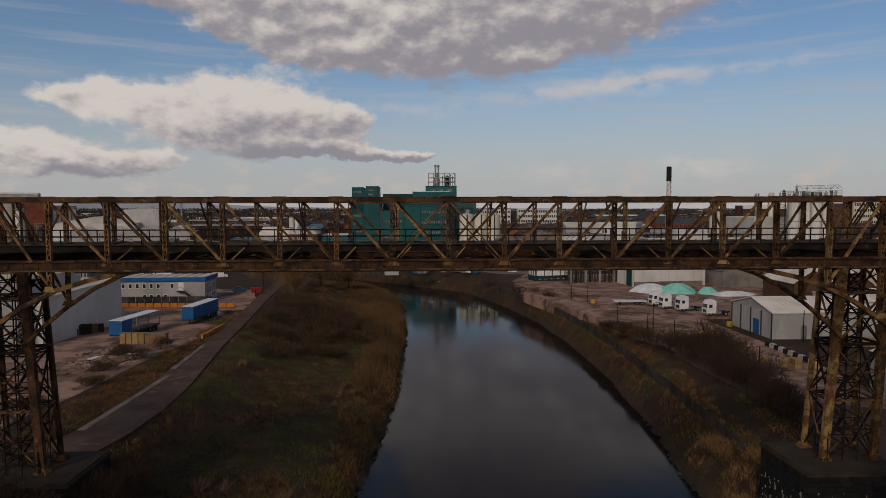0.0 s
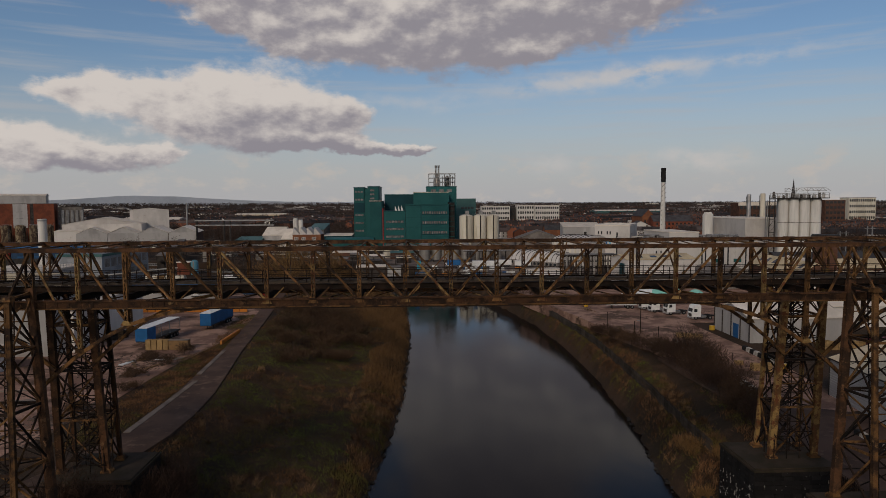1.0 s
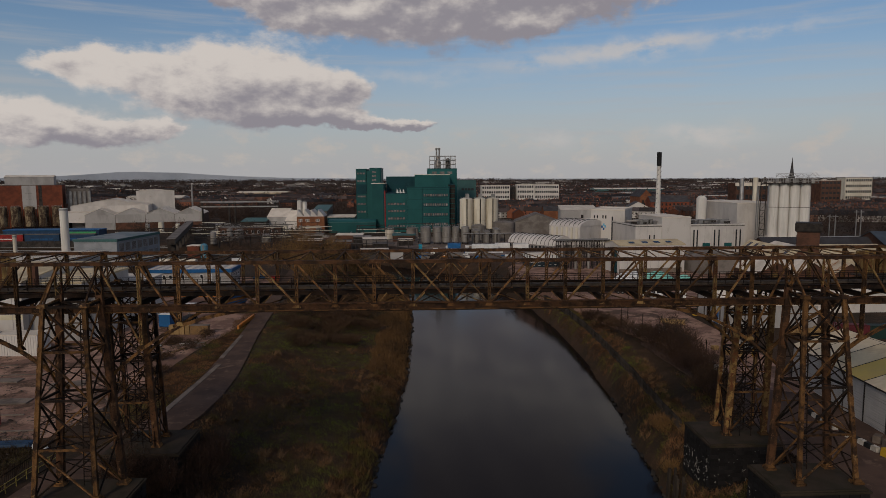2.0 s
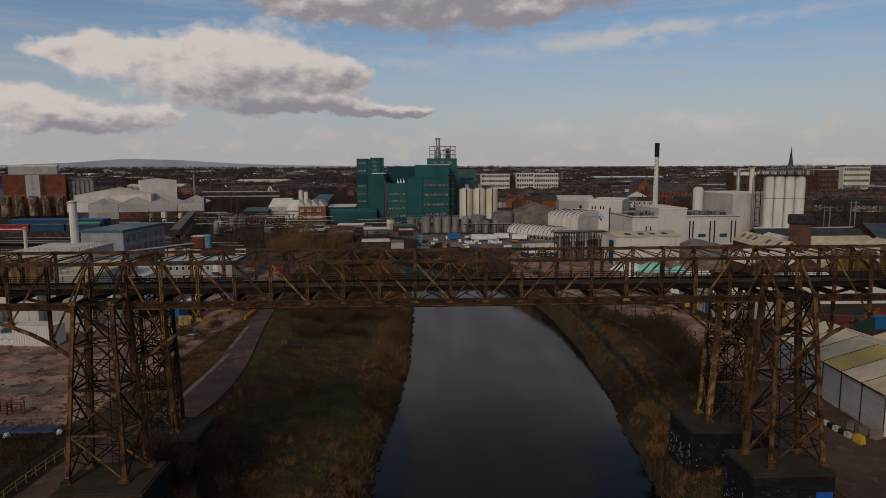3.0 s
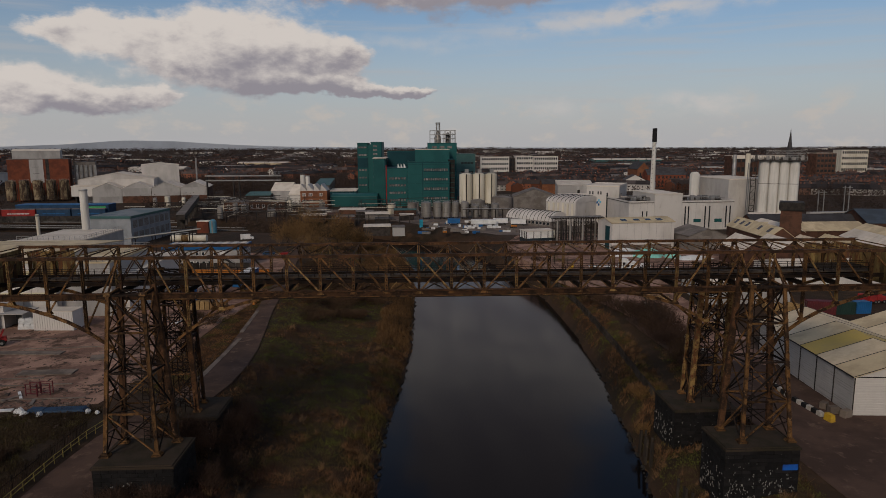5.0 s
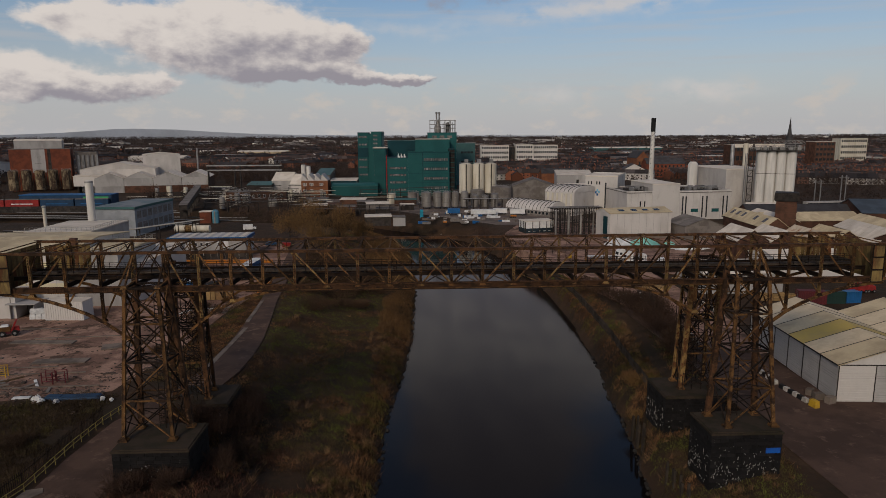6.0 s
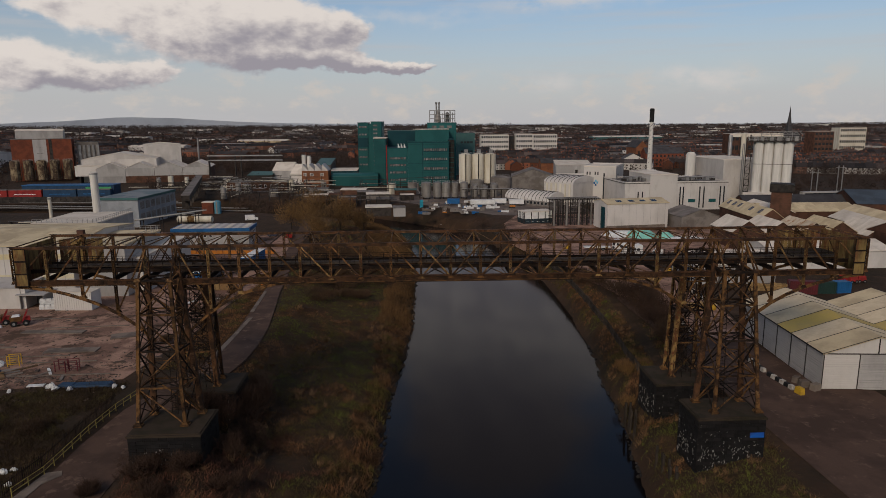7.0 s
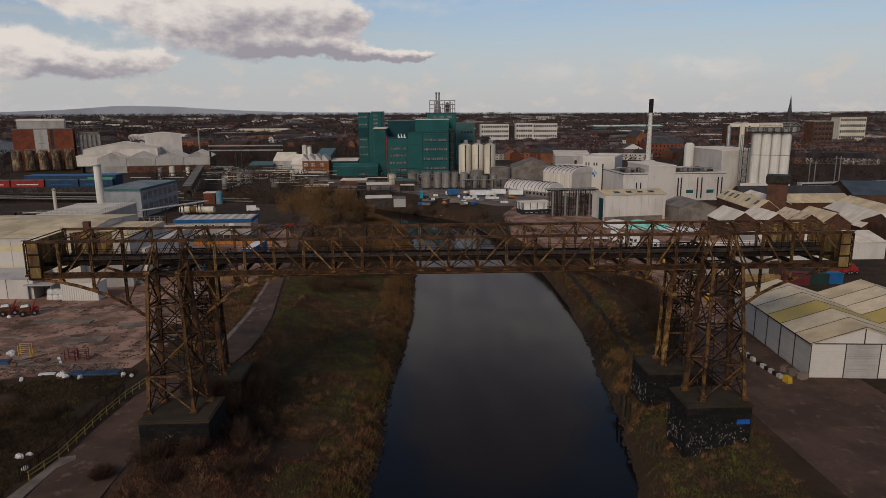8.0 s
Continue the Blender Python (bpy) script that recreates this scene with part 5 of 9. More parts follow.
# -- sheds in front of the plant
b = Building("store_shed", "pale grey clad store with a cream roof and tall teal door", "shed", (66.6, 160.4, LAND), (24.6, 12, 9.7), 8.0, WHITE_SHEET)
b.gable(CREAM_ROOF, 1.3, "x")
b.strip("plinth", "S", 0, 23.6, 0, 1.6, CONCRETE, 0.12)
b.strip("roller_door", "W", 6.8, 10.4, 0, 8.4, TEAL_DEEP, 0.1, "tall teal roller door")
for u in (4.5, 9.5, 14.0, 18.5):
    part("roof_light", Shape().profile([(1.6, 10.33), (3.4, 10.72), (3.4, 10.76), (1.6, 10.37)], u, u + 2.2, "x"), GLASS_DARK, b.th)
for u in np.linspace(0.2, 23.3, 9):
    b.strip("cladding_joint", "S", u - 0.04, u + 0.04, 1.6, 9.6, GREY_SHEET, 0.03)
b = Building("store_shed", "low dull fibre-cement shed", "shed", (94, 158, LAND), (15, 15, 5.0), 6, DULL_SHEET)
b.gable(DULL_SHEET, 2.6, "y", bays=5)
# arched and pitched process halls
b = Building("arched_hall", "low hall with a ribbed white arched roof", "industrial building", (40.8, 250.5, LAND), (28, 13, 2.6), -51, DULL_SHEET)
b.barrel(WHITE_SHEET, 4.2, "x", 12, PIPE_DARK)
for u in ranks(12, 0.3, 27.7):
    b.window("S", u, 1.5, 1.7, 1.5, GREY_SHEET, GLASS_DARK)
b = Building("arched_hall", "higher white hall with a ribbed curved roof", "industrial building", (59.5, 245, LAND), (17, 20, 11.0), -48, WHITE_SHEET)
b.barrel(WHITE_SHEET, 2.8, "x", 7, PIPE_DARK)
for u in ranks(6, 0.4, 16.6):
    b.strip("pilaster", "S", u - 0.5, u + 0.5, 3.5, 10.4, SILO_CREAM, 0.25)
b = Building("works_hall", "dull grey works hall with a faceted roof", "industrial building", (50, 292, LAND), (24, 22, 9.5), -8, DULL_SHEET)
b.gable(DULL_SHEET, 4.2, "y")
b = Building("works_hall", "pale square works hall with louvred side", "industrial building", (76, 296, LAND), (20, 20, 15.5), -8, GREY_SHEET)
b.mono(PALE_ROOF, 1.8)
b.strip("louvre", "S", 11, 12.4, 3, 13, PIPE_DARK)
b = Building("works_hall", "long low white roofed hall behind the arches", "industrial building", (72, 262, LAND), (28, 24, 10), -5, WHITE_SHEET)
b.mono(PALE_ROOF, 1.5)

# pipe racks beside the arched halls
th = thing("pipe_rack", "dense rack of upright steel vessels and pipes", "pipe rack", (49.0, 173.5, LAND))
rr = random.Random(11)
for i in range(10):
    for j in range(3):
        x, y = i * 1.95, j * 3.2 + 0.16 * i
        part("post", Shape().span(x - 0.10, x + 0.10, y - 0.10, y + 0.10, -0.2, 10.2), PIPE_DARK, th)
for z in (3.0, 5.6, 8.0, 9.9):
    for j in range(3):
        part("beam", Shape().beam((-0.3, j * 3.2, z), (17.9, j * 3.2 + 1.5, z), 0.14, 0.2), PIPE_DARK, th)
for i in range(11):
    x, r = 0.6 + i * 1.65, rr.uniform(0.2, 0.55)
    part("vessel", Shape().lathe((x, -0.5 + rr.uniform(-0.3, 0.3) + 0.08 * x, 0), [(r, 0), (r, rr.uniform(5, 9.6)), (r * 0.4, 10.0)], 10), PIPE_DARK if i % 3 else TANK_STEEL, th, smooth=True)
for k in range(5):
    part("pipe", Shape().tube((-2, -0.9 + k * 1.5, 10.3 + 0.2 * (k % 2)), (19, 1.3 + k * 1.5, 10.3 + 0.2 * (k % 2)), 0.16, n=8), STEEL_GREY if k % 2 else PIPE_DARK, th)

# site cabin with dark base
b = Building("site_cabin", "white two-bay site cabin on a dark base", "site cabin", (38.6, 178.2, LAND), (12.2, 6.6, 4.6), 13, WHITE)
b.flat_roof(PALE_ROOF, 0.12, 0.25)
for f, n_, ln in (("S", 4, 12.2), ("W", 4, 6.6)):
    b.strip("base_band", f, 0, ln, 0, 1.9, surf("blue_black_panel", (0.022, 0.035, 0.045)), 0.1)
    for u in np.linspace(0.15, ln - 0.15, n_ + 1):
        b.strip("post", f, u - 0.12, u + 0.12, 0, 4.6, PIPE_DARK, 0.16)
for u in ranks(5, 0.5, 11.5):
    b.window("S", u, 1.1, 1.1, 0.8, WHITE, GLASS_DARK)

RUST_ROOF = surf("rust_streaked_roof", (0.60, 0.50, 0.38), (0.46, 0.36, 0.25), 0.75, 0, 0.2, 2.5, 0.01, 0.14, third=(0.30, 0.115, 0.035), third_scale=0.35, third_amount=(0.5, 0.64), rnd=0.1)
# -- brick chimney and north-light roofs on the right
th = thing("brick_chimney", "square brown brick factory chimney with a dark corbelled top", "chimney", (122.6, 143.5, LAND), -30)
part("shaft", Shape().box((0, 0, 8.2), (6.5, 6.4, 16.8), top=0.97), BRICK_BROWN, th)
part("cap", Shape().box((0, 0, 17.05), (7.6, 7.3, 2.2)).box((0, 0, 18.35), (7.2, 6.9, 0.4)).box((0, 0, 15.8), (7.1, 6.8, 0.35)), PIPE_DARK, th, "dark corbelled brick top")
for i in range(7):
    z = 2.0 + i * 2.0
    part("string_course", Shape().box((0, 0, z), (6.78 - 0.02 * i, 6.48 - 0.02 * i, 0.18)), BRICK_BROWN, th)
for i in range(5):
    x = 95.5 + i * 10.3
    mat_ = (PALE_ROOF, PALE_ROOF, RUST_ROOF, CREAM_ROOF, PALE_ROOF)[i]
    b = Building("factory_bay", "brown brick factory bay with a pale pitched roof", "factory", (x, 122 - i * 1.0 + (4 if i == 3 else 0), LAND), (10.1, 16, 5.4 - i * 0.25), -2, BRICK_BROWN, "factory bays")
    b.gable(mat_, 3.4, "y", bays=6, over=0.3)
b = Building("factory_range", "long factory range with a cream roof and dark rooflights", "factory", (113.6, 140, LAND), (8.4, 36, 6.8), -4.4, BRICK_BROWN, "factory ranges")
b.gable(CREAM_ROOF, 3.2, "y", bays=9)
for v in (4.0, 11.5, 21.5, 26.5, 31.5):
    part("roof_light", Shape().profile([(1.5, 8.12), (3.2, 9.42), (3.2, 9.48), (1.5, 8.18)], v, v + 2.0, "y"), GLASS_DARK, b.th)
b = Building("factory_range", "white roofed lean-to against the chimney range", "factory", (122.4, 150, LAND), (9, 24, 7.4), -4.4, BRICK_BROWN, "factory ranges")
b.gable(PALE_ROOF, 2.2, "y", bays=6)
b = Building("factory_range", "factory range with a cream roof behind the chimney", "factory", (125, 158, LAND), (36, 14, 6.6), 0, BRICK_BROWN, "factory ranges")
b.gable(CREAM_ROOF, 2.4, "x", bays=10)
b = Building("factory_range", "long factory shed with a row of dark rooflights", "factory", (140.5, 116, LAND), (17, 36, 5.6), -8, BRICK_BROWN, "factory ranges")
b.gable(PALE_ROOF, 4.4, "y", bays=9)
for k in range(13):
    part("roof_light", Shape().profile([(5.6, 8.66), (8.0, 9.90), (8.0, 9.96), (5.6, 8.72)], 1.2 + k * 2.65, 2.3 + k * 2.65, "y"), GLASS_DARK, b.th)
part("ridge_sheet", Shape().profile([(4.8, 8.27), (8.45, 10.16), (8.45, 10.2), (4.8, 8.31)], -0.2, 36.2, "y"), CREAM_ROOF, b.th, "cream strip beside the ridge")
b = Building("factory_range", "white roofed brick factory wing", "factory", (139, 104, LAND), (38, 17, 6.0), 2, BRICK_BROWN, "factory ranges")
b.gable(PALE_ROOF, 3.4, "x", bays=10)
for u in (14, 26):
    part("roof_light", Shape().profile([(2.2, 7.12), (5.0, 8.24), (5.0, 8.28), (2.2, 7.16)], u, u + 1.6, "x"), GLASS_DARK, b.th)
for u in ranks(7, 1.5, 36):
    b.window("S", u, 3.2, 1.6, 1.8, PIPE_DARK, GLASS_DARK)
b = Building("factory_range", "dark slate-roofed long shed beyond the factory", "factory", (128, 178, LAND), (70, 12, 7), -2, BRICK_BROWN, "factory ranges")
b.gable(SLATE, 3.0, "x")
b = Building("factory_range", "blue slate-roofed hall beyond the factory", "factory", (167, 168, LAND), (66, 26, 8), -12, BRICK_BROWN, "factory ranges")
b.gable(SLATE_BLUE, 4.2, "x", bays=4)
b = Building("factory_range", "white roofed low shed between the sheds and factory", "factory", (92, 92, LAND), (34, 16, 4.8), 0, WHITE_SHEET, "factory ranges")
b.gable(PALE_ROOF, 1.8, "x", bays=8)

# -- the near striped shed
SHED_ROOF = surf("cream_corrugated_roof", (0.66, 0.535, 0.365), (0.58, 0.465, 0.315), 0.8, 0, 0.5, 2.5, 0.01, 0.14, rnd=0.1)


def sheet_shed(at, rz, label, first):
    w, d, h = 15.8, 29.1, 5.6
    b = Building("storage_shed", label, "shed", at, (w, d, h), rz, WHITE_SHEET, "storage sheds")
    mats = [CREAM_ROOF, SHED_ROOF, YELLOW_ROOF, CREAM_ROOF, SHED_ROOF, SHED_ROOF] if first else [SHED_ROOF, CREAM_ROOF, YELLOW_ROOF, SHED_ROOF, SHED_ROOF, CREAM_ROOF]
    b.gable(PALE_ROOF, 2.6, "y", over=0.22, bays=6, mats=mats)
    for i in range(7):
        v = -0.22 + i * (d + 0.44) / 6
        for k in (0, 1):
            a, c = ((-0.24, h - 0.08 + 0.2), (w / 2, h + 2.6 + 0.2)) if k == 0 else ((w + 0.24, h - 0.08 + 0.2), (w / 2, h + 2.6 + 0.2))
            part("roof_seam", Shape().beam((a[0], v, a[1]), (c[0], v, c[1]), 0.10, 0.06), PIPE_DARK, b.th)
    # west wall sheets are greyer than the front: its shade put into the colour
    n = 6
    for i in range(n):
        u0, u1 = i * d / n, (i + 1) * d / n
        b.strip("wall_panel", "W", u0 + 0.10, u1 - 0.10, 0.15, h - 0.12, GREY_SHEET, 0.06)
        b.strip("downpipe", "W", u0 - 0.07, u0 + 0.07, 0, h, PIPE_DARK, 0.14)
        for k in range(14):
            z = 0.35 + k * 0.36
            b.strip("corrugation", "W", u0 + 0.14, u1 - 0.14, z, z + 0.09, GREY_SHEET, 0.09)
    b.strip("gutter", "W", -0.1, d + 0.1, h - 0.10, h + 0.08, PIPE_DARK, 0.3)
    for i in range(3):
        u0, u1 = i * w / 3, (i + 1) * w / 3
        b.strip("wall_panel", "S", u0 + 0.08, u1 - 0.08, 0.15, h - 0.05, WHITE_SHEET if i != 1 else GREY_SHEET, 0.06)
        b.strip("seam_post", "S", u0 - 0.05, u0 + 0.05, 0, h, PIPE_DARK, 0.12)
        for k in range(14):
            z = 0.35 + k * 0.36
            b.strip("corrugation", "S", u0 + 0.14, u1 - 0.14, z, z + 0.07, WHITE_SHEET if i != 1 else GREY_SHEET, 0.085)
    b.strip("sill_band", "S", 0, w, h - 0.04, h + 0.08, PIPE_DARK, 0.14)
    b.strip("door", "S", 8.9, 9.9, 0.02, 2.1, GREY_SHEET, 0.12, "small pale personnel door")
    b.strip("bargeboard", "S", w / 2 - 0.06, w / 2 + 0.06, h, h + 2.4, PIPE_DARK, 0.1)
    return b


sheet_shed((56.4, 12.2, LAND), -4.2, "white sheeted storage shed with a cream and yellow striped roof", True)
sheet_shed((72.4, 11.0, LAND), -4.2, "white sheeted storage shed with a cream roof behind the other", False)
# small pale shed by the lorry yard
b = Building("workshop_shed", "pale grey workshop with a blue door and dark posts", "shed", (65.0, 77.0, LAND), (20, 16, 5.0), 0, GREY_SHEET)
b.gable(PALE_ROOF, 2.0, "x", bays=5)
b.strip("door", "W", 9.0, 11.2, 0, 3.0, BLUE, 0.1, "blue sliding door")
for u in (0.2, 4.0, 8.0, 12.0, 15.8):
    b.strip("post", "W", u - 0.12, u + 0.12, 0, 5.0, PIPE_DARK, 0.15)
b.strip("door", "S", 5.6, 6.6, 0, 2.6, GREY_ROOF, 0.08)


BLUE_SHEET = surf("blue_grey_cladding", (0.30, 0.31, 0.325), (0.235, 0.245, 0.26), 0.65, 0, 0.2, 3.0, 0.004, 0.12)
BLUE_ROOF = surf("weathered_blue_grey_roof", (0.20, 0.215, 0.225), (0.12, 0.16, 0.175), 0.8, 0, 0.12, 2.5, 0.01, 0.2, (0.42, 0.58))
STAINED = surf("stained_vessel", (0.24, 0.185, 0.115), (0.085, 0.055, 0.035), 0.8, 0, 0.5, 3.0, 0.01, 0.3, (0.42, 0.58), (0.05, 0.03, 0.02), 0.4, (0.5, 0.6), rnd=0.3, stretch=(1, 1, 0.4))


# -- left bank works
def left_works():
    # near white works beside the yard
    b = Building("white_works", "large off-white clad works with yellow bands", "industrial building", (-150, 72, LAND), (67, 34, 12.6), 0, WHITE_SHEET)
    b.gable(CREAM_ROOF, 1.4, "x", bays=12)
    b.strip("yellow_band", "S", 0, 67, 9.6, 10.8, surf("faded_yellow_cladding", (0.62, 0.52, 0.30), (0.56, 0.47, 0.28), 0.6), 0.05)
    b.strip("yellow_band", "S", 0, 67, 5.0, 6.0, surf("pale_yellow_cladding", (0.60, 0.53, 0.36), (0.55, 0.48, 0.33), 0.6), 0.05)
    for u in np.linspace(2, 65, 20):
        b.strip("cladding_joint", "S", u - 0.05, u + 0.05, 0.2, 12.4, GREY_SHEET, 0.07)
    b = Building("white_works", "off-white clad works extension with flat roof and railings", "industrial building", (-83, 74, LAND), (11, 22, 12.0), 0, GREY_SHEET)
    b.flat_roof(CREAM_ROOF)
    rail = Shape()
    for x in np.linspace(0.2, 10.8, 9):
        rail.span(x - 0.05, x + 0.05, 0.1, 0.2, 12.3, 13.5)
    for z in (12.9, 13.45):
        rail.span(0.2, 10.8, 0.12, 0.2, z, z + 0.07)
    part("roof_rail", rail, STEEL_GREY, b.th)
    b.strip("stack", "S", 1.2, 2.6, 11.5, 16.0, BRICK_BROWN, 1.2, "rusty brown stub stack")
    b = Building("white_works", "tall pale block with light flat roof in the works", "industrial building", (-112, 108, LAND), (18, 24, 12.3), 0, GREY_SHEET)
    b.flat_roof(PALE_ROOF)
    b = Building("lean_to", "low white lean-to store along the works", "shed", (-135, 64.5, LAND), (45, 7, 4.6), 0, WHITE_SHEET)
    b.mono(GREY_SHEET, 0.8)
    for u in np.linspace(0.5, 44, 10):
        b.strip("seam", "S", u - 0.06, u + 0.06, 0, 4.6, GREY_ROOF, 0.05)
    b = Building("container_store", "white steel container store in the yard", "container", (-83.0, 62.6, LAND), (8.2, 4.0, 4.0), -3, WHITE_SHEET)
    b.flat_roof(PALE_ROOF, 0.05, 0.12)
    for u in np.linspace(0.3, 7.9, 16):
        b.strip("rib", "S", u - 0.05, u + 0.05, 0.1, 3.9, WHITE_SHEET, 0.06)
    th = thing("open_shelter", "open-fronted grey shelter with dark inside", "shelter", (-91.0, 63.6, LAND))
    part("roof", Shape().box((2.6, 2.5, 3.35), (6.2, 5.6, 0.2)), GREY_SHEET, th)
    part("back_wall", Shape().span(0.1, 5.1, 4.9, 5.05, 0, 3.24), GREY_ROOF, th)
    for x in (0.1, 5.1):
        part("side_wall", Shape().span(x - 0.06, x + 0.06, 0.2, 4.88, 0, 3.24), GREY_SHEET, th)
    b = Building("white_works", "white clad stores with a sloping roof", "industrial building", (-78.5, 78, LAND), (9, 26, 8.6), -6, WHITE_SHEET)
    b.mono(PALE_ROOF, 1.0)
    # grey-blue block with teal roof
    b = Building("works_block", "pale blue-grey clad block with a teal roof edge", "industrial building", (-129, 183, LAND), (16, 34, 11.0), -4, BLUE_SHEET)
    b.flat_roof(BLUE_ROOF, 0.3, 0.5)
    b.strip("roof_edge", "S", -0.2, 16.2, 10.6, 11.5, TEAL_PALE, 0.32)
    b.strip("roof_edge", "E", 0, 34, 10.6, 11.5, TEAL_PALE, 0.32)
    for u in ranks(7, 1, 33):
        b.window("E", u, 8.2, 3.6, 3.2, GREY_SHEET, DULL_SHEET, 3)
        b.window("E", u, 3.6, 3.6, 3.2, GREY_SHEET, DULL_SHEET, 3)
    for x, y, r, z0, z1, m_, nm in ((-104.6, 131, 1.12, 12.5, 31.5, SILO_WHITE, "thick white steel chimney"), (-118.9, 131, 0.5, 12.5, 23.9, SILO_CREAM, "thin pale steel chimney")):
        th = thing("chimney", nm + " on the works roof", "chimney", (x, y, z0), group="works chimneys")
        part("shaft", Shape().lathe((0, 0, -6), [(r, 0), (r, z1 - z0 + 6), (r * 0.8, z1 - z0 + 6.05)], 14), m_, th, smooth=True)
        part("collar", Shape().lathe((0, 0, z1 - z0 - 0.6), [(r + 0.08, 0), (r + 0.08, 0.5)], 14), STEEL_GREY, th)
    # site office with blue roof edge
    b = Building("site_office", "two-storey pale site office with a bright blue roof edge", "site office", (-82.6, 132.6, LAND), (24.2, 11.0, 6.3), 1.5, GREY_SHEET)
    b.flat_roof(GREY_SHEET, 0.35, 0.3)
    for f, ln in (("S", 24.2), ("E", 11.0), ("W", 11.0)):
        b.strip("fascia", f, -0.3, ln + 0.3, 5.75, 6.75, BLUE, 0.4, "bright blue fascia")
    for i in range(9):
        part("roof_sheet", Shape().span(-0.2 + i * 2.75, 1.2 + i * 2.75, -0.2, 11.2, 6.602, 6.68), WHITE_SHEET if i % 2 else PALE_ROOF, b.th)
    for i, u in enumerate(ranks(9, 0.4, 16.6)):
        if i != 7:
            b.window("S", u, 4.5, 1.0, 1.3, WHITE, GLASS_DARK)
        if i in (0, 4, 5, 6, 7):
            b.window("S", u, 1.6, 1.0, 1.3, WHITE, GLASS_DARK)
    b.strip("door", "S", 17.3, 18.7, 3.2, 5.4, WHITE, 0.1, "white upper door")
    for u in ranks(4, 1, 10):
        b.window("E", u, 4.5, 1.2, 1.2, WHITE, GLASS_PALE)
        b.window("E", u, 1.6, 1.2, 1.2, WHITE, GLASS_PALE)
    st = Shape()
    for k in range(12):
        st.span(18.8 + k * 0.36, 19.16 + k * 0.36, -1.3, -0.2, 3.05 - k * 0.26, 3.11 - k * 0.26)
    st.span(17.0, 18.8, -1.3, -0.2, 3.05, 3.15)
    st.beam((18.8, -1.3, 4.1), (23.1, -1.3, 1.0), 0.06, 0.06).beam((17, -1.3, 4.1), (18.8, -1.3, 4.1), 0.06, 0.06).beam((18.8, -1.25, 3.0), (23.1, -1.25, -0.05), 0.08, 0.25)
    part("outside_stair", st, PIPE_DARK, b.th, "dark steel outside stair")
    fence = thing("panel_fence", "grey mesh fence in front of the site office", "fence", (-82, 130.4, LAND))
    for k in range(12):
        part("fence_panel", Shape().span(k * 2.2, k * 2.2 + 2.1, -0.03, 0.03, 0.15, 2.0), PIPE_DARK, fence)
    # far left: brick block with process vessels
    b = Building("brick_works", "red brick works with pale top storey", "industrial building", (-290.9, 404, LAND), (38, 22, 29.5), 22, BRICK_RED)
    b.flat_roof(GREY_ROOF)
    b.strip("recess", "S", 13.5, 22.0, 13, 29.4, GREY_SHEET, 0.1, "pale recessed bay with plant")
    b.strip("recess", "S", 23.5, 25.6, 13, 29.4, PIPE_DARK, 0.1)
    for k in range(3):
        b.window("S", 17.5, 16 + k * 4.6, 4.0, 2.4, PIPE_DARK, GLASS_DARK, 2)
    b = Building("brick_works", "pale grey upper storey of the works", "industrial building", (-292, 413, 36.3), (30, 14, 5.6), 22, GREY_SHEET)
    b.gable(PALE_ROOF, 1.2, "x")
    b = Building("brick_works", "pale process tower beside the brick works", "industrial building", (-255, 424, LAND), (14, 14, 27), 22, DULL_SHEET)
    b.flat_roof(PIPE_DARK)
    for i in range(5):
        b.strip("vessel_rib", "S", 1 + i * 3, 2.6 + i * 3, 2, 25, STEEL_GREY, 0.7)
    for i in range(5):
        th = silo("process_vessel", "stained pale process vessel below the brick works", (-285.5 + i * 7.6, 397 + i * 3.0, LAND), 3.2, 14.5, STAINED, 1.0, "process vessels", 0.8)
        part("frame", Shape().span(-3.4, -3.1, -3.2, -2.9, 0, 13).span(3.1, 3.4, -3.2, -2.9, 0, 13), PIPE_DARK, th)
    # white sheds
    b = Building("warehouse", "broad white warehouse with a shallow gabled front", "warehouse", (-236, 390, LAND), (48, 34, 15.6), 16, WHITE_SHEET, "warehouses")
    b.gable(PALE_ROOF, 4.4, "y")
    b = Building("warehouse", "tall windowless white warehouse box", "warehouse", (-208, 428, LAND), (26, 22, 24.6), 22, WHITE_SHEET, "warehouses")
    b.gable(PALE_ROOF, 1.4, "y")
    for i in range(4):
        b2 = Building("warehouse", "pale grey warehouse bay over brick walls", "warehouse", (-222.6 + i * 18.4, 381 + i * 3.4, LAND), (18.5, 30, 10.0), 11, BRICK_BROWN if i else GREY_SHEET, "warehouse bays")
        b2.gable(PALE_ROOF, 4.0, "y", gable_mat=GREY_SHEET)
        b2.strip("cladding", "S", 0, 18.4, 4.6, 10.0, GREY_SHEET, 0.12)
    b = Building("warehouse", "white conveyor house beside the warehouses", "warehouse", (-238, 384, LAND + 5), (17.5, 6, 6.4), 0, WHITE_SHEET, "warehouses")
    b.mono(PALE_ROOF, 0.8)
    part("support", Shape().span(2, 3, 1, 5, -5, -0.2).span(14, 15, 1, 5, -5, -0.2), PIPE_DARK, b.th)
    th = thing("flue", "thin steel flue behind the warehouses", "chimney", (-168.3, 430, LAND), group="flues")
    part("shaft", Shape().lathe((0, 0, 0), [(0.7, 0), (0.6, 29.5)], 10), STEEL_GREY, th)
    # long pipe bridge
    th = thing("pipe_bridge", "long raised pipe bridge on steel trestles", "pipe bridge", (-150, 392, LAND))
    for z in (14.2, 17.4):
        part("pipe_beam", Shape().span(0, 52, -1.0, 1.0, z, z + 0.8), STEEL_GREY, th)
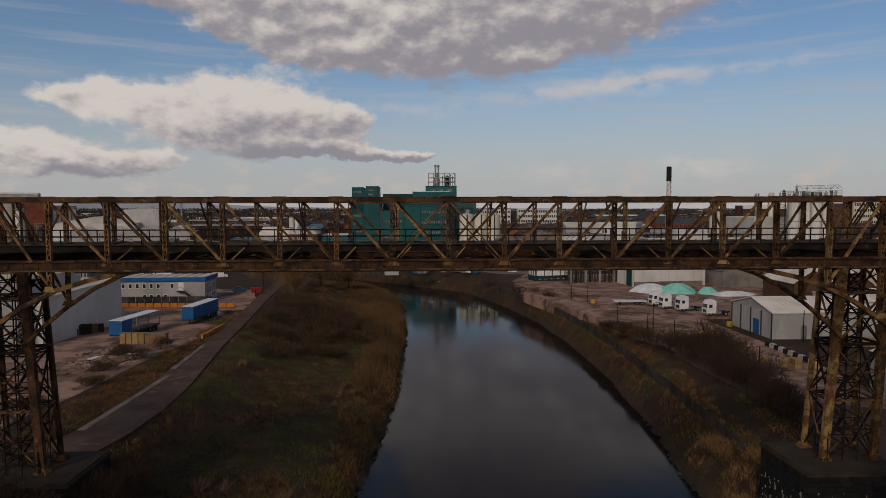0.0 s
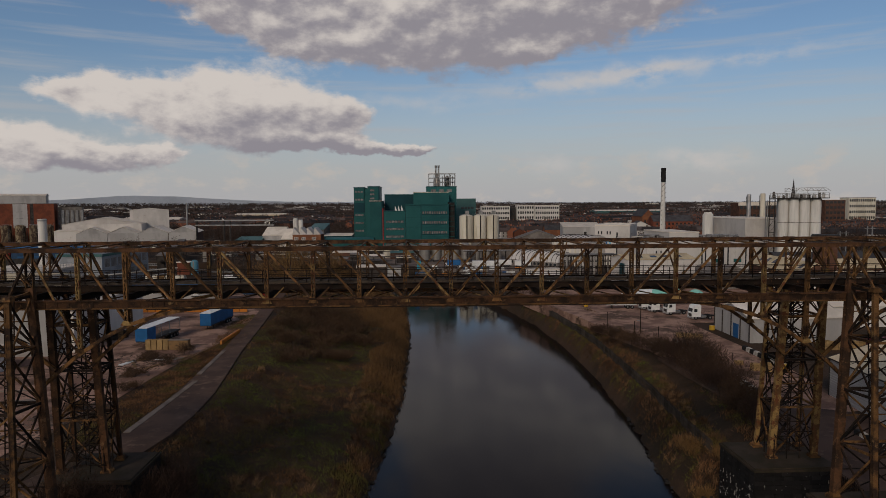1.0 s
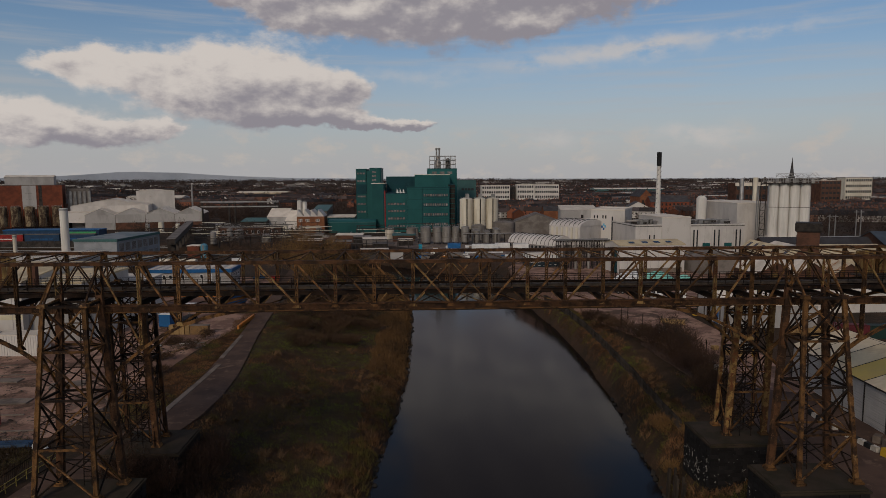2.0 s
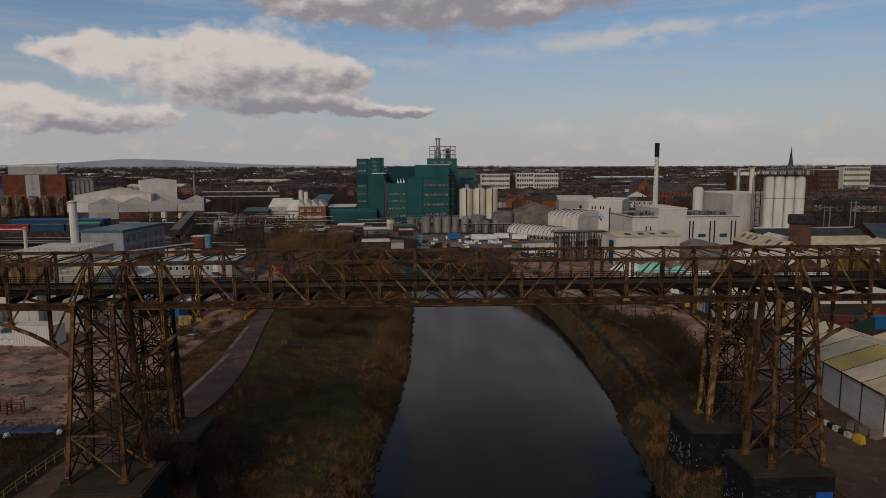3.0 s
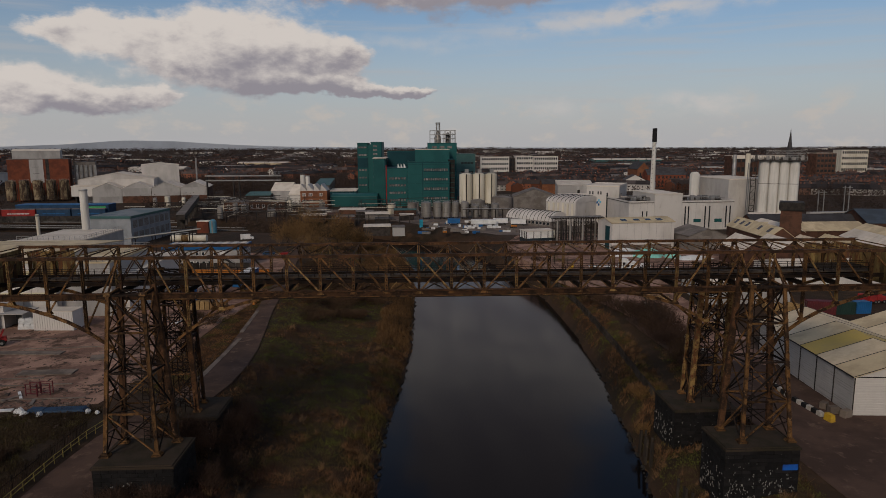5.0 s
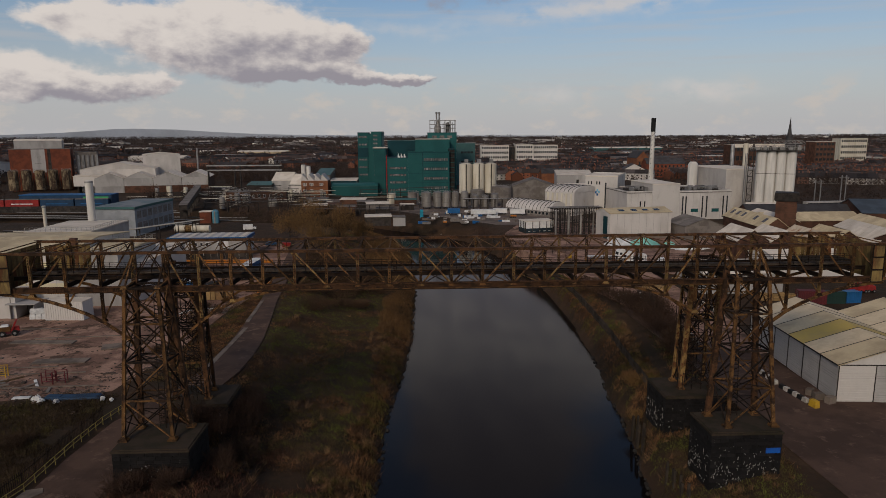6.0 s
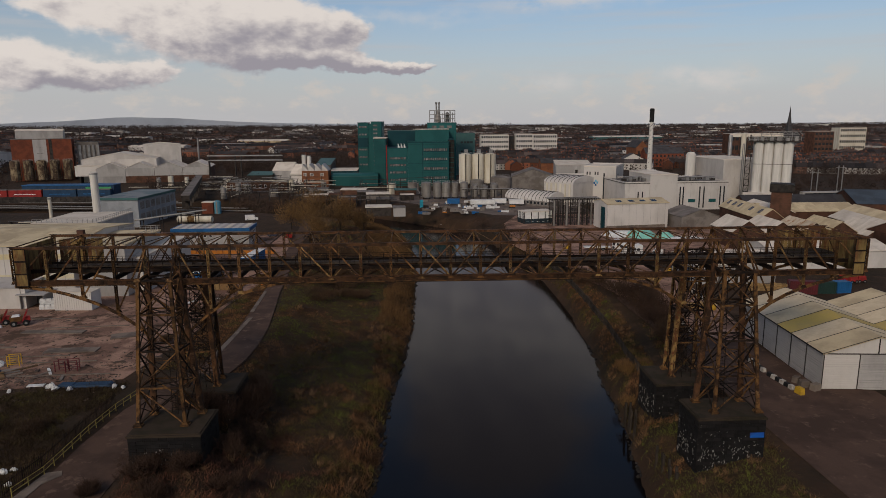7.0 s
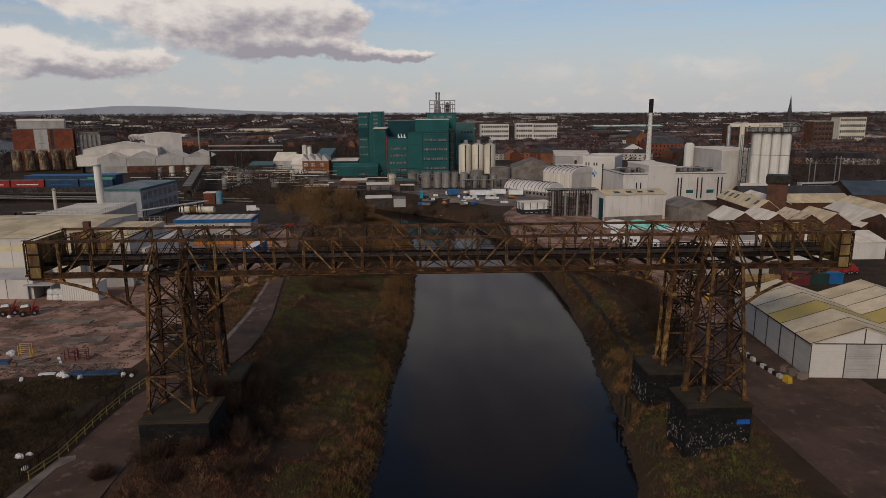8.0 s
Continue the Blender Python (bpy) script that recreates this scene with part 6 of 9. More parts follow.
    for x in (1, 19, 23, 50):
        part("trestle", Shape().span(x - 0.4, x + 0.4, -0.9, 0.9, -0.2, 18.0), PIPE_DARK, th)
    th = thing("conveyor_bridge", "covered inclined conveyor bridge down to the quay", "conveyor", (-112, 232, LAND))
    part("gallery", Shape().beam((0, 0, 5.6), (-24, 96, 7.6), 3.6, 2.4), PIPE_DARK, th)
    part("gallery_roof", Shape().beam((0, 0, 7.0), (-24, 96, 9.0), 3.9, 0.2), DULL_SHEET, th)
    for k in range(7):
        part("trestle", Shape().box((-2 - k * 3.4, 6 + k * 13.5, 2.2), (3.6, 0.7, 4.8)), PIPE_DARK, th)
    # middle brick house and sheds
    b = Building("brick_house", "orange brick works building with pale gabled roofs", "works building", (-76, 340, LAND), (16.6, 14, 10.4), 0, BRICK_ORANGE)
    for i in range(4):
        tri = [(i * 4.15, 10.4), (i * 4.15 + 4.15, 10.4), (i * 4.15 + 0.6, 14.6)]
        part("gable", Shape().profile(tri, 0, 14, "y"), WHITE_SHEET, b.th)
    for z in (8.0, 4.0):
        for u in (2.2, 6.4, 12.6):
            b.window("S", u, z, 2.2, 1.8, WHITE, GLASS_PALE, 1)
    b = Building("works_hall", "white and grey works hall with broad pale roof", "industrial building", (-101, 372, LAND), (13, 24, 8.5), -4, GREY_SHEET)
    b.gable(PALE_ROOF, 5.0, "x")
    b = Building("works_hall", "white sheeted works hall with a steep pale roof", "industrial building", (-88, 366, LAND), (15, 22, 6.5), -10, WHITE_SHEET)
    b.gable(PALE_ROOF, 6.0, "x")
    b = Building("works_hall", "low grey lean-to under a teal canopy", "industrial building", (-116, 364, LAND), (16, 14, 6.0), 0, PIPE_DARK)
    b.mono(TEAL_PALE, 1.6)
    b = Building("works_hall", "teal and grey works hall", "industrial building", (-72, 372, LAND), (10, 30, 12), 0, DULL_SHEET)
    b.mono(TEAL_PALE, 3)
    for x, h in ((-75.6, 19.5), (-72.4, 18.6)):
        th = silo("vent_silo", "pair of pale upright silos beside the brick house", (x, 348, LAND), 1.4, h, SILO_WHITE, 0, "vent silos", 0.5)
    b = Building("quay_shed", "low dark brick quay shed", "shed", (-118, 322, LAND), (36, 9, 5), 0, BRICK_BROWN)
    b.flat_roof(GREY_ROOF)
    for u in ranks(10, 1, 35):
        b.window("S", u, 2.8, 1.4, 2.0, WHITE, GLASS_DARK)


left_works()


# ---------------------------------------------------------------- vegetation
def soup(name, tris, material, label, category):
    """Thousands of loose leaves or blades as one object."""
    v = np.asarray(tris, float).reshape(-1, 3)
    me = bpy.data.meshes.new(name)
    me.from_pydata(v.tolist(), [], np.arange(len(v)).reshape(-1, 3).tolist())
    me.materials.append(material)
    return tagged(new(name, me), label, category, kind="stuff")


nr = np.random.default_rng(5)


def blades(xy, hmin, hmax, spread, n=5, lean=0.45, width=0.05):
    """Tapering grass blades round each point."""
    xy = np.repeat(np.asarray(xy), n, axis=0)
    m = len(xy)
    base = xy + nr.normal(0, spread, (m, 2))
    z = height(base[:, 0], base[:, 1]) - 0.05
    h = nr.uniform(hmin, hmax, m)
    a = nr.uniform(0, 2 * np.pi, m)
    tip = np.stack([base[:, 0] + nr.normal(0, 1, m) * lean * h, base[:, 1] + nr.normal(0, 1, m) * lean * h, z + h], 1)
    dx, dy = np.cos(a) * width * (0.6 + h), np.sin(a) * width * (0.6 + h)
    p0 = np.stack([base[:, 0] - dx, base[:, 1] - dy, z], 1)
    p1 = np.stack([base[:, 0] + dx, base[:, 1] + dy, z], 1)
    return np.stack([p0, p1, tip], 1)


def scatter(n, x0, x1, y0, y1):
    return np.stack([nr.uniform(x0, x1, n), nr.uniform(y0, y1, n)], 1)


def patchy(p, s, seed):
    """A slow random field between about -1 and 1."""
    x, y = p[:, 0] * s + seed, p[:, 1] * s - seed
    return np.sin(x + 1.7 * np.sin(y * 0.8)) * np.cos(y * 1.1 + 0.9 * np.sin(x * 0.6 + seed)) + 0.4 * np.sin(2.3 * x - 1.9 * y)


def bank_points():
    p = scatter(60000, -39, 2, -34, 215)
    wet = within(p[:, 0], p[:, 1], RIVER)
    dl = away(p[:, 0], p[:, 1], LEFT)
    lane = p[:, 0] < np.interp(p[:, 1], [-60, 17, 22, 30, 47, 61, 75, 90, 110, 140, 200], [-38.0, -36.2, -34.4, -33.2, -33.2, -34.8, -36.5, -37.8, -39.6, -42.6, -47])
    ok = ~wet & (dl < 34) & ~lane & ~((p[:, 0] < -29) & (p[:, 1] > -8.2) & (p[:, 1] < -0.4)) & ~((p[:, 0] < -29) & (p[:, 1] > 9.5) & (p[:, 1] < 17.2))
    keep = nr.uniform(0, 1, len(p)) < np.interp(p[:, 1], [-34, 60, 215], [1.0, 0.75, 0.35])
    return p[ok & keep], dl[ok & keep]


lp, ld = bank_points()
edge = ld < 4.5 + 1.5 * patchy(lp, 0.21, 2.0)
tip = (lp[:, 1] > 62) & (ld < 6 + 3 * patchy(lp, 0.15, 4.0)) | ((lp[:, 1] > 118) & (lp[:, 1] < 200) & (ld < 16))
green = (patchy(lp, 0.13, 7.0) > 0.0) & ~edge & ~tip & (lp[:, 1] < 110)
soup("reeds", blades(lp[tip], 0.5, 1.5, 0.4, 8, 0.35, 0.03), REED, "tall orange-brown dry reeds along the river edge", "reeds")
soup("bank_grass", np.concatenate([blades(lp[edge & ~tip], 0.3, 0.95, 0.35, 7, 0.5, 0.045), blades(lp[~edge & ~green & ~tip & ~((lp[:, 1] < 2) & (lp[:, 0] < -18))], 0.12, 0.5, 0.45, 7, 0.7, 0.045)]), STRAW, "matted brown dead grass on the river bank", "grass")
fern = (lp[:, 1] < 4 + 6 * patchy(lp, 0.17, 6.0)) & ~edge & ~tip & (lp[:, 0] < -16 + 4 * patchy(lp, 0.3, 3.0)) & (patchy(lp, 0.21, 1.0) > -0.6)
green &= ~fern
soup("bracken", blades(lp[fern], 0.15, 0.6, 0.45, 8, 0.7, 0.045), BRACKEN, "red-brown dead bracken round the pier", "bracken")
soup("green_grass", blades(lp[green], 0.12, 0.4, 0.45, 7, 0.6, 0.045), GRASS, "patches of rough green grass on the bank", "grass")

rp = scatter(26000, 20, 48, -34, 150)
rd = away(rp[:, 0], rp[:, 1], RIGHT)
ok = ~within(rp[:, 0], rp[:, 1], RIVER) & (rd < 15) & (rd > 0.6) & (rp[:, 0] < 44) & ~((rp[:, 0] > 29) & (rp[:, 0] < 37.6) & (((rp[:, 1] > -7.4) & (rp[:, 1] < -0.2)) | ((rp[:, 1] > 9.4) & (rp[:, 1] < 17.2))))
ok &= ~((rp[:, 0] > 41.2) & (rp[:, 1] < 70)) & ~((rd > 7.2) & (rd < 9.4) & (rp[:, 1] > 22))
rp, rd = rp[ok], rd[ok]
gr = (patchy(rp, 0.13, 3.0) > 0.4) | ((rp[:, 1] < -6) & (patchy(rp, 0.2, 8.0) > -0.5))
warm = (np.abs(rp[:, 1] - 24) < 16) & (rd < 7)
soup("bank_grass", np.concatenate([blades(rp[~gr & ~warm], 0.15, 0.6, 0.4, 7, 0.6, 0.045)]), STRAW, "brown dead grass on the steep river bank", "grass")
soup("green_grass", blades(rp[gr], 0.12, 0.4, 0.4, 7, 0.6, 0.045), GRASS, "rough green grass beside the path", "grass")
soup("reeds", blades(rp[warm & ~gr], 0.2, 0.8, 0.4, 7, 0.5, 0.045), STRAW, "ochre dead grass at the pier foot", "reeds")
wp = scatter(16000, -80, -47.5, -36, 26)
okw = (wp[:, 0] < -49.5) & (patchy(wp, 0.16, 9.0) > -0.5) & (wp[:, 1] < 20 + 4 * patchy(wp, 0.2, 1.0))
wg = patchy(wp, 0.12, 5.0) > 0.85
soup("bank_grass", blades(wp[okw & ~wg], 0.12, 0.6, 0.4, 7, 0.7, 0.045), STRAW_DARK, "rank brown grass on waste ground", "grass")
soup("green_grass", blades(wp[okw & wg], 0.2, 0.55, 0.4, 6, 0.5, 0.05), GRASS, "olive green grass on waste ground", "grass")
vp = scatter(9000, -49, -36, 26, 118)
lane_l = np.interp(vp[:, 1], [12, 20, 30, 44, 61, 74, 90, 110], [-46.0, -42.6, -40.0, -39.5, -39.3, -38.7, -39.2, -41.7])
okv = (vp[:, 0] < lane_l - 0.3) & (vp[:, 0] > lane_l - 6.5 + patchy(vp, 0.2, 2.0))
soup("bank_grass", blades(vp[okv], 0.12, 0.5, 0.4, 7, 0.7, 0.045), STRAW, "brown verge grass beside the lane", "grass")


def tussocks(points, name_label):
    """Leaning sheaves of long dead grass, each a dense clump of blades."""
    n = 34
    c = np.repeat(points, n, axis=0)
    m = len(c)
    lean = np.repeat(nr.normal(0, 0.45, (len(points), 2)), n, axis=0)
    big = np.repeat(nr.uniform(0.6, 1.5, len(points)), n)
    base = c + nr.normal(0, 0.16, (m, 2)) * big[:, None]
    z = height(base[:, 0], base[:, 1]) - 0.05
    h = nr.uniform(0.35, 0.95, m) * big
    end = base + (lean + nr.normal(0, 0.45, (m, 2))) * h[:, None]
    a = nr.uniform(0, 2 * np.pi, m)
    dx, dy = np.cos(a) * 0.04, np.sin(a) * 0.04
    soup("tussock_grass", np.stack([np.stack([base[:, 0] - dx, base[:, 1] - dy, z], 1), np.stack([base[:, 0] + dx, base[:, 1] + dy, z], 1), np.stack([end[:, 0], end[:, 1], z + h], 1)], 1), TUSSOCK, name_label, "grass")


sel = nr.uniform(0, 1, len(lp)) < np.where(ld < 7, 0.16, 0.05) * np.interp(lp[:, 1], [-34, 40, 110], [1.0, 0.9, 0.2]) * (patchy(lp, 0.35, 3.3) > -0.25)
tussocks(lp[sel & ~green], "pale leaning tussocks of dead grass on the marsh")
sel = nr.uniform(0, 1, len(rp)) < 0.07 * (patchy(rp, 0.3, 1.1) > -0.2) * (rp[:, 1] < 60)
tussocks(rp[sel], "pale tussocks of dead grass on the steep bank")


def twig_cloud(r, n, rad, h, droop=0.0, length=(0.5, 1.3), thick=0.03, bottom=0.05):
    """Fine twigs filling a rounded uneven crown, as slim triangles."""
    out = []
    lumps = [(r.uniform(-0.55, 0.55), r.uniform(-0.55, 0.55), r.uniform(0.3, 0.8), r.uniform(0.35, 0.6)) for _ in range(9)]
    for _ in range(n):
        lx, ly, lz, lr = r.choice(lumps)
        while True:
            a, b, c = r.uniform(-1, 1), r.uniform(-1, 1), r.uniform(-1, 1)
            if a * a + b * b + c * c < 1:
                break
        p = Vector(((lx + a * lr) * rad, (ly + b * lr) * rad, max(bottom, lz + c * lr * 0.75) * h))
        d = Vector((a + r.uniform(-0.5, 0.5), b + r.uniform(-0.5, 0.5), 0.9 - droop + r.uniform(-0.4, 0.5))).normalized()
        q = p + d * r.uniform(*length)
        s = d.orthogonal().normalized() * thick
        s.rotate(Euler((r.uniform(0, 3), r.uniform(0, 3), 0)))
        out += [p - s, p + s, q]
    return out


def limbs(s, r, start, d, length, radius, depth):
    end = start + d * length
    s.tube(start, end, radius, radius * 0.6, 6 if depth > 1 else 4, False)
    if depth == 0:
        return
    for _ in range(r.choice((2, 3, 3))):
        nd = (d + Vector((r.uniform(-1, 1), r.uniform(-1, 1), r.uniform(-0.15, 0.7))) * 0.75).normalized()
        limbs(s, r, start.lerp(end, r.uniform(0.7, 1.0)), nd, length * r.uniform(0.6, 0.82), radius * 0.58, depth - 1)


def tree(name, label, at, h, rad, twigs, material, seed, trunk_h=0.3, droop=0.0, length=(0.5, 1.3), thick=0.03, depth=4, bark=None):
    r = random.Random(seed)
    th = thing(name, label, name.replace("_", " "), at)
    s = Shape()
    limbs(s, r, Vector((0, 0, -0.3)), Vector((0.04, 0.02, 1)).normalized(), h * trunk_h + 0.3, 0.035 * h * 0.6 + 0.04, depth)
    part("trunk", s, bark or BARK, th)
    me = bpy.data.meshes.new("crown")
    v = [tuple(p) for p in twig_cloud(r, twigs, rad, h, droop, length, thick)]
    me.from_pydata(v, [], [(i, i + 1, i + 2) for i in range(0, len(v), 3)])
    me.materials.append(material)
    part("crown", me, material, th)
    return th


def on_ground(x, y):
    return (x, y, float(height(np.array([x]), np.array([y]))[0]))


# willows at the bend of the river
for i, (x, y, h, rad, n) in enumerate(((-42, 160, 14.5, 8.5, 5200), (-33, 168, 12.0, 7.0, 4200), (-52, 172, 11.0, 6.5, 3200), (-25, 178, 8.0, 5.0, 2400), (-37, 146, 8.5, 5.5, 2600))):
    tree("willow_tree", "bare olive-brown willow on the river bank", on_ground(x, y), h, rad, n, WILLOW, 20 + i, 0.22, 0.1, (0.7, 1.9), 0.045)
# dark scrub on the left bank marsh
for i, (x, y, h, rad) in enumerate(((-24, 88, 3.4, 5.0), (-27, 74, 2.6, 4.0), (-29, 96, 4.2, 5.5), (-21, 98, 3.2, 4.8), (-27, 108, 4.4, 5.5), (-18, 108, 3.0, 4.5), (-32, 112, 4.6, 5.0), (-24, 120, 3.8, 5.0), (-31, 84, 3.0, 4.0), (-33, 126, 4.0, 4.5), (-20, 80, 2.2, 3.6), (-25, 96, 3.4, 4.6), (-22, 112, 3.4, 4.6), (-28, 118, 4.0, 4.8), (-16, 96, 2.4, 3.8), (-24, 104, 3.6, 4.8))):
    tree("bramble_scrub", "dense dark leafless scrub on the marsh", on_ground(x, y), h * 0.8, rad * 1.3, 3200, SCRUB, 40 + i, 0.12, 0.0, (0.4, 1.1), 0.035, 3)
# scrub on the right bank beside the service road
spots = [(41, 78, 3.0, 3.0), (42.5, 70, 3.6, 3.4), (43.5, 62, 4.2, 3.4), (44.5, 54, 5.0, 3.6), (43.2, 48, 4.4, 3.2), (42.2, 42, 3.8, 3.0), (41.5, 35, 3.2, 2.8), (40.5, 29, 2.8, 2.6), (45.5, 60, 4.6, 3.2), (40.2, 86, 2.6, 2.8), (39.5, 94, 2.2, 2.6), (46, 46, 3.4, 2.6), (42.8, 66, 3.6, 3.2), (43.8, 58, 4.6, 3.4), (45.0, 50, 4.4, 3.2), (43.0, 36, 3.0, 2.6)]
for i, (x, y, h, rad) in enumerate(spots):
    tree("bare_shrub", "dark leafless shrub between path and road", on_ground(x, y), h * 1.1, rad * 1.25, 2800, TWIG if i % 3 else SCRUB, 70 + i, 0.2, 0.0, (0.35, 1.0), 0.03, 4)
tree("bare_tree", "slender bare young tree behind the river path", on_ground(44.4, 57), 8.2, 3.2, 1500, TWIG, 95, 0.32, 0.0, (0.5, 1.2), 0.025, 5)
tree("bare_tree", "slender bare young tree behind the river path", on_ground(43.6, 50), 7.4, 2.8, 1300, TWIG, 96, 0.32, 0.0, (0.5, 1.2), 0.025, 5)
for i, (x, y, h, rad, m_) in enumerate(((31.5, 27, 1.9, 2.2, WILLOW), (33, 22, 1.6, 2.0, WILLOW), (29, 17, 1.3, 1.6, WILLOW), (-30.5, -9.6, 1.8, 2.0, TWIG), (-35.5, -10.5, 1.5, 2.2, TWIG), (-27.2, -4, 2.2, 2.2, TWIG), (-26.5, 3, 3.4, 2.6, TWIG), (-28.5, 8, 4.6, 2.8, TWIG), (-28.0, 15, 4.8, 2.8, TWIG), (-32, 7.4, 4.2, 2.6, TWIG), (-29.3, 11.5, 4.9, 2.4, TWIG), (-36, 7.0, 3.6, 2.2, TWIG), (-30.2, 6.2, 5.2, 2.6, TWIG), (-33.4, 6.4, 5.0, 2.6, TWIG), (-27.6, 11.0, 5.0, 2.6, TWIG), (-35.0, 5.0, 4.0, 2.2, TWIG), (-28.4, 17.4, 4.4, 2.6, TWIG), (-34, -9.4, 1.6, 2.4, TWIG), (-40.2, -12, 1.2, 1.6, TWIG), (-26, -10, 1.3, 2.0, TWIG), (-33, -13, 1.2, 2.4, TWIG))):
    tree("bramble_scrub", "low tangled scrub at the pier foot", on_ground(x, y), h, rad, 1900 if m_ is TWIG else 900, m_, 110 + i, 0.15, 0.0, (0.3, 0.9), 0.03, 3)
for i, (x, y, h, rad) in enumerate(((-48.5, 66, 2.4, 2.8), (-50, 58, 2.0, 2.4), (-47.5, 74, 2.6, 2.4), (-52.5, 70, 1.8, 2.2), (-47.8, 50, 1.6, 2.0), (-58, -4, 2.6, 3.0), (-62, 4, 2.2, 3.0), (-55, 4, 1.8, 2.4), (-56, -14, 2.4, 3.0), (-68, -6, 2.6, 3.4), (-50.5, 40, 1.5, 1.8))):
    tree("bramble_scrub", "olive-brown scrub on waste ground", on_ground(x, y), h * 0.8, rad, 2000, SCRUB, 140 + i, 0.15, 0.0, (0.2, 0.6), 0.025, 3)
for i, (x, y, h, rad) in enumerate(((8, 178, 5.0, 4.0), (24, 160, 3.6, 3.4), (17, 186, 5.0, 4.0), (30, 140, 3.0, 3.0), (26, 152, 4.0, 3.4), (-4, 206, 3.0, 3.4))):
    tree("bare_shrub", "bare brown shrub on the far river bank", on_ground(x + 6, y), h, rad, 1200, TWIG, 160 + i, 0.2, 0.0, (0.4, 1.1), 0.035, 3)

# stones along the water's edge
stones = Shape()
for k in range(420):
    line = LEFT if k % 3 else RIGHT
    seg = rng.choice(list(zip(line, line[1:]))[2:11])
    f = rng.random()
    x, y = seg[0][0] + (seg[1][0] - seg[0][0]) * f + rng.uniform(-0.5, 0.5), seg[0][1] + (seg[1][1] - seg[0][1]) * f
    r_ = rng.uniform(0.12, 0.4)
    stones.lathe((x, y, 0.02), [(r_ * 0.8, -0.3), (r_, 0.0), (r_ * 0.7, r_ * 0.6), (r_ * 0.2, r_ * 0.8)], 6)
single("bank_stones", stones, island(surf("wet_dark_stone", (0.028, 0.024, 0.021), (0.018, 0.016, 0.014), 0.7), 0.4), "dark wet stones along the water's edge", "stones", kind="stuff")


# ---------------------------------------------------------------- the town beyond
def house_rows():
    walls, pale, roofs, slates = Shape(), Shape(), Shape(), Shape()
    r = random.Random(31)
    made = 0
    while made < 9000:
        y = 430 + (r.random() ** 2.1) * 2300
        x = r.uniform(-0.78, 0.78) * (y + 60)
        if y < 700 and -330 < x < 60:
            continue
        if y < 470 and x < 240:
            continue
        if x < -0.05 * y and r.random() < 0.6:
            continue
        ang = r.choice((0, 90, 18, -22, 40, 65)) + r.uniform(-4, 4)
        ca, sa_ = math.cos(radians(ang)), math.sin(radians(ang))
        n = r.randint(4, 12)
        w, d, h = r.uniform(5.5, 8.5), r.uniform(7.5, 9.5), r.uniform(4.8, 6.6)
        rise = r.uniform(2.4, 3.6)
        z = float(height(np.array([x]), np.array([y]))[0]) - 0.3
        shell = pale if r.random() < 0.22 else walls
        cover = roofs if r.random() < 0.55 else slates
        for i in range(n):
            cx, cy = x + ca * i * w, y + sa_ * i * w

            def P(a, b, c, cx=cx, cy=cy):
                return (cx + a * ca - b * sa_, cy + a * sa_ + b * ca, z + c)

            shell.add([P(0, 0, 0), P(w, 0, 0), P(w, d, 0), P(0, d, 0), P(0, 0, h), P(w, 0, h), P(w, d, h), P(0, d, h), P(0, d / 2, h + rise), P(w, d / 2, h + rise)],
                      [(0, 1, 5, 4), (1, 2, 6, 9, 5), (2, 3, 7, 6), (3, 0, 4, 8, 7)])
            cover.add([P(-0.1, -0.4, h - 0.2), P(w + 0.1, -0.4, h - 0.2), P(w + 0.1, d / 2, h + rise + 0.1), P(-0.1, d / 2, h + rise + 0.1), P(w + 0.1, d + 0.4, h - 0.2), P(-0.1, d + 0.4, h - 0.2)], [(0, 1, 2, 3), (3, 2, 4, 5)])
            if r.random() < 0.6:
                walls.box(P(w / 2, d / 2, h + rise + 0.5), (0.9, 0.6, 1.6), ang)
            if y < 900:
                # window openings as dark recess panels on the street front
                for u in (0.27, 0.73):
                    for v in (1.6, 4.1):
                        q = [P(w * u - 0.55, -0.05, v - 0.6), P(w * u + 0.55, -0.05, v - 0.6), P(w * u + 0.55, -0.05, v + 0.6), P(w * u - 0.55, -0.05, v + 0.6)]
                        slates.add(q, [(0, 1, 2, 3)])
            made += 1
    single("houses", walls, HOUSE_WALL, "rows of red and brown brick terraced houses", "houses", kind="stuff")
    single("houses", pale, TOWN_WHITE, "rows of pale rendered terraced houses", "houses", kind="stuff")
    single("house_roofs", roofs, HOUSE_ROOF, "brown tiled roofs of terraced houses", "roofs", kind="stuff")
    single("house_roofs", slates, HOUSE_SLATE, "dark slate roofs and windows of terraced houses", "roofs", kind="stuff")


house_rows()


def far_sheds():
    s, rf = Shape(), Shape()
    r = random.Random(8)
    for k in range(480):
        y = 560 + (r.random() ** 1.3) * 3300
        x = r.uniform(-0.78, 0.78) * y
        if y < 760 and -340 < x < 200:
            continue
        if y < 1250 and x < 60 and k % 6:
            continue
        w, d, h = r.uniform(10, 44) * (1 + y / 3000), r.uniform(14, 40), r.uniform(4, 10)
        z = float(height(np.array([x]), np.array([y]))[0])
        a = r.uniform(-25, 25)
        (s if r.random() < 0.5 else rf).box((x, y, z + h / 2 - 0.5), (w, d, h + 1), a)
    single("far_sheds", s, TOWN_WHITE, "scattered pale industrial sheds across the plain", "sheds", kind="stuff")
    single("far_blocks", rf, island(surf("town_grey_blocks", (0.16, 0.145, 0.14), (0.11, 0.10, 0.10), 0.85, 0, 0.01, 0.5, 0, 0.1), 0.6), "scattered grey and brown blocks across the town", "blocks", kind="stuff")


far_sheds()


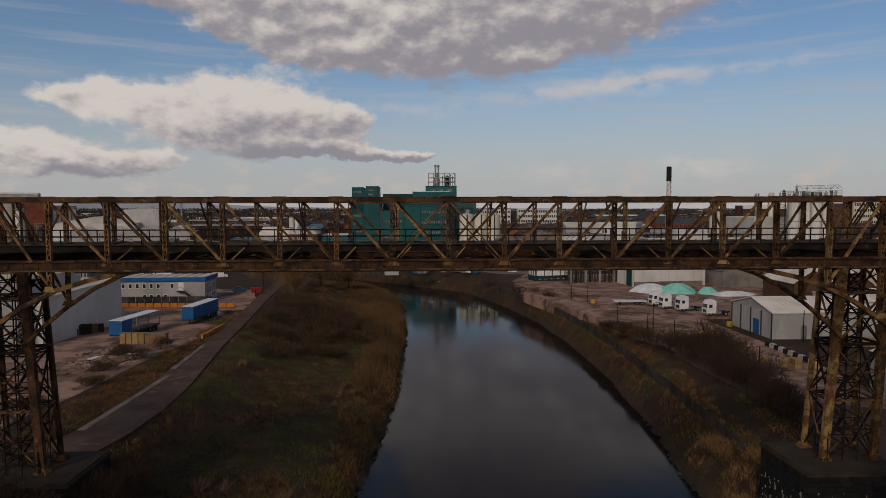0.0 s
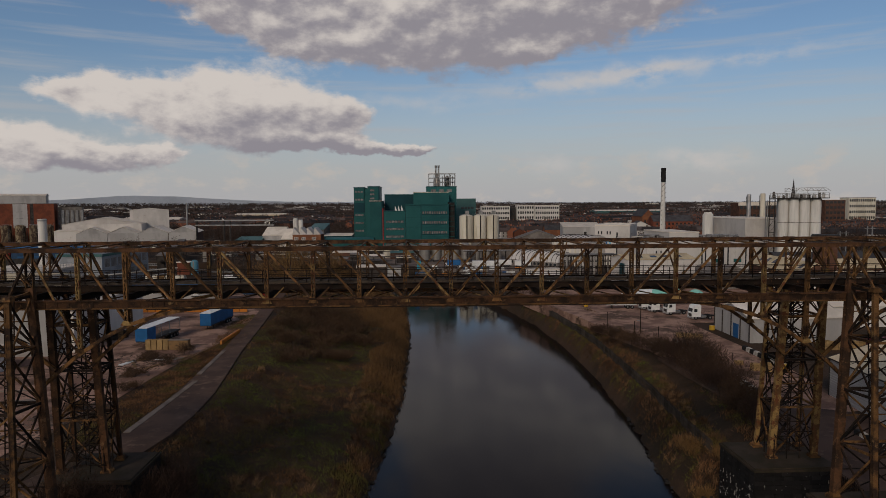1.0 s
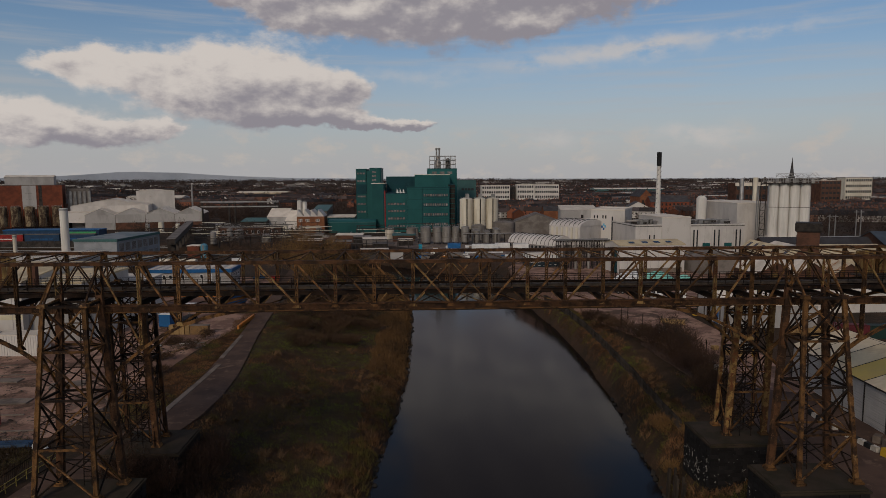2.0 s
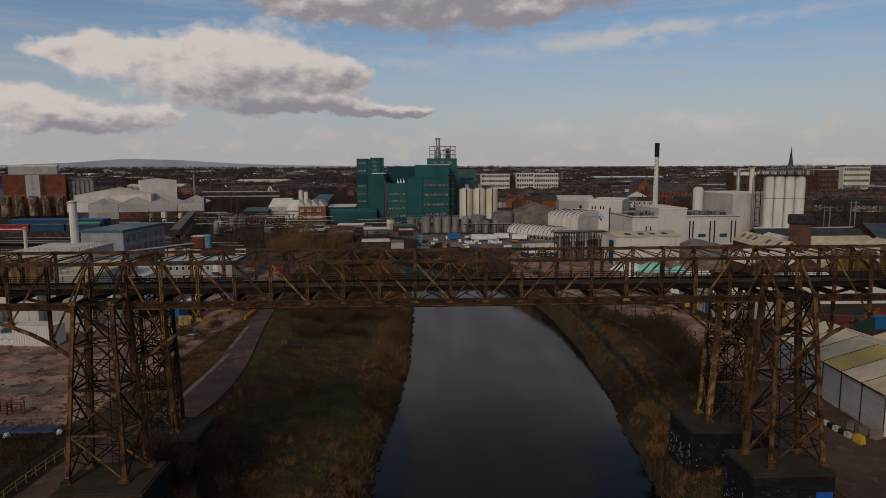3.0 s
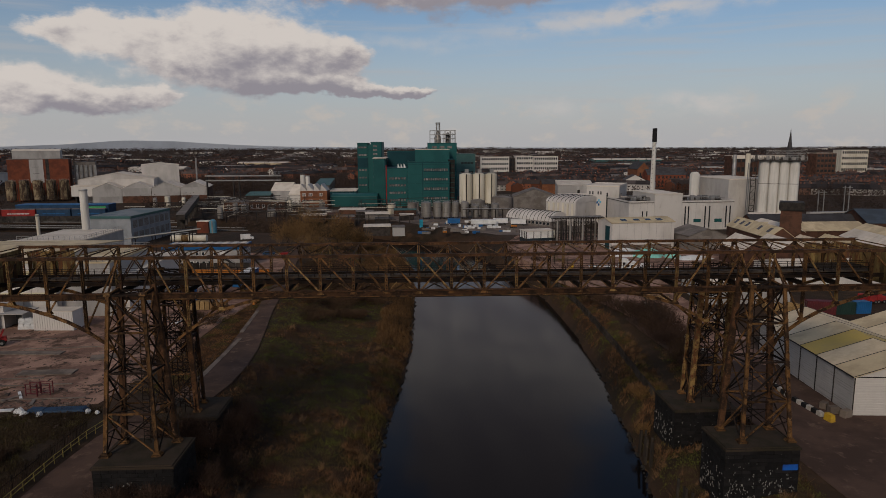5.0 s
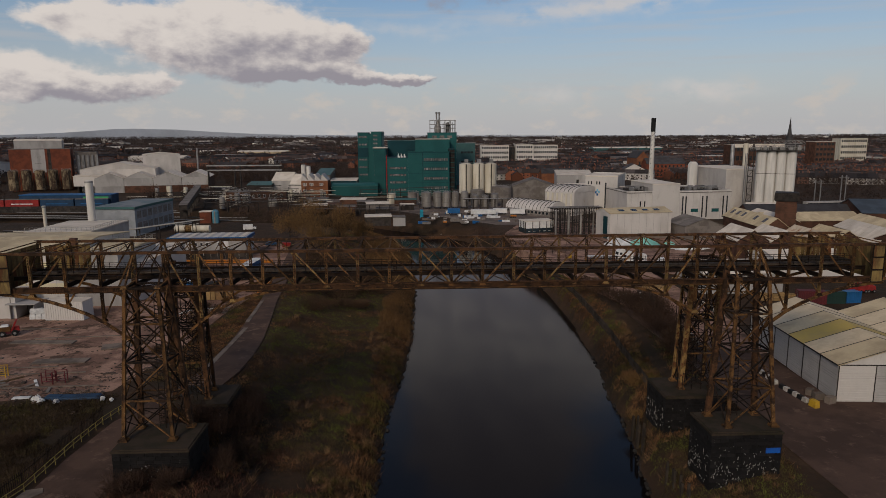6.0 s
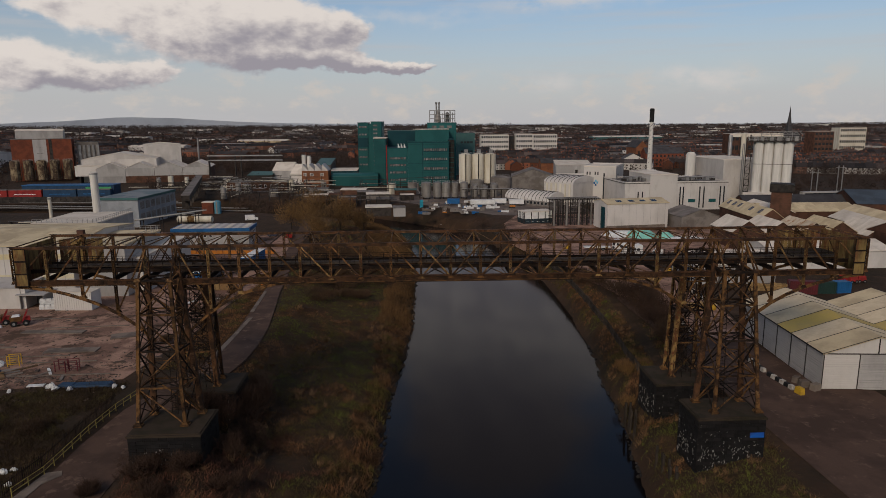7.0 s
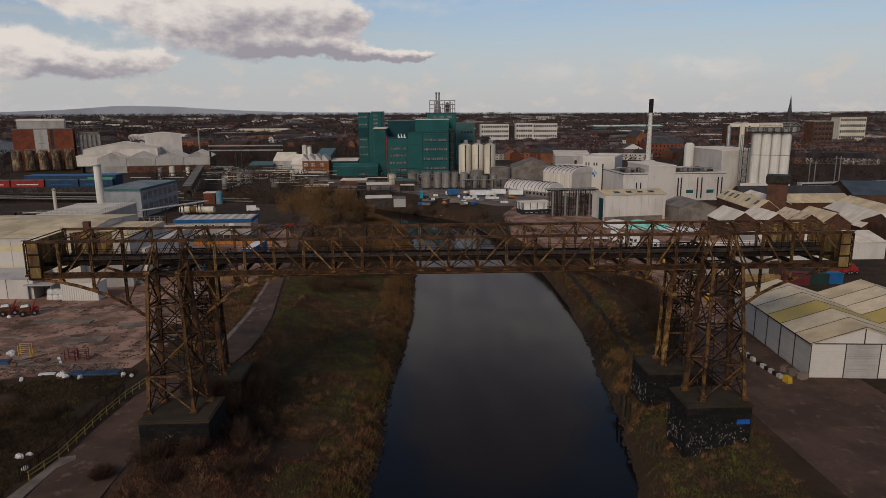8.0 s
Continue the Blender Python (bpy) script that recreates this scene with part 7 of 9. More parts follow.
def far_trees():
    near, far = [], []
    r = np.random.default_rng(12)

    def cloud(cx, cy, h, rad, n, size):
        z = height(np.array([cx]), np.array([cy]))[0]
        a = r.normal(0, 0.42, (n, 3))
        c = np.stack([cx + a[:, 0] * rad, cy + a[:, 1] * rad, z + np.clip(0.58 + a[:, 2] * 0.55, 0.03, 1.1) * h], 1)
        return c[:, None, :] + r.normal(0, size, (n, 3, 3))

    k = 0
    while k < 1500:
        y = 440 + r.random() ** 1.5 * 900
        x = r.uniform(-0.8, 0.8) * (y + 50)
        if y < 480 and -320 < x < 220:
            continue
        if -60 < x < 50 and y < 480:
            continue
        near.append(cloud(x, y, r.uniform(5, 11), r.uniform(4, 8), 80, 0.55))
        k += 1
    for k in range(6500):
        y = 1100 + r.random() ** 1.2 * 3300
        x = r.uniform(-0.8, 0.8) * y
        far.append(cloud(x, y, r.uniform(6, 12) if y < 2600 else r.uniform(6, 11) + (9 if x < 0.15 * y else 0), r.uniform(9, 26), 20, 1.9))
    soup("town_trees", np.concatenate(near), FAR_WOOD, "bare brown winter trees among the houses", "trees")
    soup("far_woods", np.concatenate(far), FAR_WOOD, "belts of dark bare woodland to the horizon", "woods")
    mid = []
    for x0, x1, y0, y1, n in ((-330, -40, 445, 640, 330), (150, 330, 268, 430, 90), (-170, -60, 420, 520, 60), (230, 420, 180, 300, 70), (-330, -250, 300, 420, 30), (-90, -60, 200, 300, 14), (195, 330, 330, 440, 50), (-160, -95, 300, 318, 10)):
        for _ in range(n):
            mid.append(cloud(r.uniform(x0, x1), r.uniform(y0, y1), r.uniform(5, 11), r.uniform(3, 6), 260, 0.26))
    soup("town_trees", np.concatenate(mid), MID_WOOD, "bare winter trees along the railway", "trees")


far_trees()

# moorland ridge on the skyline; distance haze is put into its pale blue colour
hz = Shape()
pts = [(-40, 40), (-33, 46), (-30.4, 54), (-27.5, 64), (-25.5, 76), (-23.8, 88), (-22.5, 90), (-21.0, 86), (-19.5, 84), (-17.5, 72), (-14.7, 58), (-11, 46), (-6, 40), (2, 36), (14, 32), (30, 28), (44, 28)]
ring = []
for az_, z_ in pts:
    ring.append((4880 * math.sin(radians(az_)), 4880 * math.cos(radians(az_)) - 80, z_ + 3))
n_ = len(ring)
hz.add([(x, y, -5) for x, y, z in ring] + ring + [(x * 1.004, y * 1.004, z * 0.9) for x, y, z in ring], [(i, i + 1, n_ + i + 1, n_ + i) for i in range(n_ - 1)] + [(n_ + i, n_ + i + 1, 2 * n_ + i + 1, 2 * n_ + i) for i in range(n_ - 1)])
single("backdrop", hz, HILL, "pale moorland ridge on the skyline, haze painted into its colour", "hills", kind="structure", smooth=True)


# named buildings of the town
def office_block(x0, y, w, h, label, wall, rows, cols, band=True):
    b = Building("office_block", label, "office block", (x0, y, LAND), (w, 16, h - LAND), 0, wall, "office blocks")
    b.flat_roof(PALE_ROOF if band else GREY_ROOF)
    for k in range(rows):
        z = (h - LAND) * (k + 0.55) / rows
        hh = (h - LAND) / rows * 0.5
        for u in ranks(cols, 0.6, w - 0.6):
            b.window("S", u, z, (w - 1.2) / cols * 0.8, hh, wall, GLASS_DARK)
    return b


office_block(79.5, 770, 36, 30.5, "long white office block with ribbon windows", TOWN_WHITE, 4, 12)
office_block(116, 778, 8, 29, "dark link of the office block", PIPE_DARK, 4, 3, False)
office_block(124.5, 770, 22, 31.5, "white office block with square windows", TOWN_WHITE, 4, 7)
office_block(146.8, 768, 31, 31, "white office block with tall windows", TOWN_WHITE, 4, 11)
office_block(479, 660, 31, 38.5, "cream concrete office block with rows of windows", SILO_CREAM, 5, 12, False)
office_block(388, 560, 20, 36, "brown brick office block", BRICK_BROWN, 6, 5)
b = office_block(304, 560, 52, 34, "brown brick hall under a broad white roof", BRICK_BROWN, 3, 12)
b.strip("roof_band", "S", -0.5, 52.5, 24.6, 27.6, PALE_ROOF, 0.8, "broad white roof edge")
b = Building("church", "dark church with a tall pointed spire", "church", (545, 900, LAND), (30, 12, 16), 0, SLATE)
b.gable(SLATE, 7, "x")
part("tower", Shape().span(11.2, 17.8, 2.2, 8.8, 0, 34), SLATE, b.th)
part("spire", Shape().lathe((14.5, 5.5, 34), [(3.6, 0), (1.9, 12), (0.12, 28)], 8), SLATE, b.th, "slim dark spire")
b = Building("brick_hall", "orange brick hall with stepped gables", "hall", (211, 560, LAND), (12, 30, 15), 0, BRICK_ORANGE)
b.gable(SLATE, 6.5, "y", gable_mat=BRICK_ORANGE)
for u in ranks(3, 1.5, 10.5):
    b.window("S", u, 9, 1.6, 5, BRICK_BROWN, GLASS_DARK)
b = Building("brick_hall", "red brick school building behind the chimney", "hall", (200, 500, LAND), (34, 14, 12), 0, BRICK_RED)
b.gable(SLATE, 5, "x")
for k in range(3):
    for u in ranks(9, 1.5, 32.5):
        b.window("S", u, 2.4 + k * 3.7, 1.5, 2.0, BRICK_BROWN, GLASS_DARK)
b = Building("rendered_house", "white rendered gabled houses", "house", (172, 480, LAND), (20, 10, 8), 0, TOWN_WHITE)
b.gable(SLATE, 5, "y", gable_mat=TOWN_WHITE)
b = Building("orange_terrace", "low terrace with ochre brick front", "house", (95, 440, LAND), (26, 10, 8), 0, BRICK_ORANGE)
b.gable(SLATE, 3.5, "x")
for i, (x, y, w, d, h, m_) in enumerate(((-420, 900, 80, 30, 8, WHITE_SHEET), (-330, 1150, 90, 40, 9, CREAM_ROOF), (-60, 1500, 110, 40, 9, CREAM_ROOF), (-480, 620, 70, 24, 9, GREY_SHEET), (60, 1160, 50, 30, 8, GREY_SHEET), (330, 1150, 130, 40, 12, TEAL_PALE), (120, 1080, 70, 30, 14, BRICK_BROWN), (-420, 470, 70, 40, 16, WHITE_SHEET))):
    b = Building("distribution_shed", "long pale distribution shed on the plain", "warehouse", (x, y, LAND), (w, d, h), 0, m_, "distribution sheds")
    b.gable(PALE_ROOF, 2.0, "x")


# ---------------------------------------------------------------- yards: vehicles, stores, fences
def wheel(th, x, y, r=0.5, w=0.3, name="wheel"):
    ob = part(name, Shape().tube((x, y - w / 2, r), (x, y + w / 2, r), r, n=14), BLACK, th)
    part("hub", Shape().tube((x, y - w / 2 - 0.02, r), (x, y + w / 2 + 0.02, r), r * 0.45, n=10), STEEL_GREY, ob)


def curtain_trailer(at, rz, label, is_open):
    """Long x, front end at x=0."""
    th = thing("lorry_trailer", label, "trailer", at, rz, "blue trailers")
    L, w = 13.4, 2.55
    part("chassis", Shape().span(0.2, L, -w / 2, w / 2, 1.0, 1.28), PIPE_DARK, th)
    part("roof", Shape().span(0, L, -w / 2 - 0.03, w / 2 + 0.03, 3.92, 4.0), WHITE, th, "pale roof")
    part("headboard", Shape().span(0, 0.12, -w / 2, w / 2, 1.28, 3.92), BLUE, th)
    if is_open:
        part("curtain", Shape().span(0.12, 3.2, -w / 2, -w / 2 + 0.06, 1.1, 3.92).span(0.12, 3.2, w / 2 - 0.06, w / 2, 1.1, 3.92), BLUE, th, "blue curtain drawn back")
        for x in (5.5, 9.0, 13.3):
            for y in (-w / 2 + 0.06, w / 2 - 0.06):
                part("pillar", Shape().span(x - 0.06, x + 0.06, y - 0.05, y + 0.05, 1.28, 3.92), STEEL_GREY, th)
    else:
        part("curtain", Shape().span(0.12, L - 0.06, -w / 2, w / 2, 1.1, 3.92), BLUE, th, "blue curtain side")
        part("door", Shape().span(L - 0.055, L, -w / 2 + 0.05, w / 2 - 0.05, 1.3, 3.88), BLUE_DARK, th)
    for x in (9.6, 10.9, 12.2):
        for y in (-w / 2 + 0.2, w / 2 - 0.2):
            wheel(th, x, y, 0.5, 0.35)
    for y in (-0.8, 0.8):
        part("landing_leg", Shape().span(2.6, 2.8, y - 0.07, y + 0.07, 0, 1.0), PIPE_DARK, th)
    return th


curtain_trailer((-50.9, 97.8, LAND + 0.05), 84, "closed blue curtain-sided trailer with a white roof", False)
curtain_trailer((-58.2, 80.6, LAND + 0.05), 82, "blue trailer with open sides and a white roof", True)


def tractor(at, rz):
    th = thing("lorry_tractor", "white lorry tractor unit parked in the yard", "lorry", at, rz, "white lorries")
    s = Shape().profile([(0, 0.7), (2.2, 0.7), (2.2, 3.5), (1.9, 3.75), (0.5, 3.55), (0.12, 2.6), (0, 1.9)], -1.22, 1.22, "y")
    cab = part("cab", s, WHITE, th)
    part("windscreen", Shape().add([(-0.02, -1.05, 1.95), (-0.02, 1.05, 1.95), (0.12, 1.05, 2.75), (0.12, -1.05, 2.75), (0.05, -1.05, 1.95), (0.05, 1.05, 1.95), (0.2, 1.05, 2.75), (0.2, -1.05, 2.75)],
                                   [(0, 1, 2, 3), (7, 6, 5, 4), (0, 4, 5, 1), (1, 5, 6, 2), (2, 6, 7, 3), (3, 7, 4, 0)]), GLASS_DARK, cab)
    for y in (-1.235, 1.215):
        part("side_window", Shape().span(0.45, 1.25, y, y + 0.02, 1.95, 2.7), GLASS_DARK, cab)
    part("grille", Shape().span(-0.04, 0.0, -0.8, 0.8, 0.8, 1.5), PIPE_DARK, cab)
    part("bumper", Shape().span(-0.12, 0.3, -1.22, 1.22, 0.35, 0.72), GREY_SHEET, th)
    for y in (-0.9, 0.9):
        part("headlight", Shape().span(-0.14, -0.1, y - 0.2, y + 0.2, 0.5, 0.68), GLASS_PALE, th)
    part("chassis", Shape().span(2.0, 6.0, -0.45, 0.45, 0.65, 0.95), BLACK, th)
    part("fuel_tank", Shape().span(2.4, 3.6, -1.15, -0.6, 0.5, 1.0).span(2.4, 3.6, 0.6, 1.15, 0.5, 1.0), STEEL_GREY, th)
    part("fifth_wheel", Shape().lathe((4.6, 0, 0.95), [(0.5, 0), (0.5, 0.18)], 12), BLACK, th)
    for x in (0.95, 4.6):
        for y in (-1.0, 1.0):
            wheel(th, x, y, 0.5, 0.36)
    return th


t0 = tractor((57.3, 120.4, LAND + 0.05), 6)
for x, y, a in ((58.2, 115.6, 5), (60.8, 111.6, 8), (64.3, 104.6, 4)):
    copy_thing(t0, pose(x, y, LAND + 0.05, 0, 0, a))
th = thing("flat_trailer", "long empty pale flat-bed trailer in the yard", "trailer", (48.5, 122.6, LAND + 0.05), -4)
part("bed", Shape().span(0, 8.2, -1.25, 1.25, 1.0, 1.2), SALT, th)
for x in (5.8, 7.0):
    for y in (-1.0, 1.0):
        wheel(th, x, y, 0.48, 0.34)
part("landing_leg", Shape().span(1.6, 1.8, -0.8, 0.8, 0, 1.0), PIPE_DARK, th)


def mound(name, label, at, rx, ry, h, material, seed, rz=0.0):
    """A draped heap with an uneven surface."""
    r = random.Random(seed)
    n, m = 22, 8
    v, f = [], []
    ph = [r.uniform(0, 6) for _ in range(6)]
    for j in range(m + 1):
        k = j / m
        for i in range(n):
            a = 2 * math.pi * i / n
            wob = 1 + 0.10 * math.sin(3 * a + ph[0]) + 0.07 * math.sin(5 * a + ph[1] + 4 * k)
            rad = (1 - k) ** 0.8
            z = h * math.sin(k * math.pi / 2) * (1 + 0.08 * math.sin(4 * a + ph[2]))
            v.append((rx * rad * wob * math.cos(a), ry * rad * wob * math.sin(a), z))
    for j in range(m):
        for i in range(n):
            f.append((j * n + i, j * n + (i + 1) % n, (j + 1) * n + (i + 1) % n, (j + 1) * n + i))
    return single(name, Shape().add(v, f), material, label, "heap", at=at, rz=rz, smooth=True)


mound("sheeted_mound", "white sheeted heap in the lorry yard", (68, 149, LAND), 6.5, 4.5, 2.3, SALT, 1)
mound("covered_mound", "heap under a sea-green tarpaulin", (74.5, 146, LAND), 6.0, 4.2, 2.7, TARP, 2, -6)
mound("covered_mound", "smaller heap under a sea-green tarpaulin", (82.5, 143.5, LAND), 3.0, 2.6, 1.9, TARP, 3)
mound("sheeted_mound", "low white sheeted heap beside the tarpaulin", (88, 139.5, LAND), 6.5, 3.0, 1.2, SALT, 4)


def block_row(points, label, step=1.5, mats=None, size=(1.35, 0.75, 0.8), name="barrier_block", first=0):
    k = first
    meshes = {}
    for (ax, ay), (bx, by) in zip(points, points[1:]):
        L = math.hypot(bx - ax, by - ay)
        a = math.degrees(math.atan2(by - ay, bx - ax))
        for i in range(int(L / step)):
            f = (i + 0.5) * step / L
            m_ = mats[k % len(mats)]
            if m_.name not in meshes:
                meshes[m_.name] = Shape().box((0, 0, size[2] / 2), size, top=0.86).mesh(name, m_)
            ob = new(name, meshes[m_.name])
            ob.matrix_basis = pose(ax + (bx - ax) * f, ay + (by - ay) * f, LAND + 0.06, 0, 0, a + rng.uniform(-2, 2))
            tagged(ob, label, "barrier", "barrier row " + label.split()[0])
            k += 1


block_row([(49.8, 78.5), (49.7, 65.3), (48.9, 53.5), (47.8, 39.5)], "black and white concrete barrier block beside the road", 1.5, [BLACK, BARRIER_WHITE])
block_row([(60.9, 71.5), (60.6, 56.5)], "black and white concrete barrier block in the yard", 1.5, [BLACK, BARRIER_WHITE])
block_row([(51.6, 25.2), (51.4, 18.0), (52.1, 11.4)], "black and white concrete barrier block beside the shed", 1.03, [BLACK, BARRIER_WHITE], (0.98, 0.62, 0.62))
block_row([(-80.8, 125.2), (-46.5, 123.7)], "orange plastic road barrier across the yard", 2.05, [ORANGE], (2.0, 0.5, 1.0), "road_barrier")
block_row([(-43.0, 82.5), (-42.5, 95.5)], "orange plastic road barrier beside the lane", 2.05, [ORANGE], (2.0, 0.45, 0.8), "road_barrier")
single("barrier_block", Shape().box((0, 0, 0.5), (1.3, 0.8, 1.0), top=0.85), YELLOW, "yellow barrier block at the row's end", "barrier", at=(52.2, 10.6, LAND + 0.06), rz=-80)
for i, (x, y, s_) in enumerate(((54.4, 13.2, 1.0), (55.3, 11.8, 1.0), (54.2, 15.0, 0.9))):
    single("concrete_block", Shape().box((0, 0, 0.5 * s_), (1.4 * s_, 0.9, 1.0 * s_), top=0.95), CONCRETE, "rough grey concrete block by the shed corner", "block", at=(x, y, LAND + 0.06), rz=20 * i)

# timber, pallets, drums
def pallet_stack(at, rz, n, label, material=TIMBER):
    th = thing("pallet_stack", label, "pallets", at, rz, "pallet stacks")
    for k in range(n):
        z = k * 0.15
        s = Shape()
        for i in range(5):
            s.span(-0.6 + i * 0.26, -0.6 + i * 0.26 + 0.16, -0.5, 0.5, z + 0.10, z + 0.13)
        for i in (-0.5, -0.05, 0.4):
            s.span(-0.6, 0.6, i, i + 0.1, z, z + 0.10)
        tagged(part("pallet", s, material, th), kind="stuff")
    return th


for i in range(11):
    pallet_stack((-73.2 + i * 0.72, 81.6 + i * 0.95, LAND + 0.05), 35, 9 + (i * 5) % 6, "stack of brown timber pallets beside the works", TIMBER_DARK if i % 3 else TIMBER)
for x, y, n in ((55.0, 56.0, 8), (56.6, 55.0, 10), (57.8, 58.0, 6), (54.2, 60.0, 5)):
    pallet_stack((x, y, LAND + 0.05), 10, n, "stack of pale pallets in the yard", TIMBER_PALE)
for i in range(13):
    pallet_stack((75.5 + i * 1.25, 70.4 - 0.15 * i, LAND + 0.05), 0, 13 - (i % 4), "tall stack of pale pallets behind the shed", TIMBER_PALE)
th = thing("timber_pile", "pile of long yellow timber beams", "timber", (55.0, 83.0, LAND + 0.05), -25)
for k in range(9):
    part("beam", Shape().box((rng.uniform(-0.2, 0.2), (k % 4) * 0.7 - 1.0, 0.2 + 0.36 * (k // 4)), (5.0, 0.6, 0.34), rng.uniform(-3, 3)), TIMBER_PALE, th)
single("drum", Shape().lathe((0, 0, 0), [(0.5, 0), (0.55, 0.1), (0.55, 1.2), (0.5, 1.3)], 14), YELLOW, "yellow drum beside the pallets", "drum", at=(59.2, 54.6, LAND + 0.06), smooth=True)
single("drum", Shape().lathe((0, 0, 0), [(0.6, 0), (0.62, 0.9), (0.5, 1.0)], 14), YELLOW, "yellow drum at the yard edge", "drum", at=(44.0, 125.6, LAND + 0.06), smooth=True)
single("drum", Shape().lathe((0, 0, 0), [(0.6, 0), (0.62, 0.9), (0.5, 1.0)], 14), YELLOW, "yellow drum by the workshop", "drum", at=(63.6, 91.0, LAND + 0.06), smooth=True)
th = thing("crate_row", "row of orange timber crates and a pale long box", "crates", (-56.6, 79.0, LAND + 0.05), -3)
for i in range(4):
    part("crate", Shape().box((0.6 + i * 1.15, 0, 1.0), (1.0, 1.2, 2.0)), TIMBER_PALE, th)
part("long_box", Shape().span(4.7, 8.6, -0.6, 0.6, 0.0, 1.9), TIMBER, th)
part("lid", Shape().span(4.6, 8.7, -0.7, 0.7, 1.9, 2.0), CONCRETE, th)


def container(at, rz, size, material, label, group="containers"):
    L, w, h = size
    th = thing("shipping_container", label, "container", at, rz, group)
    part("body", Shape().span(0.08, L - 0.08, 0.08, w - 0.08, 0.1, h - 0.08), material, th)
    s = Shape()
    n = int(L / 0.45)
    for i in range(n):
        s.span(0.2 + i * 0.45, 0.42 + i * 0.45, 0.03, 0.08, 0.25, h - 0.2)
    part("corrugation", s, material, th)
    part("edge_frame", Shape().span(0, L, 0, 0.12, 0, 0.16).span(0, L, 0, 0.12, h - 0.14, h).span(0, 0.12, 0, 0.12, 0.16, h - 0.14).span(L - 0.12, L, 0, 0.12, 0.16, h - 0.14)
         .span(0, 0.12, w - 0.12, w, 0, h).span(L - 0.12, L, w - 0.12, w, 0, h), material, th)
    for k in (0.3, 0.7):
        part("lock_bar", Shape().span(-0.04, 0.0, w * k - 0.03, w * k + 0.03, 0.2, h - 0.2), STEEL_GREY, th)
    return th


container((83.0, 67.0, LAND), -14, (6.0, 2.45, 3.0), RED_DARK, "dark red shipping container behind the shed")
container((88.9, 66.2, LAND), -4, (4.6, 2.45, 2.8), GREEN_CAN, "dark green shipping container behind the shed")
container((94.0, 66.4, LAND), 4, (3.6, 2.45, 2.7), BLUE, "blue steel container behind the shed")
container((-74.2, 100.5, LAND + 0.05), 60, (3.5, 2.2, 2.2), RED_DARK, "small red brown container by the works wall")
container((-76.0, 96.0, LAND + 0.05), 60, (4.2, 2.2, 2.6), BLUE_DARK, "faded blue container by the works wall")
for i in range(3):
    th = thing("skip_lorry", "small red and grey plant vehicle among the stores", "vehicle", (101.5 + i * 2.4, 75.5 + i * 0.4, LAND), 20 - 9 * i, "plant vehicles")
    part("body", Shape().box((0, 0, 1.2), (2.2, 1.7, 1.2), top=0.85), RED, th)
    part("cab", Shape().box((-0.3, 0, 2.1), (1.1, 1.4, 0.9), top=0.8), RED, th)
    for x in (-0.7, 0.7):
        for y in (-0.7, 0.7):
            wheel(th, x, y, 0.45, 0.3)
BROWN_SKIP = surf("dusty_brown_skip", (0.17, 0.085, 0.028), (0.10, 0.05, 0.02), 0.8)
for i, (x, y) in enumerate(((-88.4, 52.4), (-84.2, 52.0))):
    th = thing("dumper", "small red dumper with a dusty brown skip and white load", "dumper", (x, y, LAND + 0.05), 24, "dumpers")
    part("chassis", Shape().box((0, 0, 0.8), (3.2, 1.5, 0.5)), RED_DARK, th)
    part("skip", Shape().box((-0.6, 0, 1.5), (1.9, 1.7, 0.9), top=1.15), BROWN_SKIP, th)
    part("load", Shape().box((-0.6, 0, 2.05), (1.6, 1.4, 0.35), top=0.7), SALT, th)
    part("roll_bar", Shape().beam((0.5, -0.7, 1.0), (1.4, -0.7, 2.9), 0.2, 0.3).beam((0.5, 0.7, 1.0), (1.4, 0.7, 2.9), 0.2, 0.3).beam((1.4, -0.7, 2.9), (1.4, 0.7, 2.9), 0.2, 0.3), RED, th)
    part("bonnet", Shape().box((1.3, 0, 1.35), (1.2, 1.1, 0.8), top=0.8), RED, th)
    for wx in (-1.0, 1.1):
        for wy in (-0.8, 0.8):
            wheel(th, wx, wy, 0.6, 0.4)


def car(at, rz, paint, label):
    th = thing("car", label, "car", at, rz, "parked cars")
    part("body", Shape().profile([(0, 0.35), (4.2, 0.35), (4.25, 0.8), (3.9, 0.95), (3.0, 1.0), (2.4, 1.45), (1.0, 1.45), (0.3, 0.98), (0, 0.85)], -0.85, 0.85, "y"), paint, th)
    part("side_window", Shape().profile([(0.55, 1.0), (2.8, 1.0), (2.35, 1.38), (1.05, 1.38)], -0.862, 0.862, "y"), GLASS_DARK, th)
    for x in (0.8, 3.4):
        for y in (-0.78, 0.78):
            wheel(th, x, y, 0.32, 0.2)
    return th


car((-57.5, 155.6, LAND + 0.05), 10, BLUE_DARK, "dark blue car parked behind the site office")
car((-74, 166, LAND), 40, WHITE, "white car parked on rough ground")
car((-80, 172, LAND), 70, RED, "red car parked on rough ground")
th = thing("van", "white van on the track by the willows", "van", (-75.5, 195.5, LAND + 0.02), 15)
part("body", Shape().profile([(0, 0.35), (5.2, 0.35), (5.2, 1.1), (4.5, 1.3), (3.9, 2.3), (0, 2.35)], -0.95, 0.95, "y"), WHITE, th)
part("windscreen", Shape().profile([(4.0, 1.4), (4.45, 1.36), (4.05, 2.1), (3.8, 2.1)], -0.96, 0.96, "y"), GLASS_DARK, th)
for x in (1.0, 4.2):
    for y in (-0.85, 0.85):
        wheel(th, x, y, 0.34, 0.22)
single("skip", Shape().box((0, 0, 0.8), (2.6, 1.6, 1.5), top=1.2), RED, "small red skip beside the track", "skip", at=(-49.6, 152.6, LAND + 0.05), rz=10)

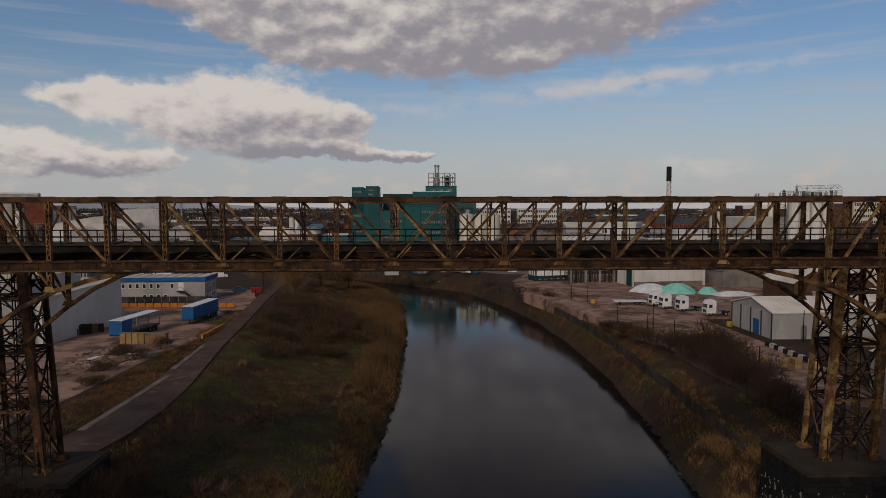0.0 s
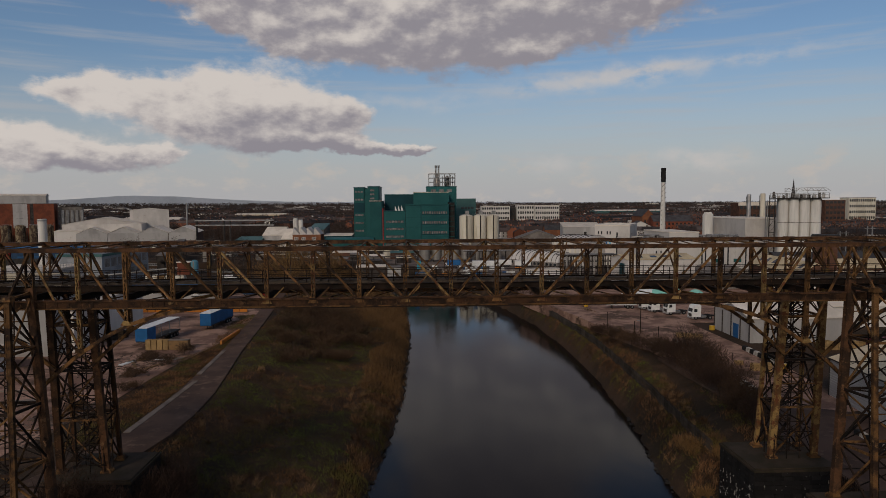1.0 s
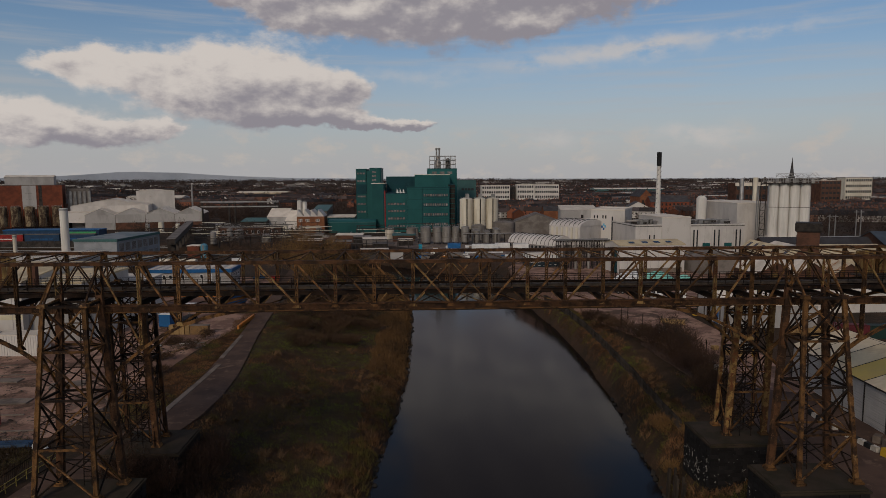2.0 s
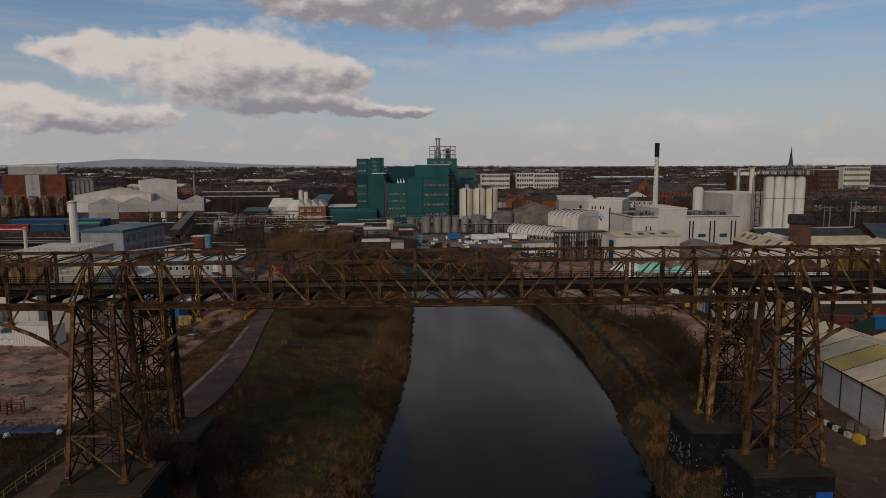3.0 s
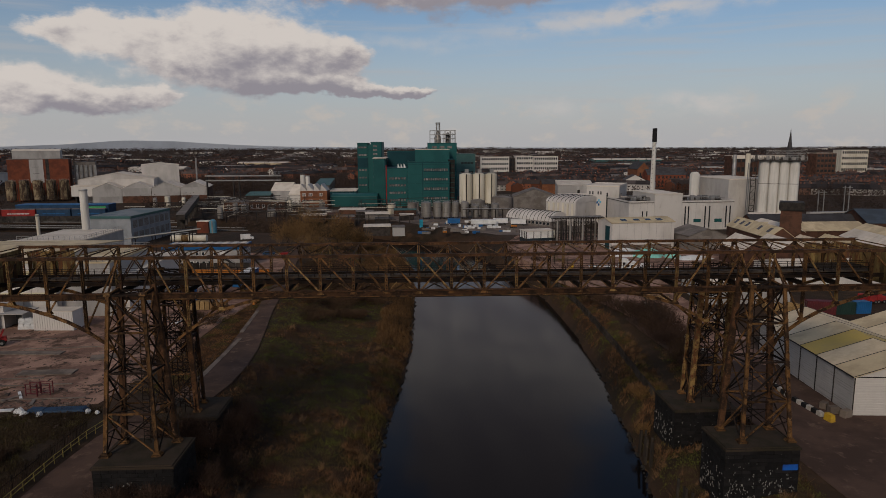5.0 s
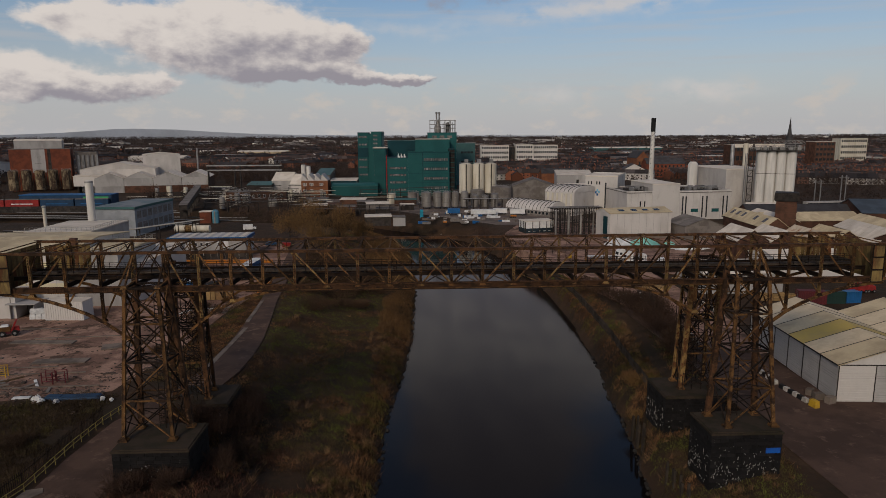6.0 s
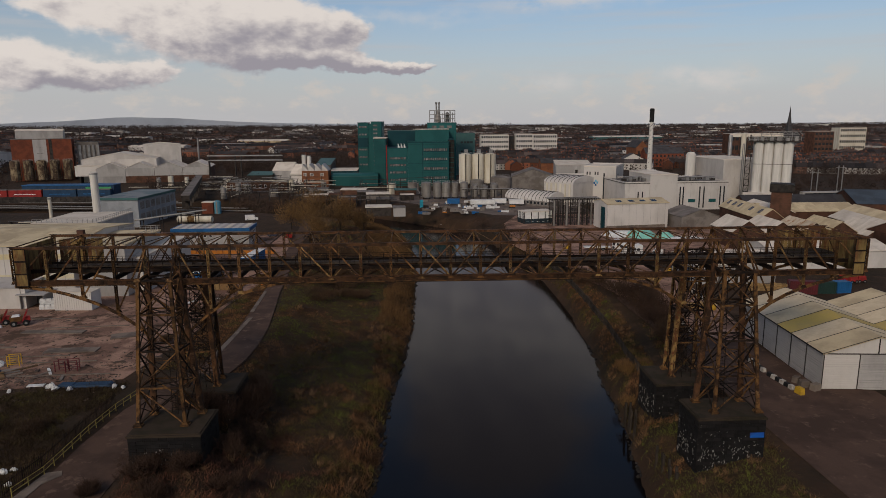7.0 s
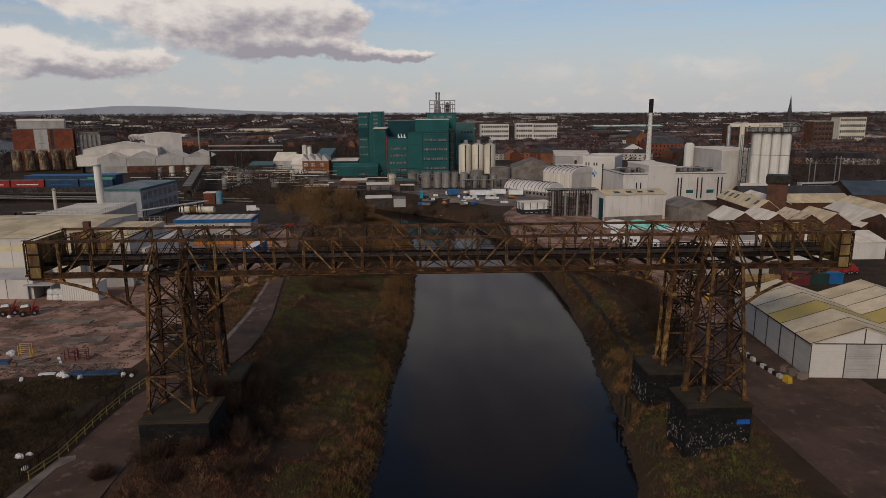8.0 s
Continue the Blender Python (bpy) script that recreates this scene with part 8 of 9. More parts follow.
# horizontal tank and pipes beside the site office
th = thing("fuel_tank", "long rusty cream horizontal tank on saddles", "tank", (-100.4, 188.4, LAND), -4)
part("shell", Shape().tube((0, 0, 2.0), (14.0, 0, 2.0), 1.35, n=18), SILO_CREAM, th, smooth=True)
part("rust_band", Shape().tube((4.2, 0, 2.0), (7.0, 0, 2.0), 1.365, n=18, caps=False), STEEL_OCHRE, th, "rusty middle band", smooth=True)
for x in (1.8, 12.2):
    part("saddle", Shape().box((x, 0, 0.5), (0.8, 2.2, 1.2)), CONCRETE, th)
th = thing("pipe_gantry", "raised pipe gantry from the works to the quay", "pipe gantry", (-106, 150, LAND), 58)
for x in (0, 8, 16, 24, 32):
    for y in (-0.9, 0.9):
        part("post", Shape().span(x - 0.12, x + 0.12, y - 0.12, y + 0.12, -0.3, 6.2), PIPE_DARK, th)
    part("cross_beam", Shape().span(x - 0.1, x + 0.1, -1.1, 1.1, 6.2, 6.4), PIPE_DARK, th)
for k in range(4):
    part("pipe", Shape().tube((-6, -0.75 + 0.5 * k, 6.62), (36, -0.75 + 0.5 * k, 6.62), 0.18, n=8), STEEL_GREY if k % 2 else SILO_CREAM, th)

# railway wagons and stores on the far left
for i in range(5):
    x0 = -262 + i * 18.4
    th = thing("rail_wagon", ("red" if i < 3 else "blue") + " covered rail wagon standing in the sidings", "rail wagon", (x0, 286, LAND), 0, "rail wagons")
    L = 17.6
    part("body", Shape().span(0, L, 0, 2.8, 1.1, 4.9), RED if i < 3 else BLUE_DARK, th)
    part("roof", Shape().profile([(-0.05, 4.9), (2.85, 4.9), (2.2, 5.3), (0.6, 5.3)], 0, L, "x"), GREY_ROOF, th)
    for k in range(8):
        part("rib", Shape().span(0.6 + k * 2.3, 0.75 + k * 2.3, -0.06, 0.0, 1.1, 4.9), RED if i < 3 else BLUE_DARK, th)
    part("lettering_band", Shape().span(3, L - 3, -0.05, -0.01, 2.4, 2.9), SALT if i < 3 else BLUE, th)
    for x in (2.0, 4.0, L - 4.0, L - 2.0):
        wheel(th, x, 0.4, 0.45, 0.3)
b = Building("goods_shed", "long blue goods shed beside the sidings", "shed", (-219, 288.5, LAND), (49, 9, 7.0), 0, BLUE_DARK)
b.flat_roof(BLUE)
b.strip("green_panel", "S", 34, 47.5, 3.2, 6.2, GREEN_BRIGHT, 0.08, "bright green sign panel")
for k in range(6):
    b.strip("text_bar", "S", 37.5 + k * 1.15, 38.3 + k * 1.15, 4.3, 5.1, WHITE, 0.12)
for u in ranks(9, 1, 33):
    b.strip("door", "S", u - 1.2, u + 1.2, 0, 4.6, BLUE, 0.06)
fence = thing("palisade_fence", "dark boundary fence beside the sidings", "fence", (-262, 268, LAND))
for k in range(32):
    part("fence_panel", Shape().span(k * 3.2, k * 3.2 + 3.1, -0.05, 0.05, 0, 3.2), PIPE_DARK, fence)

# white bags, rubble and scrap on the near left waste ground
for i, (x, y, s_) in enumerate(((-60.6, 18.9, 1.3), (-59.6, 18.2, 1.0), (-57.2, 17.9, 0.9), (-50.8, 18.6, 0.9), (-49.4, 18.2, 0.7), (-52.4, -6.5, 1.0), (-51.6, -6.0, 0.7), (-50.2, -9.3, 0.8), (-74.6, 29.4, 1.2), (-73.8, 28.6, 0.9), (-66.0, 17.5, 0.8), (-87.4, 50.6, 0.9))):
    r_ = random.Random(200 + i)
    bag = Shape()
    ring = [[(0.62 * s_ * rad * r_.uniform(0.65, 1.25) * math.cos(2 * math.pi * k / 9), 0.42 * s_ * rad * r_.uniform(0.6, 1.3) * math.sin(2 * math.pi * k / 9), z_ * s_ * r_.uniform(0.6, 1.3)) for k in range(9)] for rad, z_ in ((0.9, 0.0), (1.05, 0.18), (0.8, 0.42), (0.35, 0.55))]
    bag.add([p for q in ring for p in q], [(a * 9 + k, a * 9 + (k + 1) % 9, a * 9 + 9 + (k + 1) % 9, a * 9 + 9 + k) for a in range(3) for k in range(9)] + [tuple(range(27, 36))])
    single("rubbish_bag", bag, BAG, "crumpled white sacks dumped on waste ground", "sack", "dumped sacks", at=(x, y, LAND + 0.02), rz=30 * i)
for i in range(6):
    th = thing("bulk_bag", "full white bulk bag by the shelter", "bulk bag", (-86.2 + (i % 3) * 1.25, 64.0 + (i // 3) * 0.2, LAND + 0.05 + (i // 3) * 1.15), 5 * i, "bulk bags")
    part("bag", Shape().box((0, 0, 0.28), (1.15, 1.1, 0.56), top=1.04).box((0, 0, 0.83), (1.19, 1.14, 0.54), top=0.86), BAG, th)
for x, y, m_, lb, a in ((-71.8, 28.9, YELLOW, "yellow welded steel stillage", 10), (-62.4, 25.8, RED_DARK, "dark red welded steel stillage", -8), (-60.9, 26.2, RED_DARK, "dark red welded steel stillage", 6)):
    th = thing("stillage", lb + " on waste ground", "stillage", (x, y, LAND + 0.05), a)
    for px_ in (-0.9, 0.9):
        for py_ in (-0.5, 0.5):
            part("post", Shape().span(px_ - 0.06, px_ + 0.06, py_ - 0.06, py_ + 0.06, 0, 1.9), m_, th)
    for z in (0.4, 1.1, 1.8):
        for py_ in (-0.5, 0.5):
            part("rail", Shape().span(-0.84, 0.84, py_ - 0.04, py_ + 0.04, z, z + 0.08), m_, th)
single("tarpaulin", Shape().box((0, 0, 0.2), (3.0, 2.2, 0.4), top=0.8), BLUE_DARK, "flat blue tarpaulin over scrap", "tarpaulin", at=(-73.5, 25.0, LAND + 0.05), rz=12)
single("tarpaulin", Shape().box((0, 0, 0.15), (7.0, 1.8, 0.3), top=0.85), BLUE_DARK, "long blue-grey sheet on waste ground", "tarpaulin", at=(-55.0, 19.6, LAND + 0.05), rz=3)
single("tarpaulin", Shape().box((0, 0, 0.2), (2.6, 1.4, 0.4), top=0.8), BLUE_DARK, "crumpled blue sheet beside white sacks", "tarpaulin", at=(-58.4, 19.6, LAND + 0.05), rz=-6)
rub = Shape()
rr = random.Random(77)
for k in range(1900):
    zone = rr.choice(((-100, -52, 13, 24), (-100, -54, 20, 34), (-100, -54, 26, 62), (-60, -48, 58, 74), (-72, -52, 19, 24), (-55, -48.5, 26, 44)))
    x, y = rr.uniform(zone[0], zone[1]), rr.uniform(zone[2], zone[3])
    s_ = rr.uniform(0.08, 0.32) * (2.0 if rr.random() < 0.06 else 1)
    rub.box((x, y, LAND + 0.04 + s_ * 0.2), (s_ * rr.uniform(0.8, 3.4), s_, s_ * 0.35), rr.uniform(0, 180), rr.uniform(0.6, 0.95))
single("rubble", rub, RUBBLE, "scattered broken concrete and brick rubble", "rubble", kind="stuff")
for i in range(26):
    x, y = rng.choice(((-68, 26), (-52, 69), (-50, 66), (-64, 21), (-76, 24)))
    x, y = x + rng.uniform(-4, 4), y + rng.uniform(-2, 2)
    single("plank", Shape().box((0, 0, 0.1), (rng.uniform(1.6, 4.2), rng.uniform(0.25, 0.9), 0.14)), rng.choice((CONCRETE, TIMBER, DULL_SHEET, SALT)), "loose weathered board lying on the ground", "plank", "loose boards", at=(x, y, LAND + 0.05), rz=rng.uniform(0, 180))
for x, y, w_, d_, a in ((-66, 36, 9, 2.4, 2), (-84, 38, 14, 0.6, 1), (-75, 47, 12, 2.0, -3), (-60, 44, 5, 3, 20), (-92, 44, 10, 0.5, 0)):
    single("concrete_slab", Shape().box((0, 0, 0.08), (w_, d_, 0.2)), CONCRETE, "broken pale concrete slab in the yard", "slab", "yard slabs", at=(x, y, LAND + 0.05), rz=a)

# yellow guard rail and grey fence beside the lane
rail = thing("guard_rail", "faded yellow tubular guard rail beside the lane", "railing", (0, 0, LAND + 0.2))
line = [(-48.2, -12.0), (-47.2, -7.5), (-47.1, 2.8), (-46.6, 9.5), (-45.6, 14.5)]
pts_ = []
for (ax, ay), (bx, by) in zip(line, line[1:]):
    n = max(1, round(math.hypot(bx - ax, by - ay) / 1.9))
    pts_ += [(ax + (bx - ax) * i / n, ay + (by - ay) * i / n) for i in range(n)]
pts_.append(line[-1])
for x, y in pts_:
    part("rail_post", Shape().tube((x, y, 0), (x, y, 1.12), 0.055, n=8), FENCE_YELLOW, rail)
for (ax, ay), (bx, by) in zip(pts_, pts_[1:]):
    for z in (0.55, 1.08):
        part("rail", Shape().tube((ax, ay, z), (bx, by, z), 0.05, n=6), FENCE_YELLOW, rail)


def palisade(points, label, h=2.0, step=2.7, material=PIPE_DARK, gap=0.3):
    th = thing("palisade_fence", label, "fence")
    for (ax, ay), (bx, by) in zip(points, points[1:]):
        L = math.hypot(bx - ax, by - ay)
        n = max(1, round(L / step))
        for i in range(n):
            x0, y0 = ax + (bx - ax) * i / n, ay + (by - ay) * i / n
            x1, y1 = ax + (bx - ax) * (i + 1) / n, ay + (by - ay) * (i + 1) / n
            z0, z1 = on_ground(x0, y0)[2], on_ground(x1, y1)[2]
            part("fence_post", Shape().beam((x0, y0, z0 - 0.2), (x0, y0, z0 + h + 0.1), 0.12, 0.12), material, th)
            s = Shape()
            for f in (0.25, 0.8):
                s.beam((x0, y0, z0 + h * f), (x1, y1, z1 + h * f), 0.06, 0.08)
            k = int(L / n / gap)
            for j in range(1, k):
                f = j / k
                x, y, z = x0 + (x1 - x0) * f, y0 + (y1 - y0) * f, z0 + (z1 - z0) * f
                s.beam((x, y, z + 0.05), (x, y, z + h), 0.09, 0.03)
            tagged(part("fence_panel", s, material, th), kind="stuff")


palisade([(25.5, 176), (30.0, 155), (34.4, 128), (36.0, 104), (36.3, 86), (36.0, 70), (35.3, 56), (34.6, 44), (33.6, 33), (33.0, 24)], "rusty brown palisade fence along the river path", 1.8)
palisade([(-49.2, -12), (-48.3, -6), (-48.1, 4), (-47.6, 12)], "grey palisade fence behind the guard rail", 2.0, material=STEEL_DARK)
palisade([(38.3, -2), (39.6, 8), (40.4, 20)], "dark fence beside the pier", 1.6, material=STEEL_DARK)
# path on the right bank
slab("path", [(34.6, 24), (36.2, 24), (37.0, 40), (37.8, 56), (38.4, 72), (38.6, 86), (38.2, 104), (36.4, 130), (34.8, 130), (36.6, 104), (37.0, 86), (36.8, 72), (36.2, 56), (35.4, 40)], surf("trodden_path", (0.062, 0.045, 0.034), (0.045, 0.034, 0.026), 0.95), "narrow trodden path along the river", "path", 4.4, 1.4)


def lamp_post(at, h, label, arm=1.2):
    th = thing("lamp_post", label, "lamp post", at, group="lamp posts")
    part("column", Shape().tube((0, 0, -0.2), (0, 0, h), 0.11, 0.07, 8), STEEL_DARK, th)
    if arm:
        part("arm", Shape().beam((0, 0, h), (arm, 0, h + 0.15), 0.07, 0.07), STEEL_DARK, th)
        part("lamp_head", Shape().box((arm, 0, h + 0.12), (0.6, 0.22, 0.16)), STEEL_GREY, th)


for x, y, h, arm in ((40.6, 93.8, 5.2, 0), (42.0, 79.5, 5.0, 0.8), (43.6, 70.5, 5.2, 0), (40.2, 133.5, 4.6, 0), (43.4, 128.5, 4.8, 0), (46.2, 88, 5.5, 0.8), (4.5, 176, 9.0, 1.0), (-47.5, 142.8, 3.5, 0), (69.5, 74.5, 6.0, 0), (47.0, 48.0, 5.0, 0)):
    lamp_post((x, y, on_ground(x, y)[2]), h, "slim dark steel post beside the yard" if not arm else "slim steel lamp post beside the yard", arm)
for x, y, a in ((45.6, 78.0, 30), (49.0, 74.8, -12)):
    s = Shape()
    for k in range(18):
        t_, t2 = 2 * math.pi * k / 18, 2 * math.pi * (k + 1) / 18
        s.add([(1.5 * math.cos(t_), 0.9 * math.sin(t_), 0), (1.5 * math.cos(t2), 0.9 * math.sin(t2), 0), (1.15 * math.cos(t2), 0.62 * math.sin(t2), 0), (1.15 * math.cos(t_), 0.62 * math.sin(t_), 0)], [(0, 1, 2, 3)])
    single("road_marking", s, WHITE, "worn white ring painted on the yard", "marking", "yard markings", at=(x, y, LAND + 0.075), rz=a)
# driftwood piles by the right pier
th = thing("timber_fender", "old timber fender piles leaning beside the pier", "timber fender", (0, 0, 0))
for i in range(9):
    x, y = 26.6 + 0.25 * math.sin(i * 2.1), -7.5 + i * 0.75
    part("post", Shape().beam((x, y, 0.5), (x + 0.15, y, 4.9 + 0.4 * math.sin(i * 1.7)), 0.26, 0.26), TIMBER_DARK, th)
th = thing("timber_fender", "old timber fender piles below the far pier", "timber fender", (0, 0, 0))
for i in range(7):
    x, y = 27.4 + 0.2 * math.sin(i * 2.1), 9.6 + i * 0.8
    part("post", Shape().beam((x, y, 0.5), (x + 0.15, y, 4.4 + 0.4 * math.sin(i * 1.9)), 0.26, 0.26), TIMBER_DARK, th)

# painted marks on the piers
def graffiti(pr, face, seed, n, paint, zmin=0.3):
    th, hx, hy, hz = pr
    r = random.Random(seed)
    for k in range(n):
        u, z = r.uniform(-0.88, 0.88) * (hx if face == "S" else hy), r.uniform(0.22, 0.9) * (hz - 0.7)
        s = Shape()
        size = r.uniform(0.06, 0.3)
        z = zmin + max(z - zmin, 0.1) * r.uniform(0.55, 1.0)
        for j in range(r.randint(1, 4)):
            u2, z2 = (u + r.uniform(-1, 1) * size, z + r.uniform(-0.1, 0.1) * size) if j % 2 else (u + r.uniform(-0.2, 0.2) * size, z - r.uniform(0.3, 1.2) * size)
            z2 = min(max(z2, zmin), hz - 0.5)
            a, b = ((u, -hy + 0.02, z), (u2, -hy + 0.02, z2)) if face == "S" else ((-hx + 0.02, u, z), (-hx + 0.02, u2, z2))
            s.beam(a, b, 0.055, 0.055)
            u, z = u2, z2
        part("paint_mark", s, paint, th)


WHITEWASH = surf("peeling_white_paint", (0.30, 0.285, 0.26), (0.10, 0.095, 0.09), 0.8, 0, 2.0, 9.0, 0.004, 0.4)
graffiti(PIERS[1], "S", 5, 110, WHITEWASH)
graffiti(PIERS[1], "W", 6, 60, WHITEWASH)
graffiti(PIERS[3], "W", 7, 60, WHITEWASH)
graffiti(PIERS[3], "S", 8, 30, WHITEWASH)
graffiti(PIERS[0], "S", 9, 44, WHITEWASH, 2.0)
graffiti(PIERS[2], "S", 10, 6, WHITEWASH)
part("paint_mark", Shape().span(2.2, 3.9, -2.995, -2.975, 5.3, 5.95), PAINT_BLUE, PIERS[1][0], "sprayed bright blue patch")

# stores in the far works yard
rr = random.Random(19)
for i in range(90):
    x, y = rr.uniform(-4, 44), rr.uniform(207, 258)
    if x > 30 and y < 208:
        continue
    m_ = rr.choice((SALT, SALT, SALT, WHITE, WHITE, DULL_SHEET, DULL_SHEET, CONCRETE, DULL_SHEET, PIPE_DARK, BLUE) if i % 30 else (RED, ORANGE))
    s_ = rr.uniform(0.4, 1.1)
    lab = {SALT.name: "white stacked store boxes", BLUE.name: "blue covered store stack", ORANGE.name: "orange plastic barriers", RED.name: "red drums", WHITE.name: "white crates"}.get(m_.name, "grey stacked stores")
    th = thing("store_stack", lab + " in the works yard", "stores", (x, y, LAND + 0.03), rr.uniform(-15, 15), "works stores")
    n = rr.randint(1, 4)
    for k in range(n):
        part("box", Shape().box((k * 1.25 * s_, 0, 0.55 * s_), (1.15 * s_, 1.1 * s_, 1.1 * s_), top=0.97), m_, th)
for x, y, w_, d_, h_, m_, lb in ((22, 236, 12, 3.2, 3.0, SALT, "row of white sheeted trailers in the works"), (33, 240, 7, 3, 3.0, WHITE, "white box trailer in the works"), (41, 236, 7, 3, 3.0, WHITE, "white box trailer near the arched hall"), (11, 240, 6, 3, 3.2, BLUE, "blue covered trailer in the works")):
    th = thing("box_trailer", lb, "trailer", (x, y, LAND + 0.03), -6, "box trailers")
    part("body", Shape().span(0, w_, 0, d_, 0.9, h_), m_, th)
    for wx in (1.0, w_ - 1.2):
        wheel(th, wx, 0.3, 0.45, 0.3)
b = Building("quay_shed", "dark open quay shed with a pale flat roof", "shed", (-26, 206, LAND), (11, 9, 3.6), 4, PIPE_DARK)
b.flat_roof(PALE_ROOF, 0.4, 0.3)
b = Building("quay_shed", "pale block store beside the quay shed", "shed", (-14, 205, LAND), (5.2, 7, 3.4), 4, GREY_SHEET)
b.flat_roof(GREY_ROOF)
b = Building("portable_toilet", "small bright blue cubicle in the works yard", "cubicle", (-2.4, 234, LAND), (1.6, 1.6, 3.4), 0, surf("cyan_plastic", (0.03, 0.30, 0.42)))
b.flat_roof(BLUE, 0.05, 0.1)
for i, (x, y, w_, d_, h_, m_) in enumerate(((-62, 262, 12, 6, 2.8, PALE_ROOF), (-44, 256, 9, 5, 2.6, GREY_ROOF), (-30, 266, 12, 6, 3.0, PALE_ROOF), (-24, 248, 7, 4, 2.4, GREY_ROOF), (-46, 286, 14, 7, 3.4, PALE_ROOF), (-16, 284, 12, 6, 3.2, TEAL_PALE), (-12, 262, 7, 4, 2.6, PALE_ROOF), (-66, 292, 12, 6, 3.2, GREY_ROOF), (-52, 270, 8, 5, 2.6, BRICK_BROWN), (-36, 278, 9, 5, 3.0, GREY_ROOF))):
    b = Building("works_store", "low works store with a flat pale roof", "shed", (x, y, LAND), (w_, d_, h_), rr.uniform(-8, 8), rr.choice((DULL_SHEET, PIPE_DARK, BRICK_BROWN)), "works stores sheds")
    b.mono(m_, 0.5)
# tangle of pipes and small plant between the works on the left
for i in range(110):
    x, y = (rr.uniform(-165, -70), rr.uniform(296, 366)) if i % 2 else (rr.uniform(-118, 0), rr.uniform(268, 330))
    h_ = rr.uniform(2, 7)
    if i % 5 == 0:
        silo("storage_tank", "small grey process tank among pipework", (x, y, LAND), rr.uniform(1.0, 2.6), h_, rr.choice((TANK_STEEL, SILO_CREAM, DULL_SHEET)), 0, "small tanks", 0.4)
    else:
        th = thing("pipe_trestle", "small steel frame with grimy pipes", "pipework", (x, y, LAND), rr.choice((0, 90, 10)), "plant frames")
        L = rr.uniform(6, 22)
        for px_ in (0, L):
            part("post", Shape().span(px_ - 0.15, px_ + 0.15, -0.15, 0.15, -0.2, h_), PIPE_DARK, th)
        for z in (h_ * 0.6, h_):
            part("pipe", Shape().tube((-1, 0, z), (L + 1, 0, z), 0.16, n=8), rr.choice((STEEL_GREY, PIPE_DARK, PIPE_DARK, SILO_CREAM)), th)
# railway gantries and wall on the right
for i, (x, y, h_) in enumerate(((206, 262, 14), (209, 262, 14), (224, 268, 16), (226.5, 268, 16))):
    th = thing("gantry_mast", "grey twin gantry mast by the railway", "mast", (x, y, LAND), group="gantry masts")
    part("mast", Shape().span(-0.2, 0.2, -0.2, 0.2, -0.2, h_), STEEL_GREY, th)
    part("cross_arm", Shape().span(-1.4, 1.4, -0.2, 0.2, h_ - 1.2, h_ - 0.9), STEEL_GREY, th)
for i in range(4):
    th = thing("rail_coach", "pale low train coach on the railway", "train", (196 + i * 20.5, 252 + i * 2.0, LAND), 5.6, "train coaches")
    part("body", Shape().span(0, 19.8, 0, 2.8, 1.0, 3.6), GREY_SHEET, th)
    part("window_band", Shape().span(0.8, 19.0, -0.03, 0.0, 2.2, 2.9), GLASS_DARK, th)
    for x in (2, 4, 15.8, 17.8):
        wheel(th, x, 0.4, 0.45, 0.25)

# pipe runs over the flat ground behind the near works
for i, (x, y, rz_, L, h_) in enumerate(((-150, 168, 8, 18, 4.2), (-148, 150, 14, 30, 3.4), (-160, 178, 3, 30, 3.0), (-62, 252, -5, 60, 4.2), (-58, 244, -8, 44, 3.2), (-100, 262, 4, 40, 5.0))):
    th = thing("pipe_run", "long pale pipes on low trestles across the works ground", "pipework", (x, y, LAND), rz_, "pipe runs")
    for k in range(int(L / 5) + 1):
        part("trestle", Shape().span(k * 5 - 0.12, k * 5 + 0.12, -0.7, 0.7, -0.2, h_), PIPE_DARK, th)
    for k in range(3):
        part("pipe", Shape().tube((-1, -0.5 + 0.5 * k, h_ + 0.2), (L + 1, -0.5 + 0.5 * k, h_ + 0.2), 0.17, n=8), SILO_CREAM if i + k == 0 else STEEL_GREY if k == 1 else PIPE_DARK, th)
# rails and vents on the near works roofs
for i, (x, y, z, L, rz_) in enumerate(((-83, 96.5, 18.9, 11, 0), (-72.4, 74.4, 18.9, 21, 90), (-94.2, 108.4, 19.2, 23, 90), (-112, 108.2, 19.2, 18, 0))):
    th = thing("roof_railing", "thin grey railing along a works roof edge", "railing", (x, y, z - 0.1), rz_, "roof railings")
    for k in range(int(L / 1.4) + 1):
        part("rail_post", Shape().span(k * 1.4 - 0.04, k * 1.4 + 0.04, -0.04, 0.04, 0, 1.1), STEEL_GREY, th)
    for z_ in (0.55, 1.08):
        part("rail", Shape().span(0, L, -0.03, 0.03, z_, z_ + 0.06), STEEL_GREY, th)

# worn kerb lines and sleepers across the near yard
for i, (x, y, L, rz_) in enumerate(((-78, 33, 26, 1), (-90, 40, 20, -2), (-66, 30, 14, 3), (-84, 56, 18, 0), (-70, 50, 16, 4), (-62, 24, 16, 2))):
    single("kerb_line", Shape().box((0, 0, 0.07), (L, 0.3, 0.16)), CONCRETE, "worn kerb line sunk in the yard", "kerb", "yard kerbs", at=(x, y, LAND + 0.05), rz=rz_)

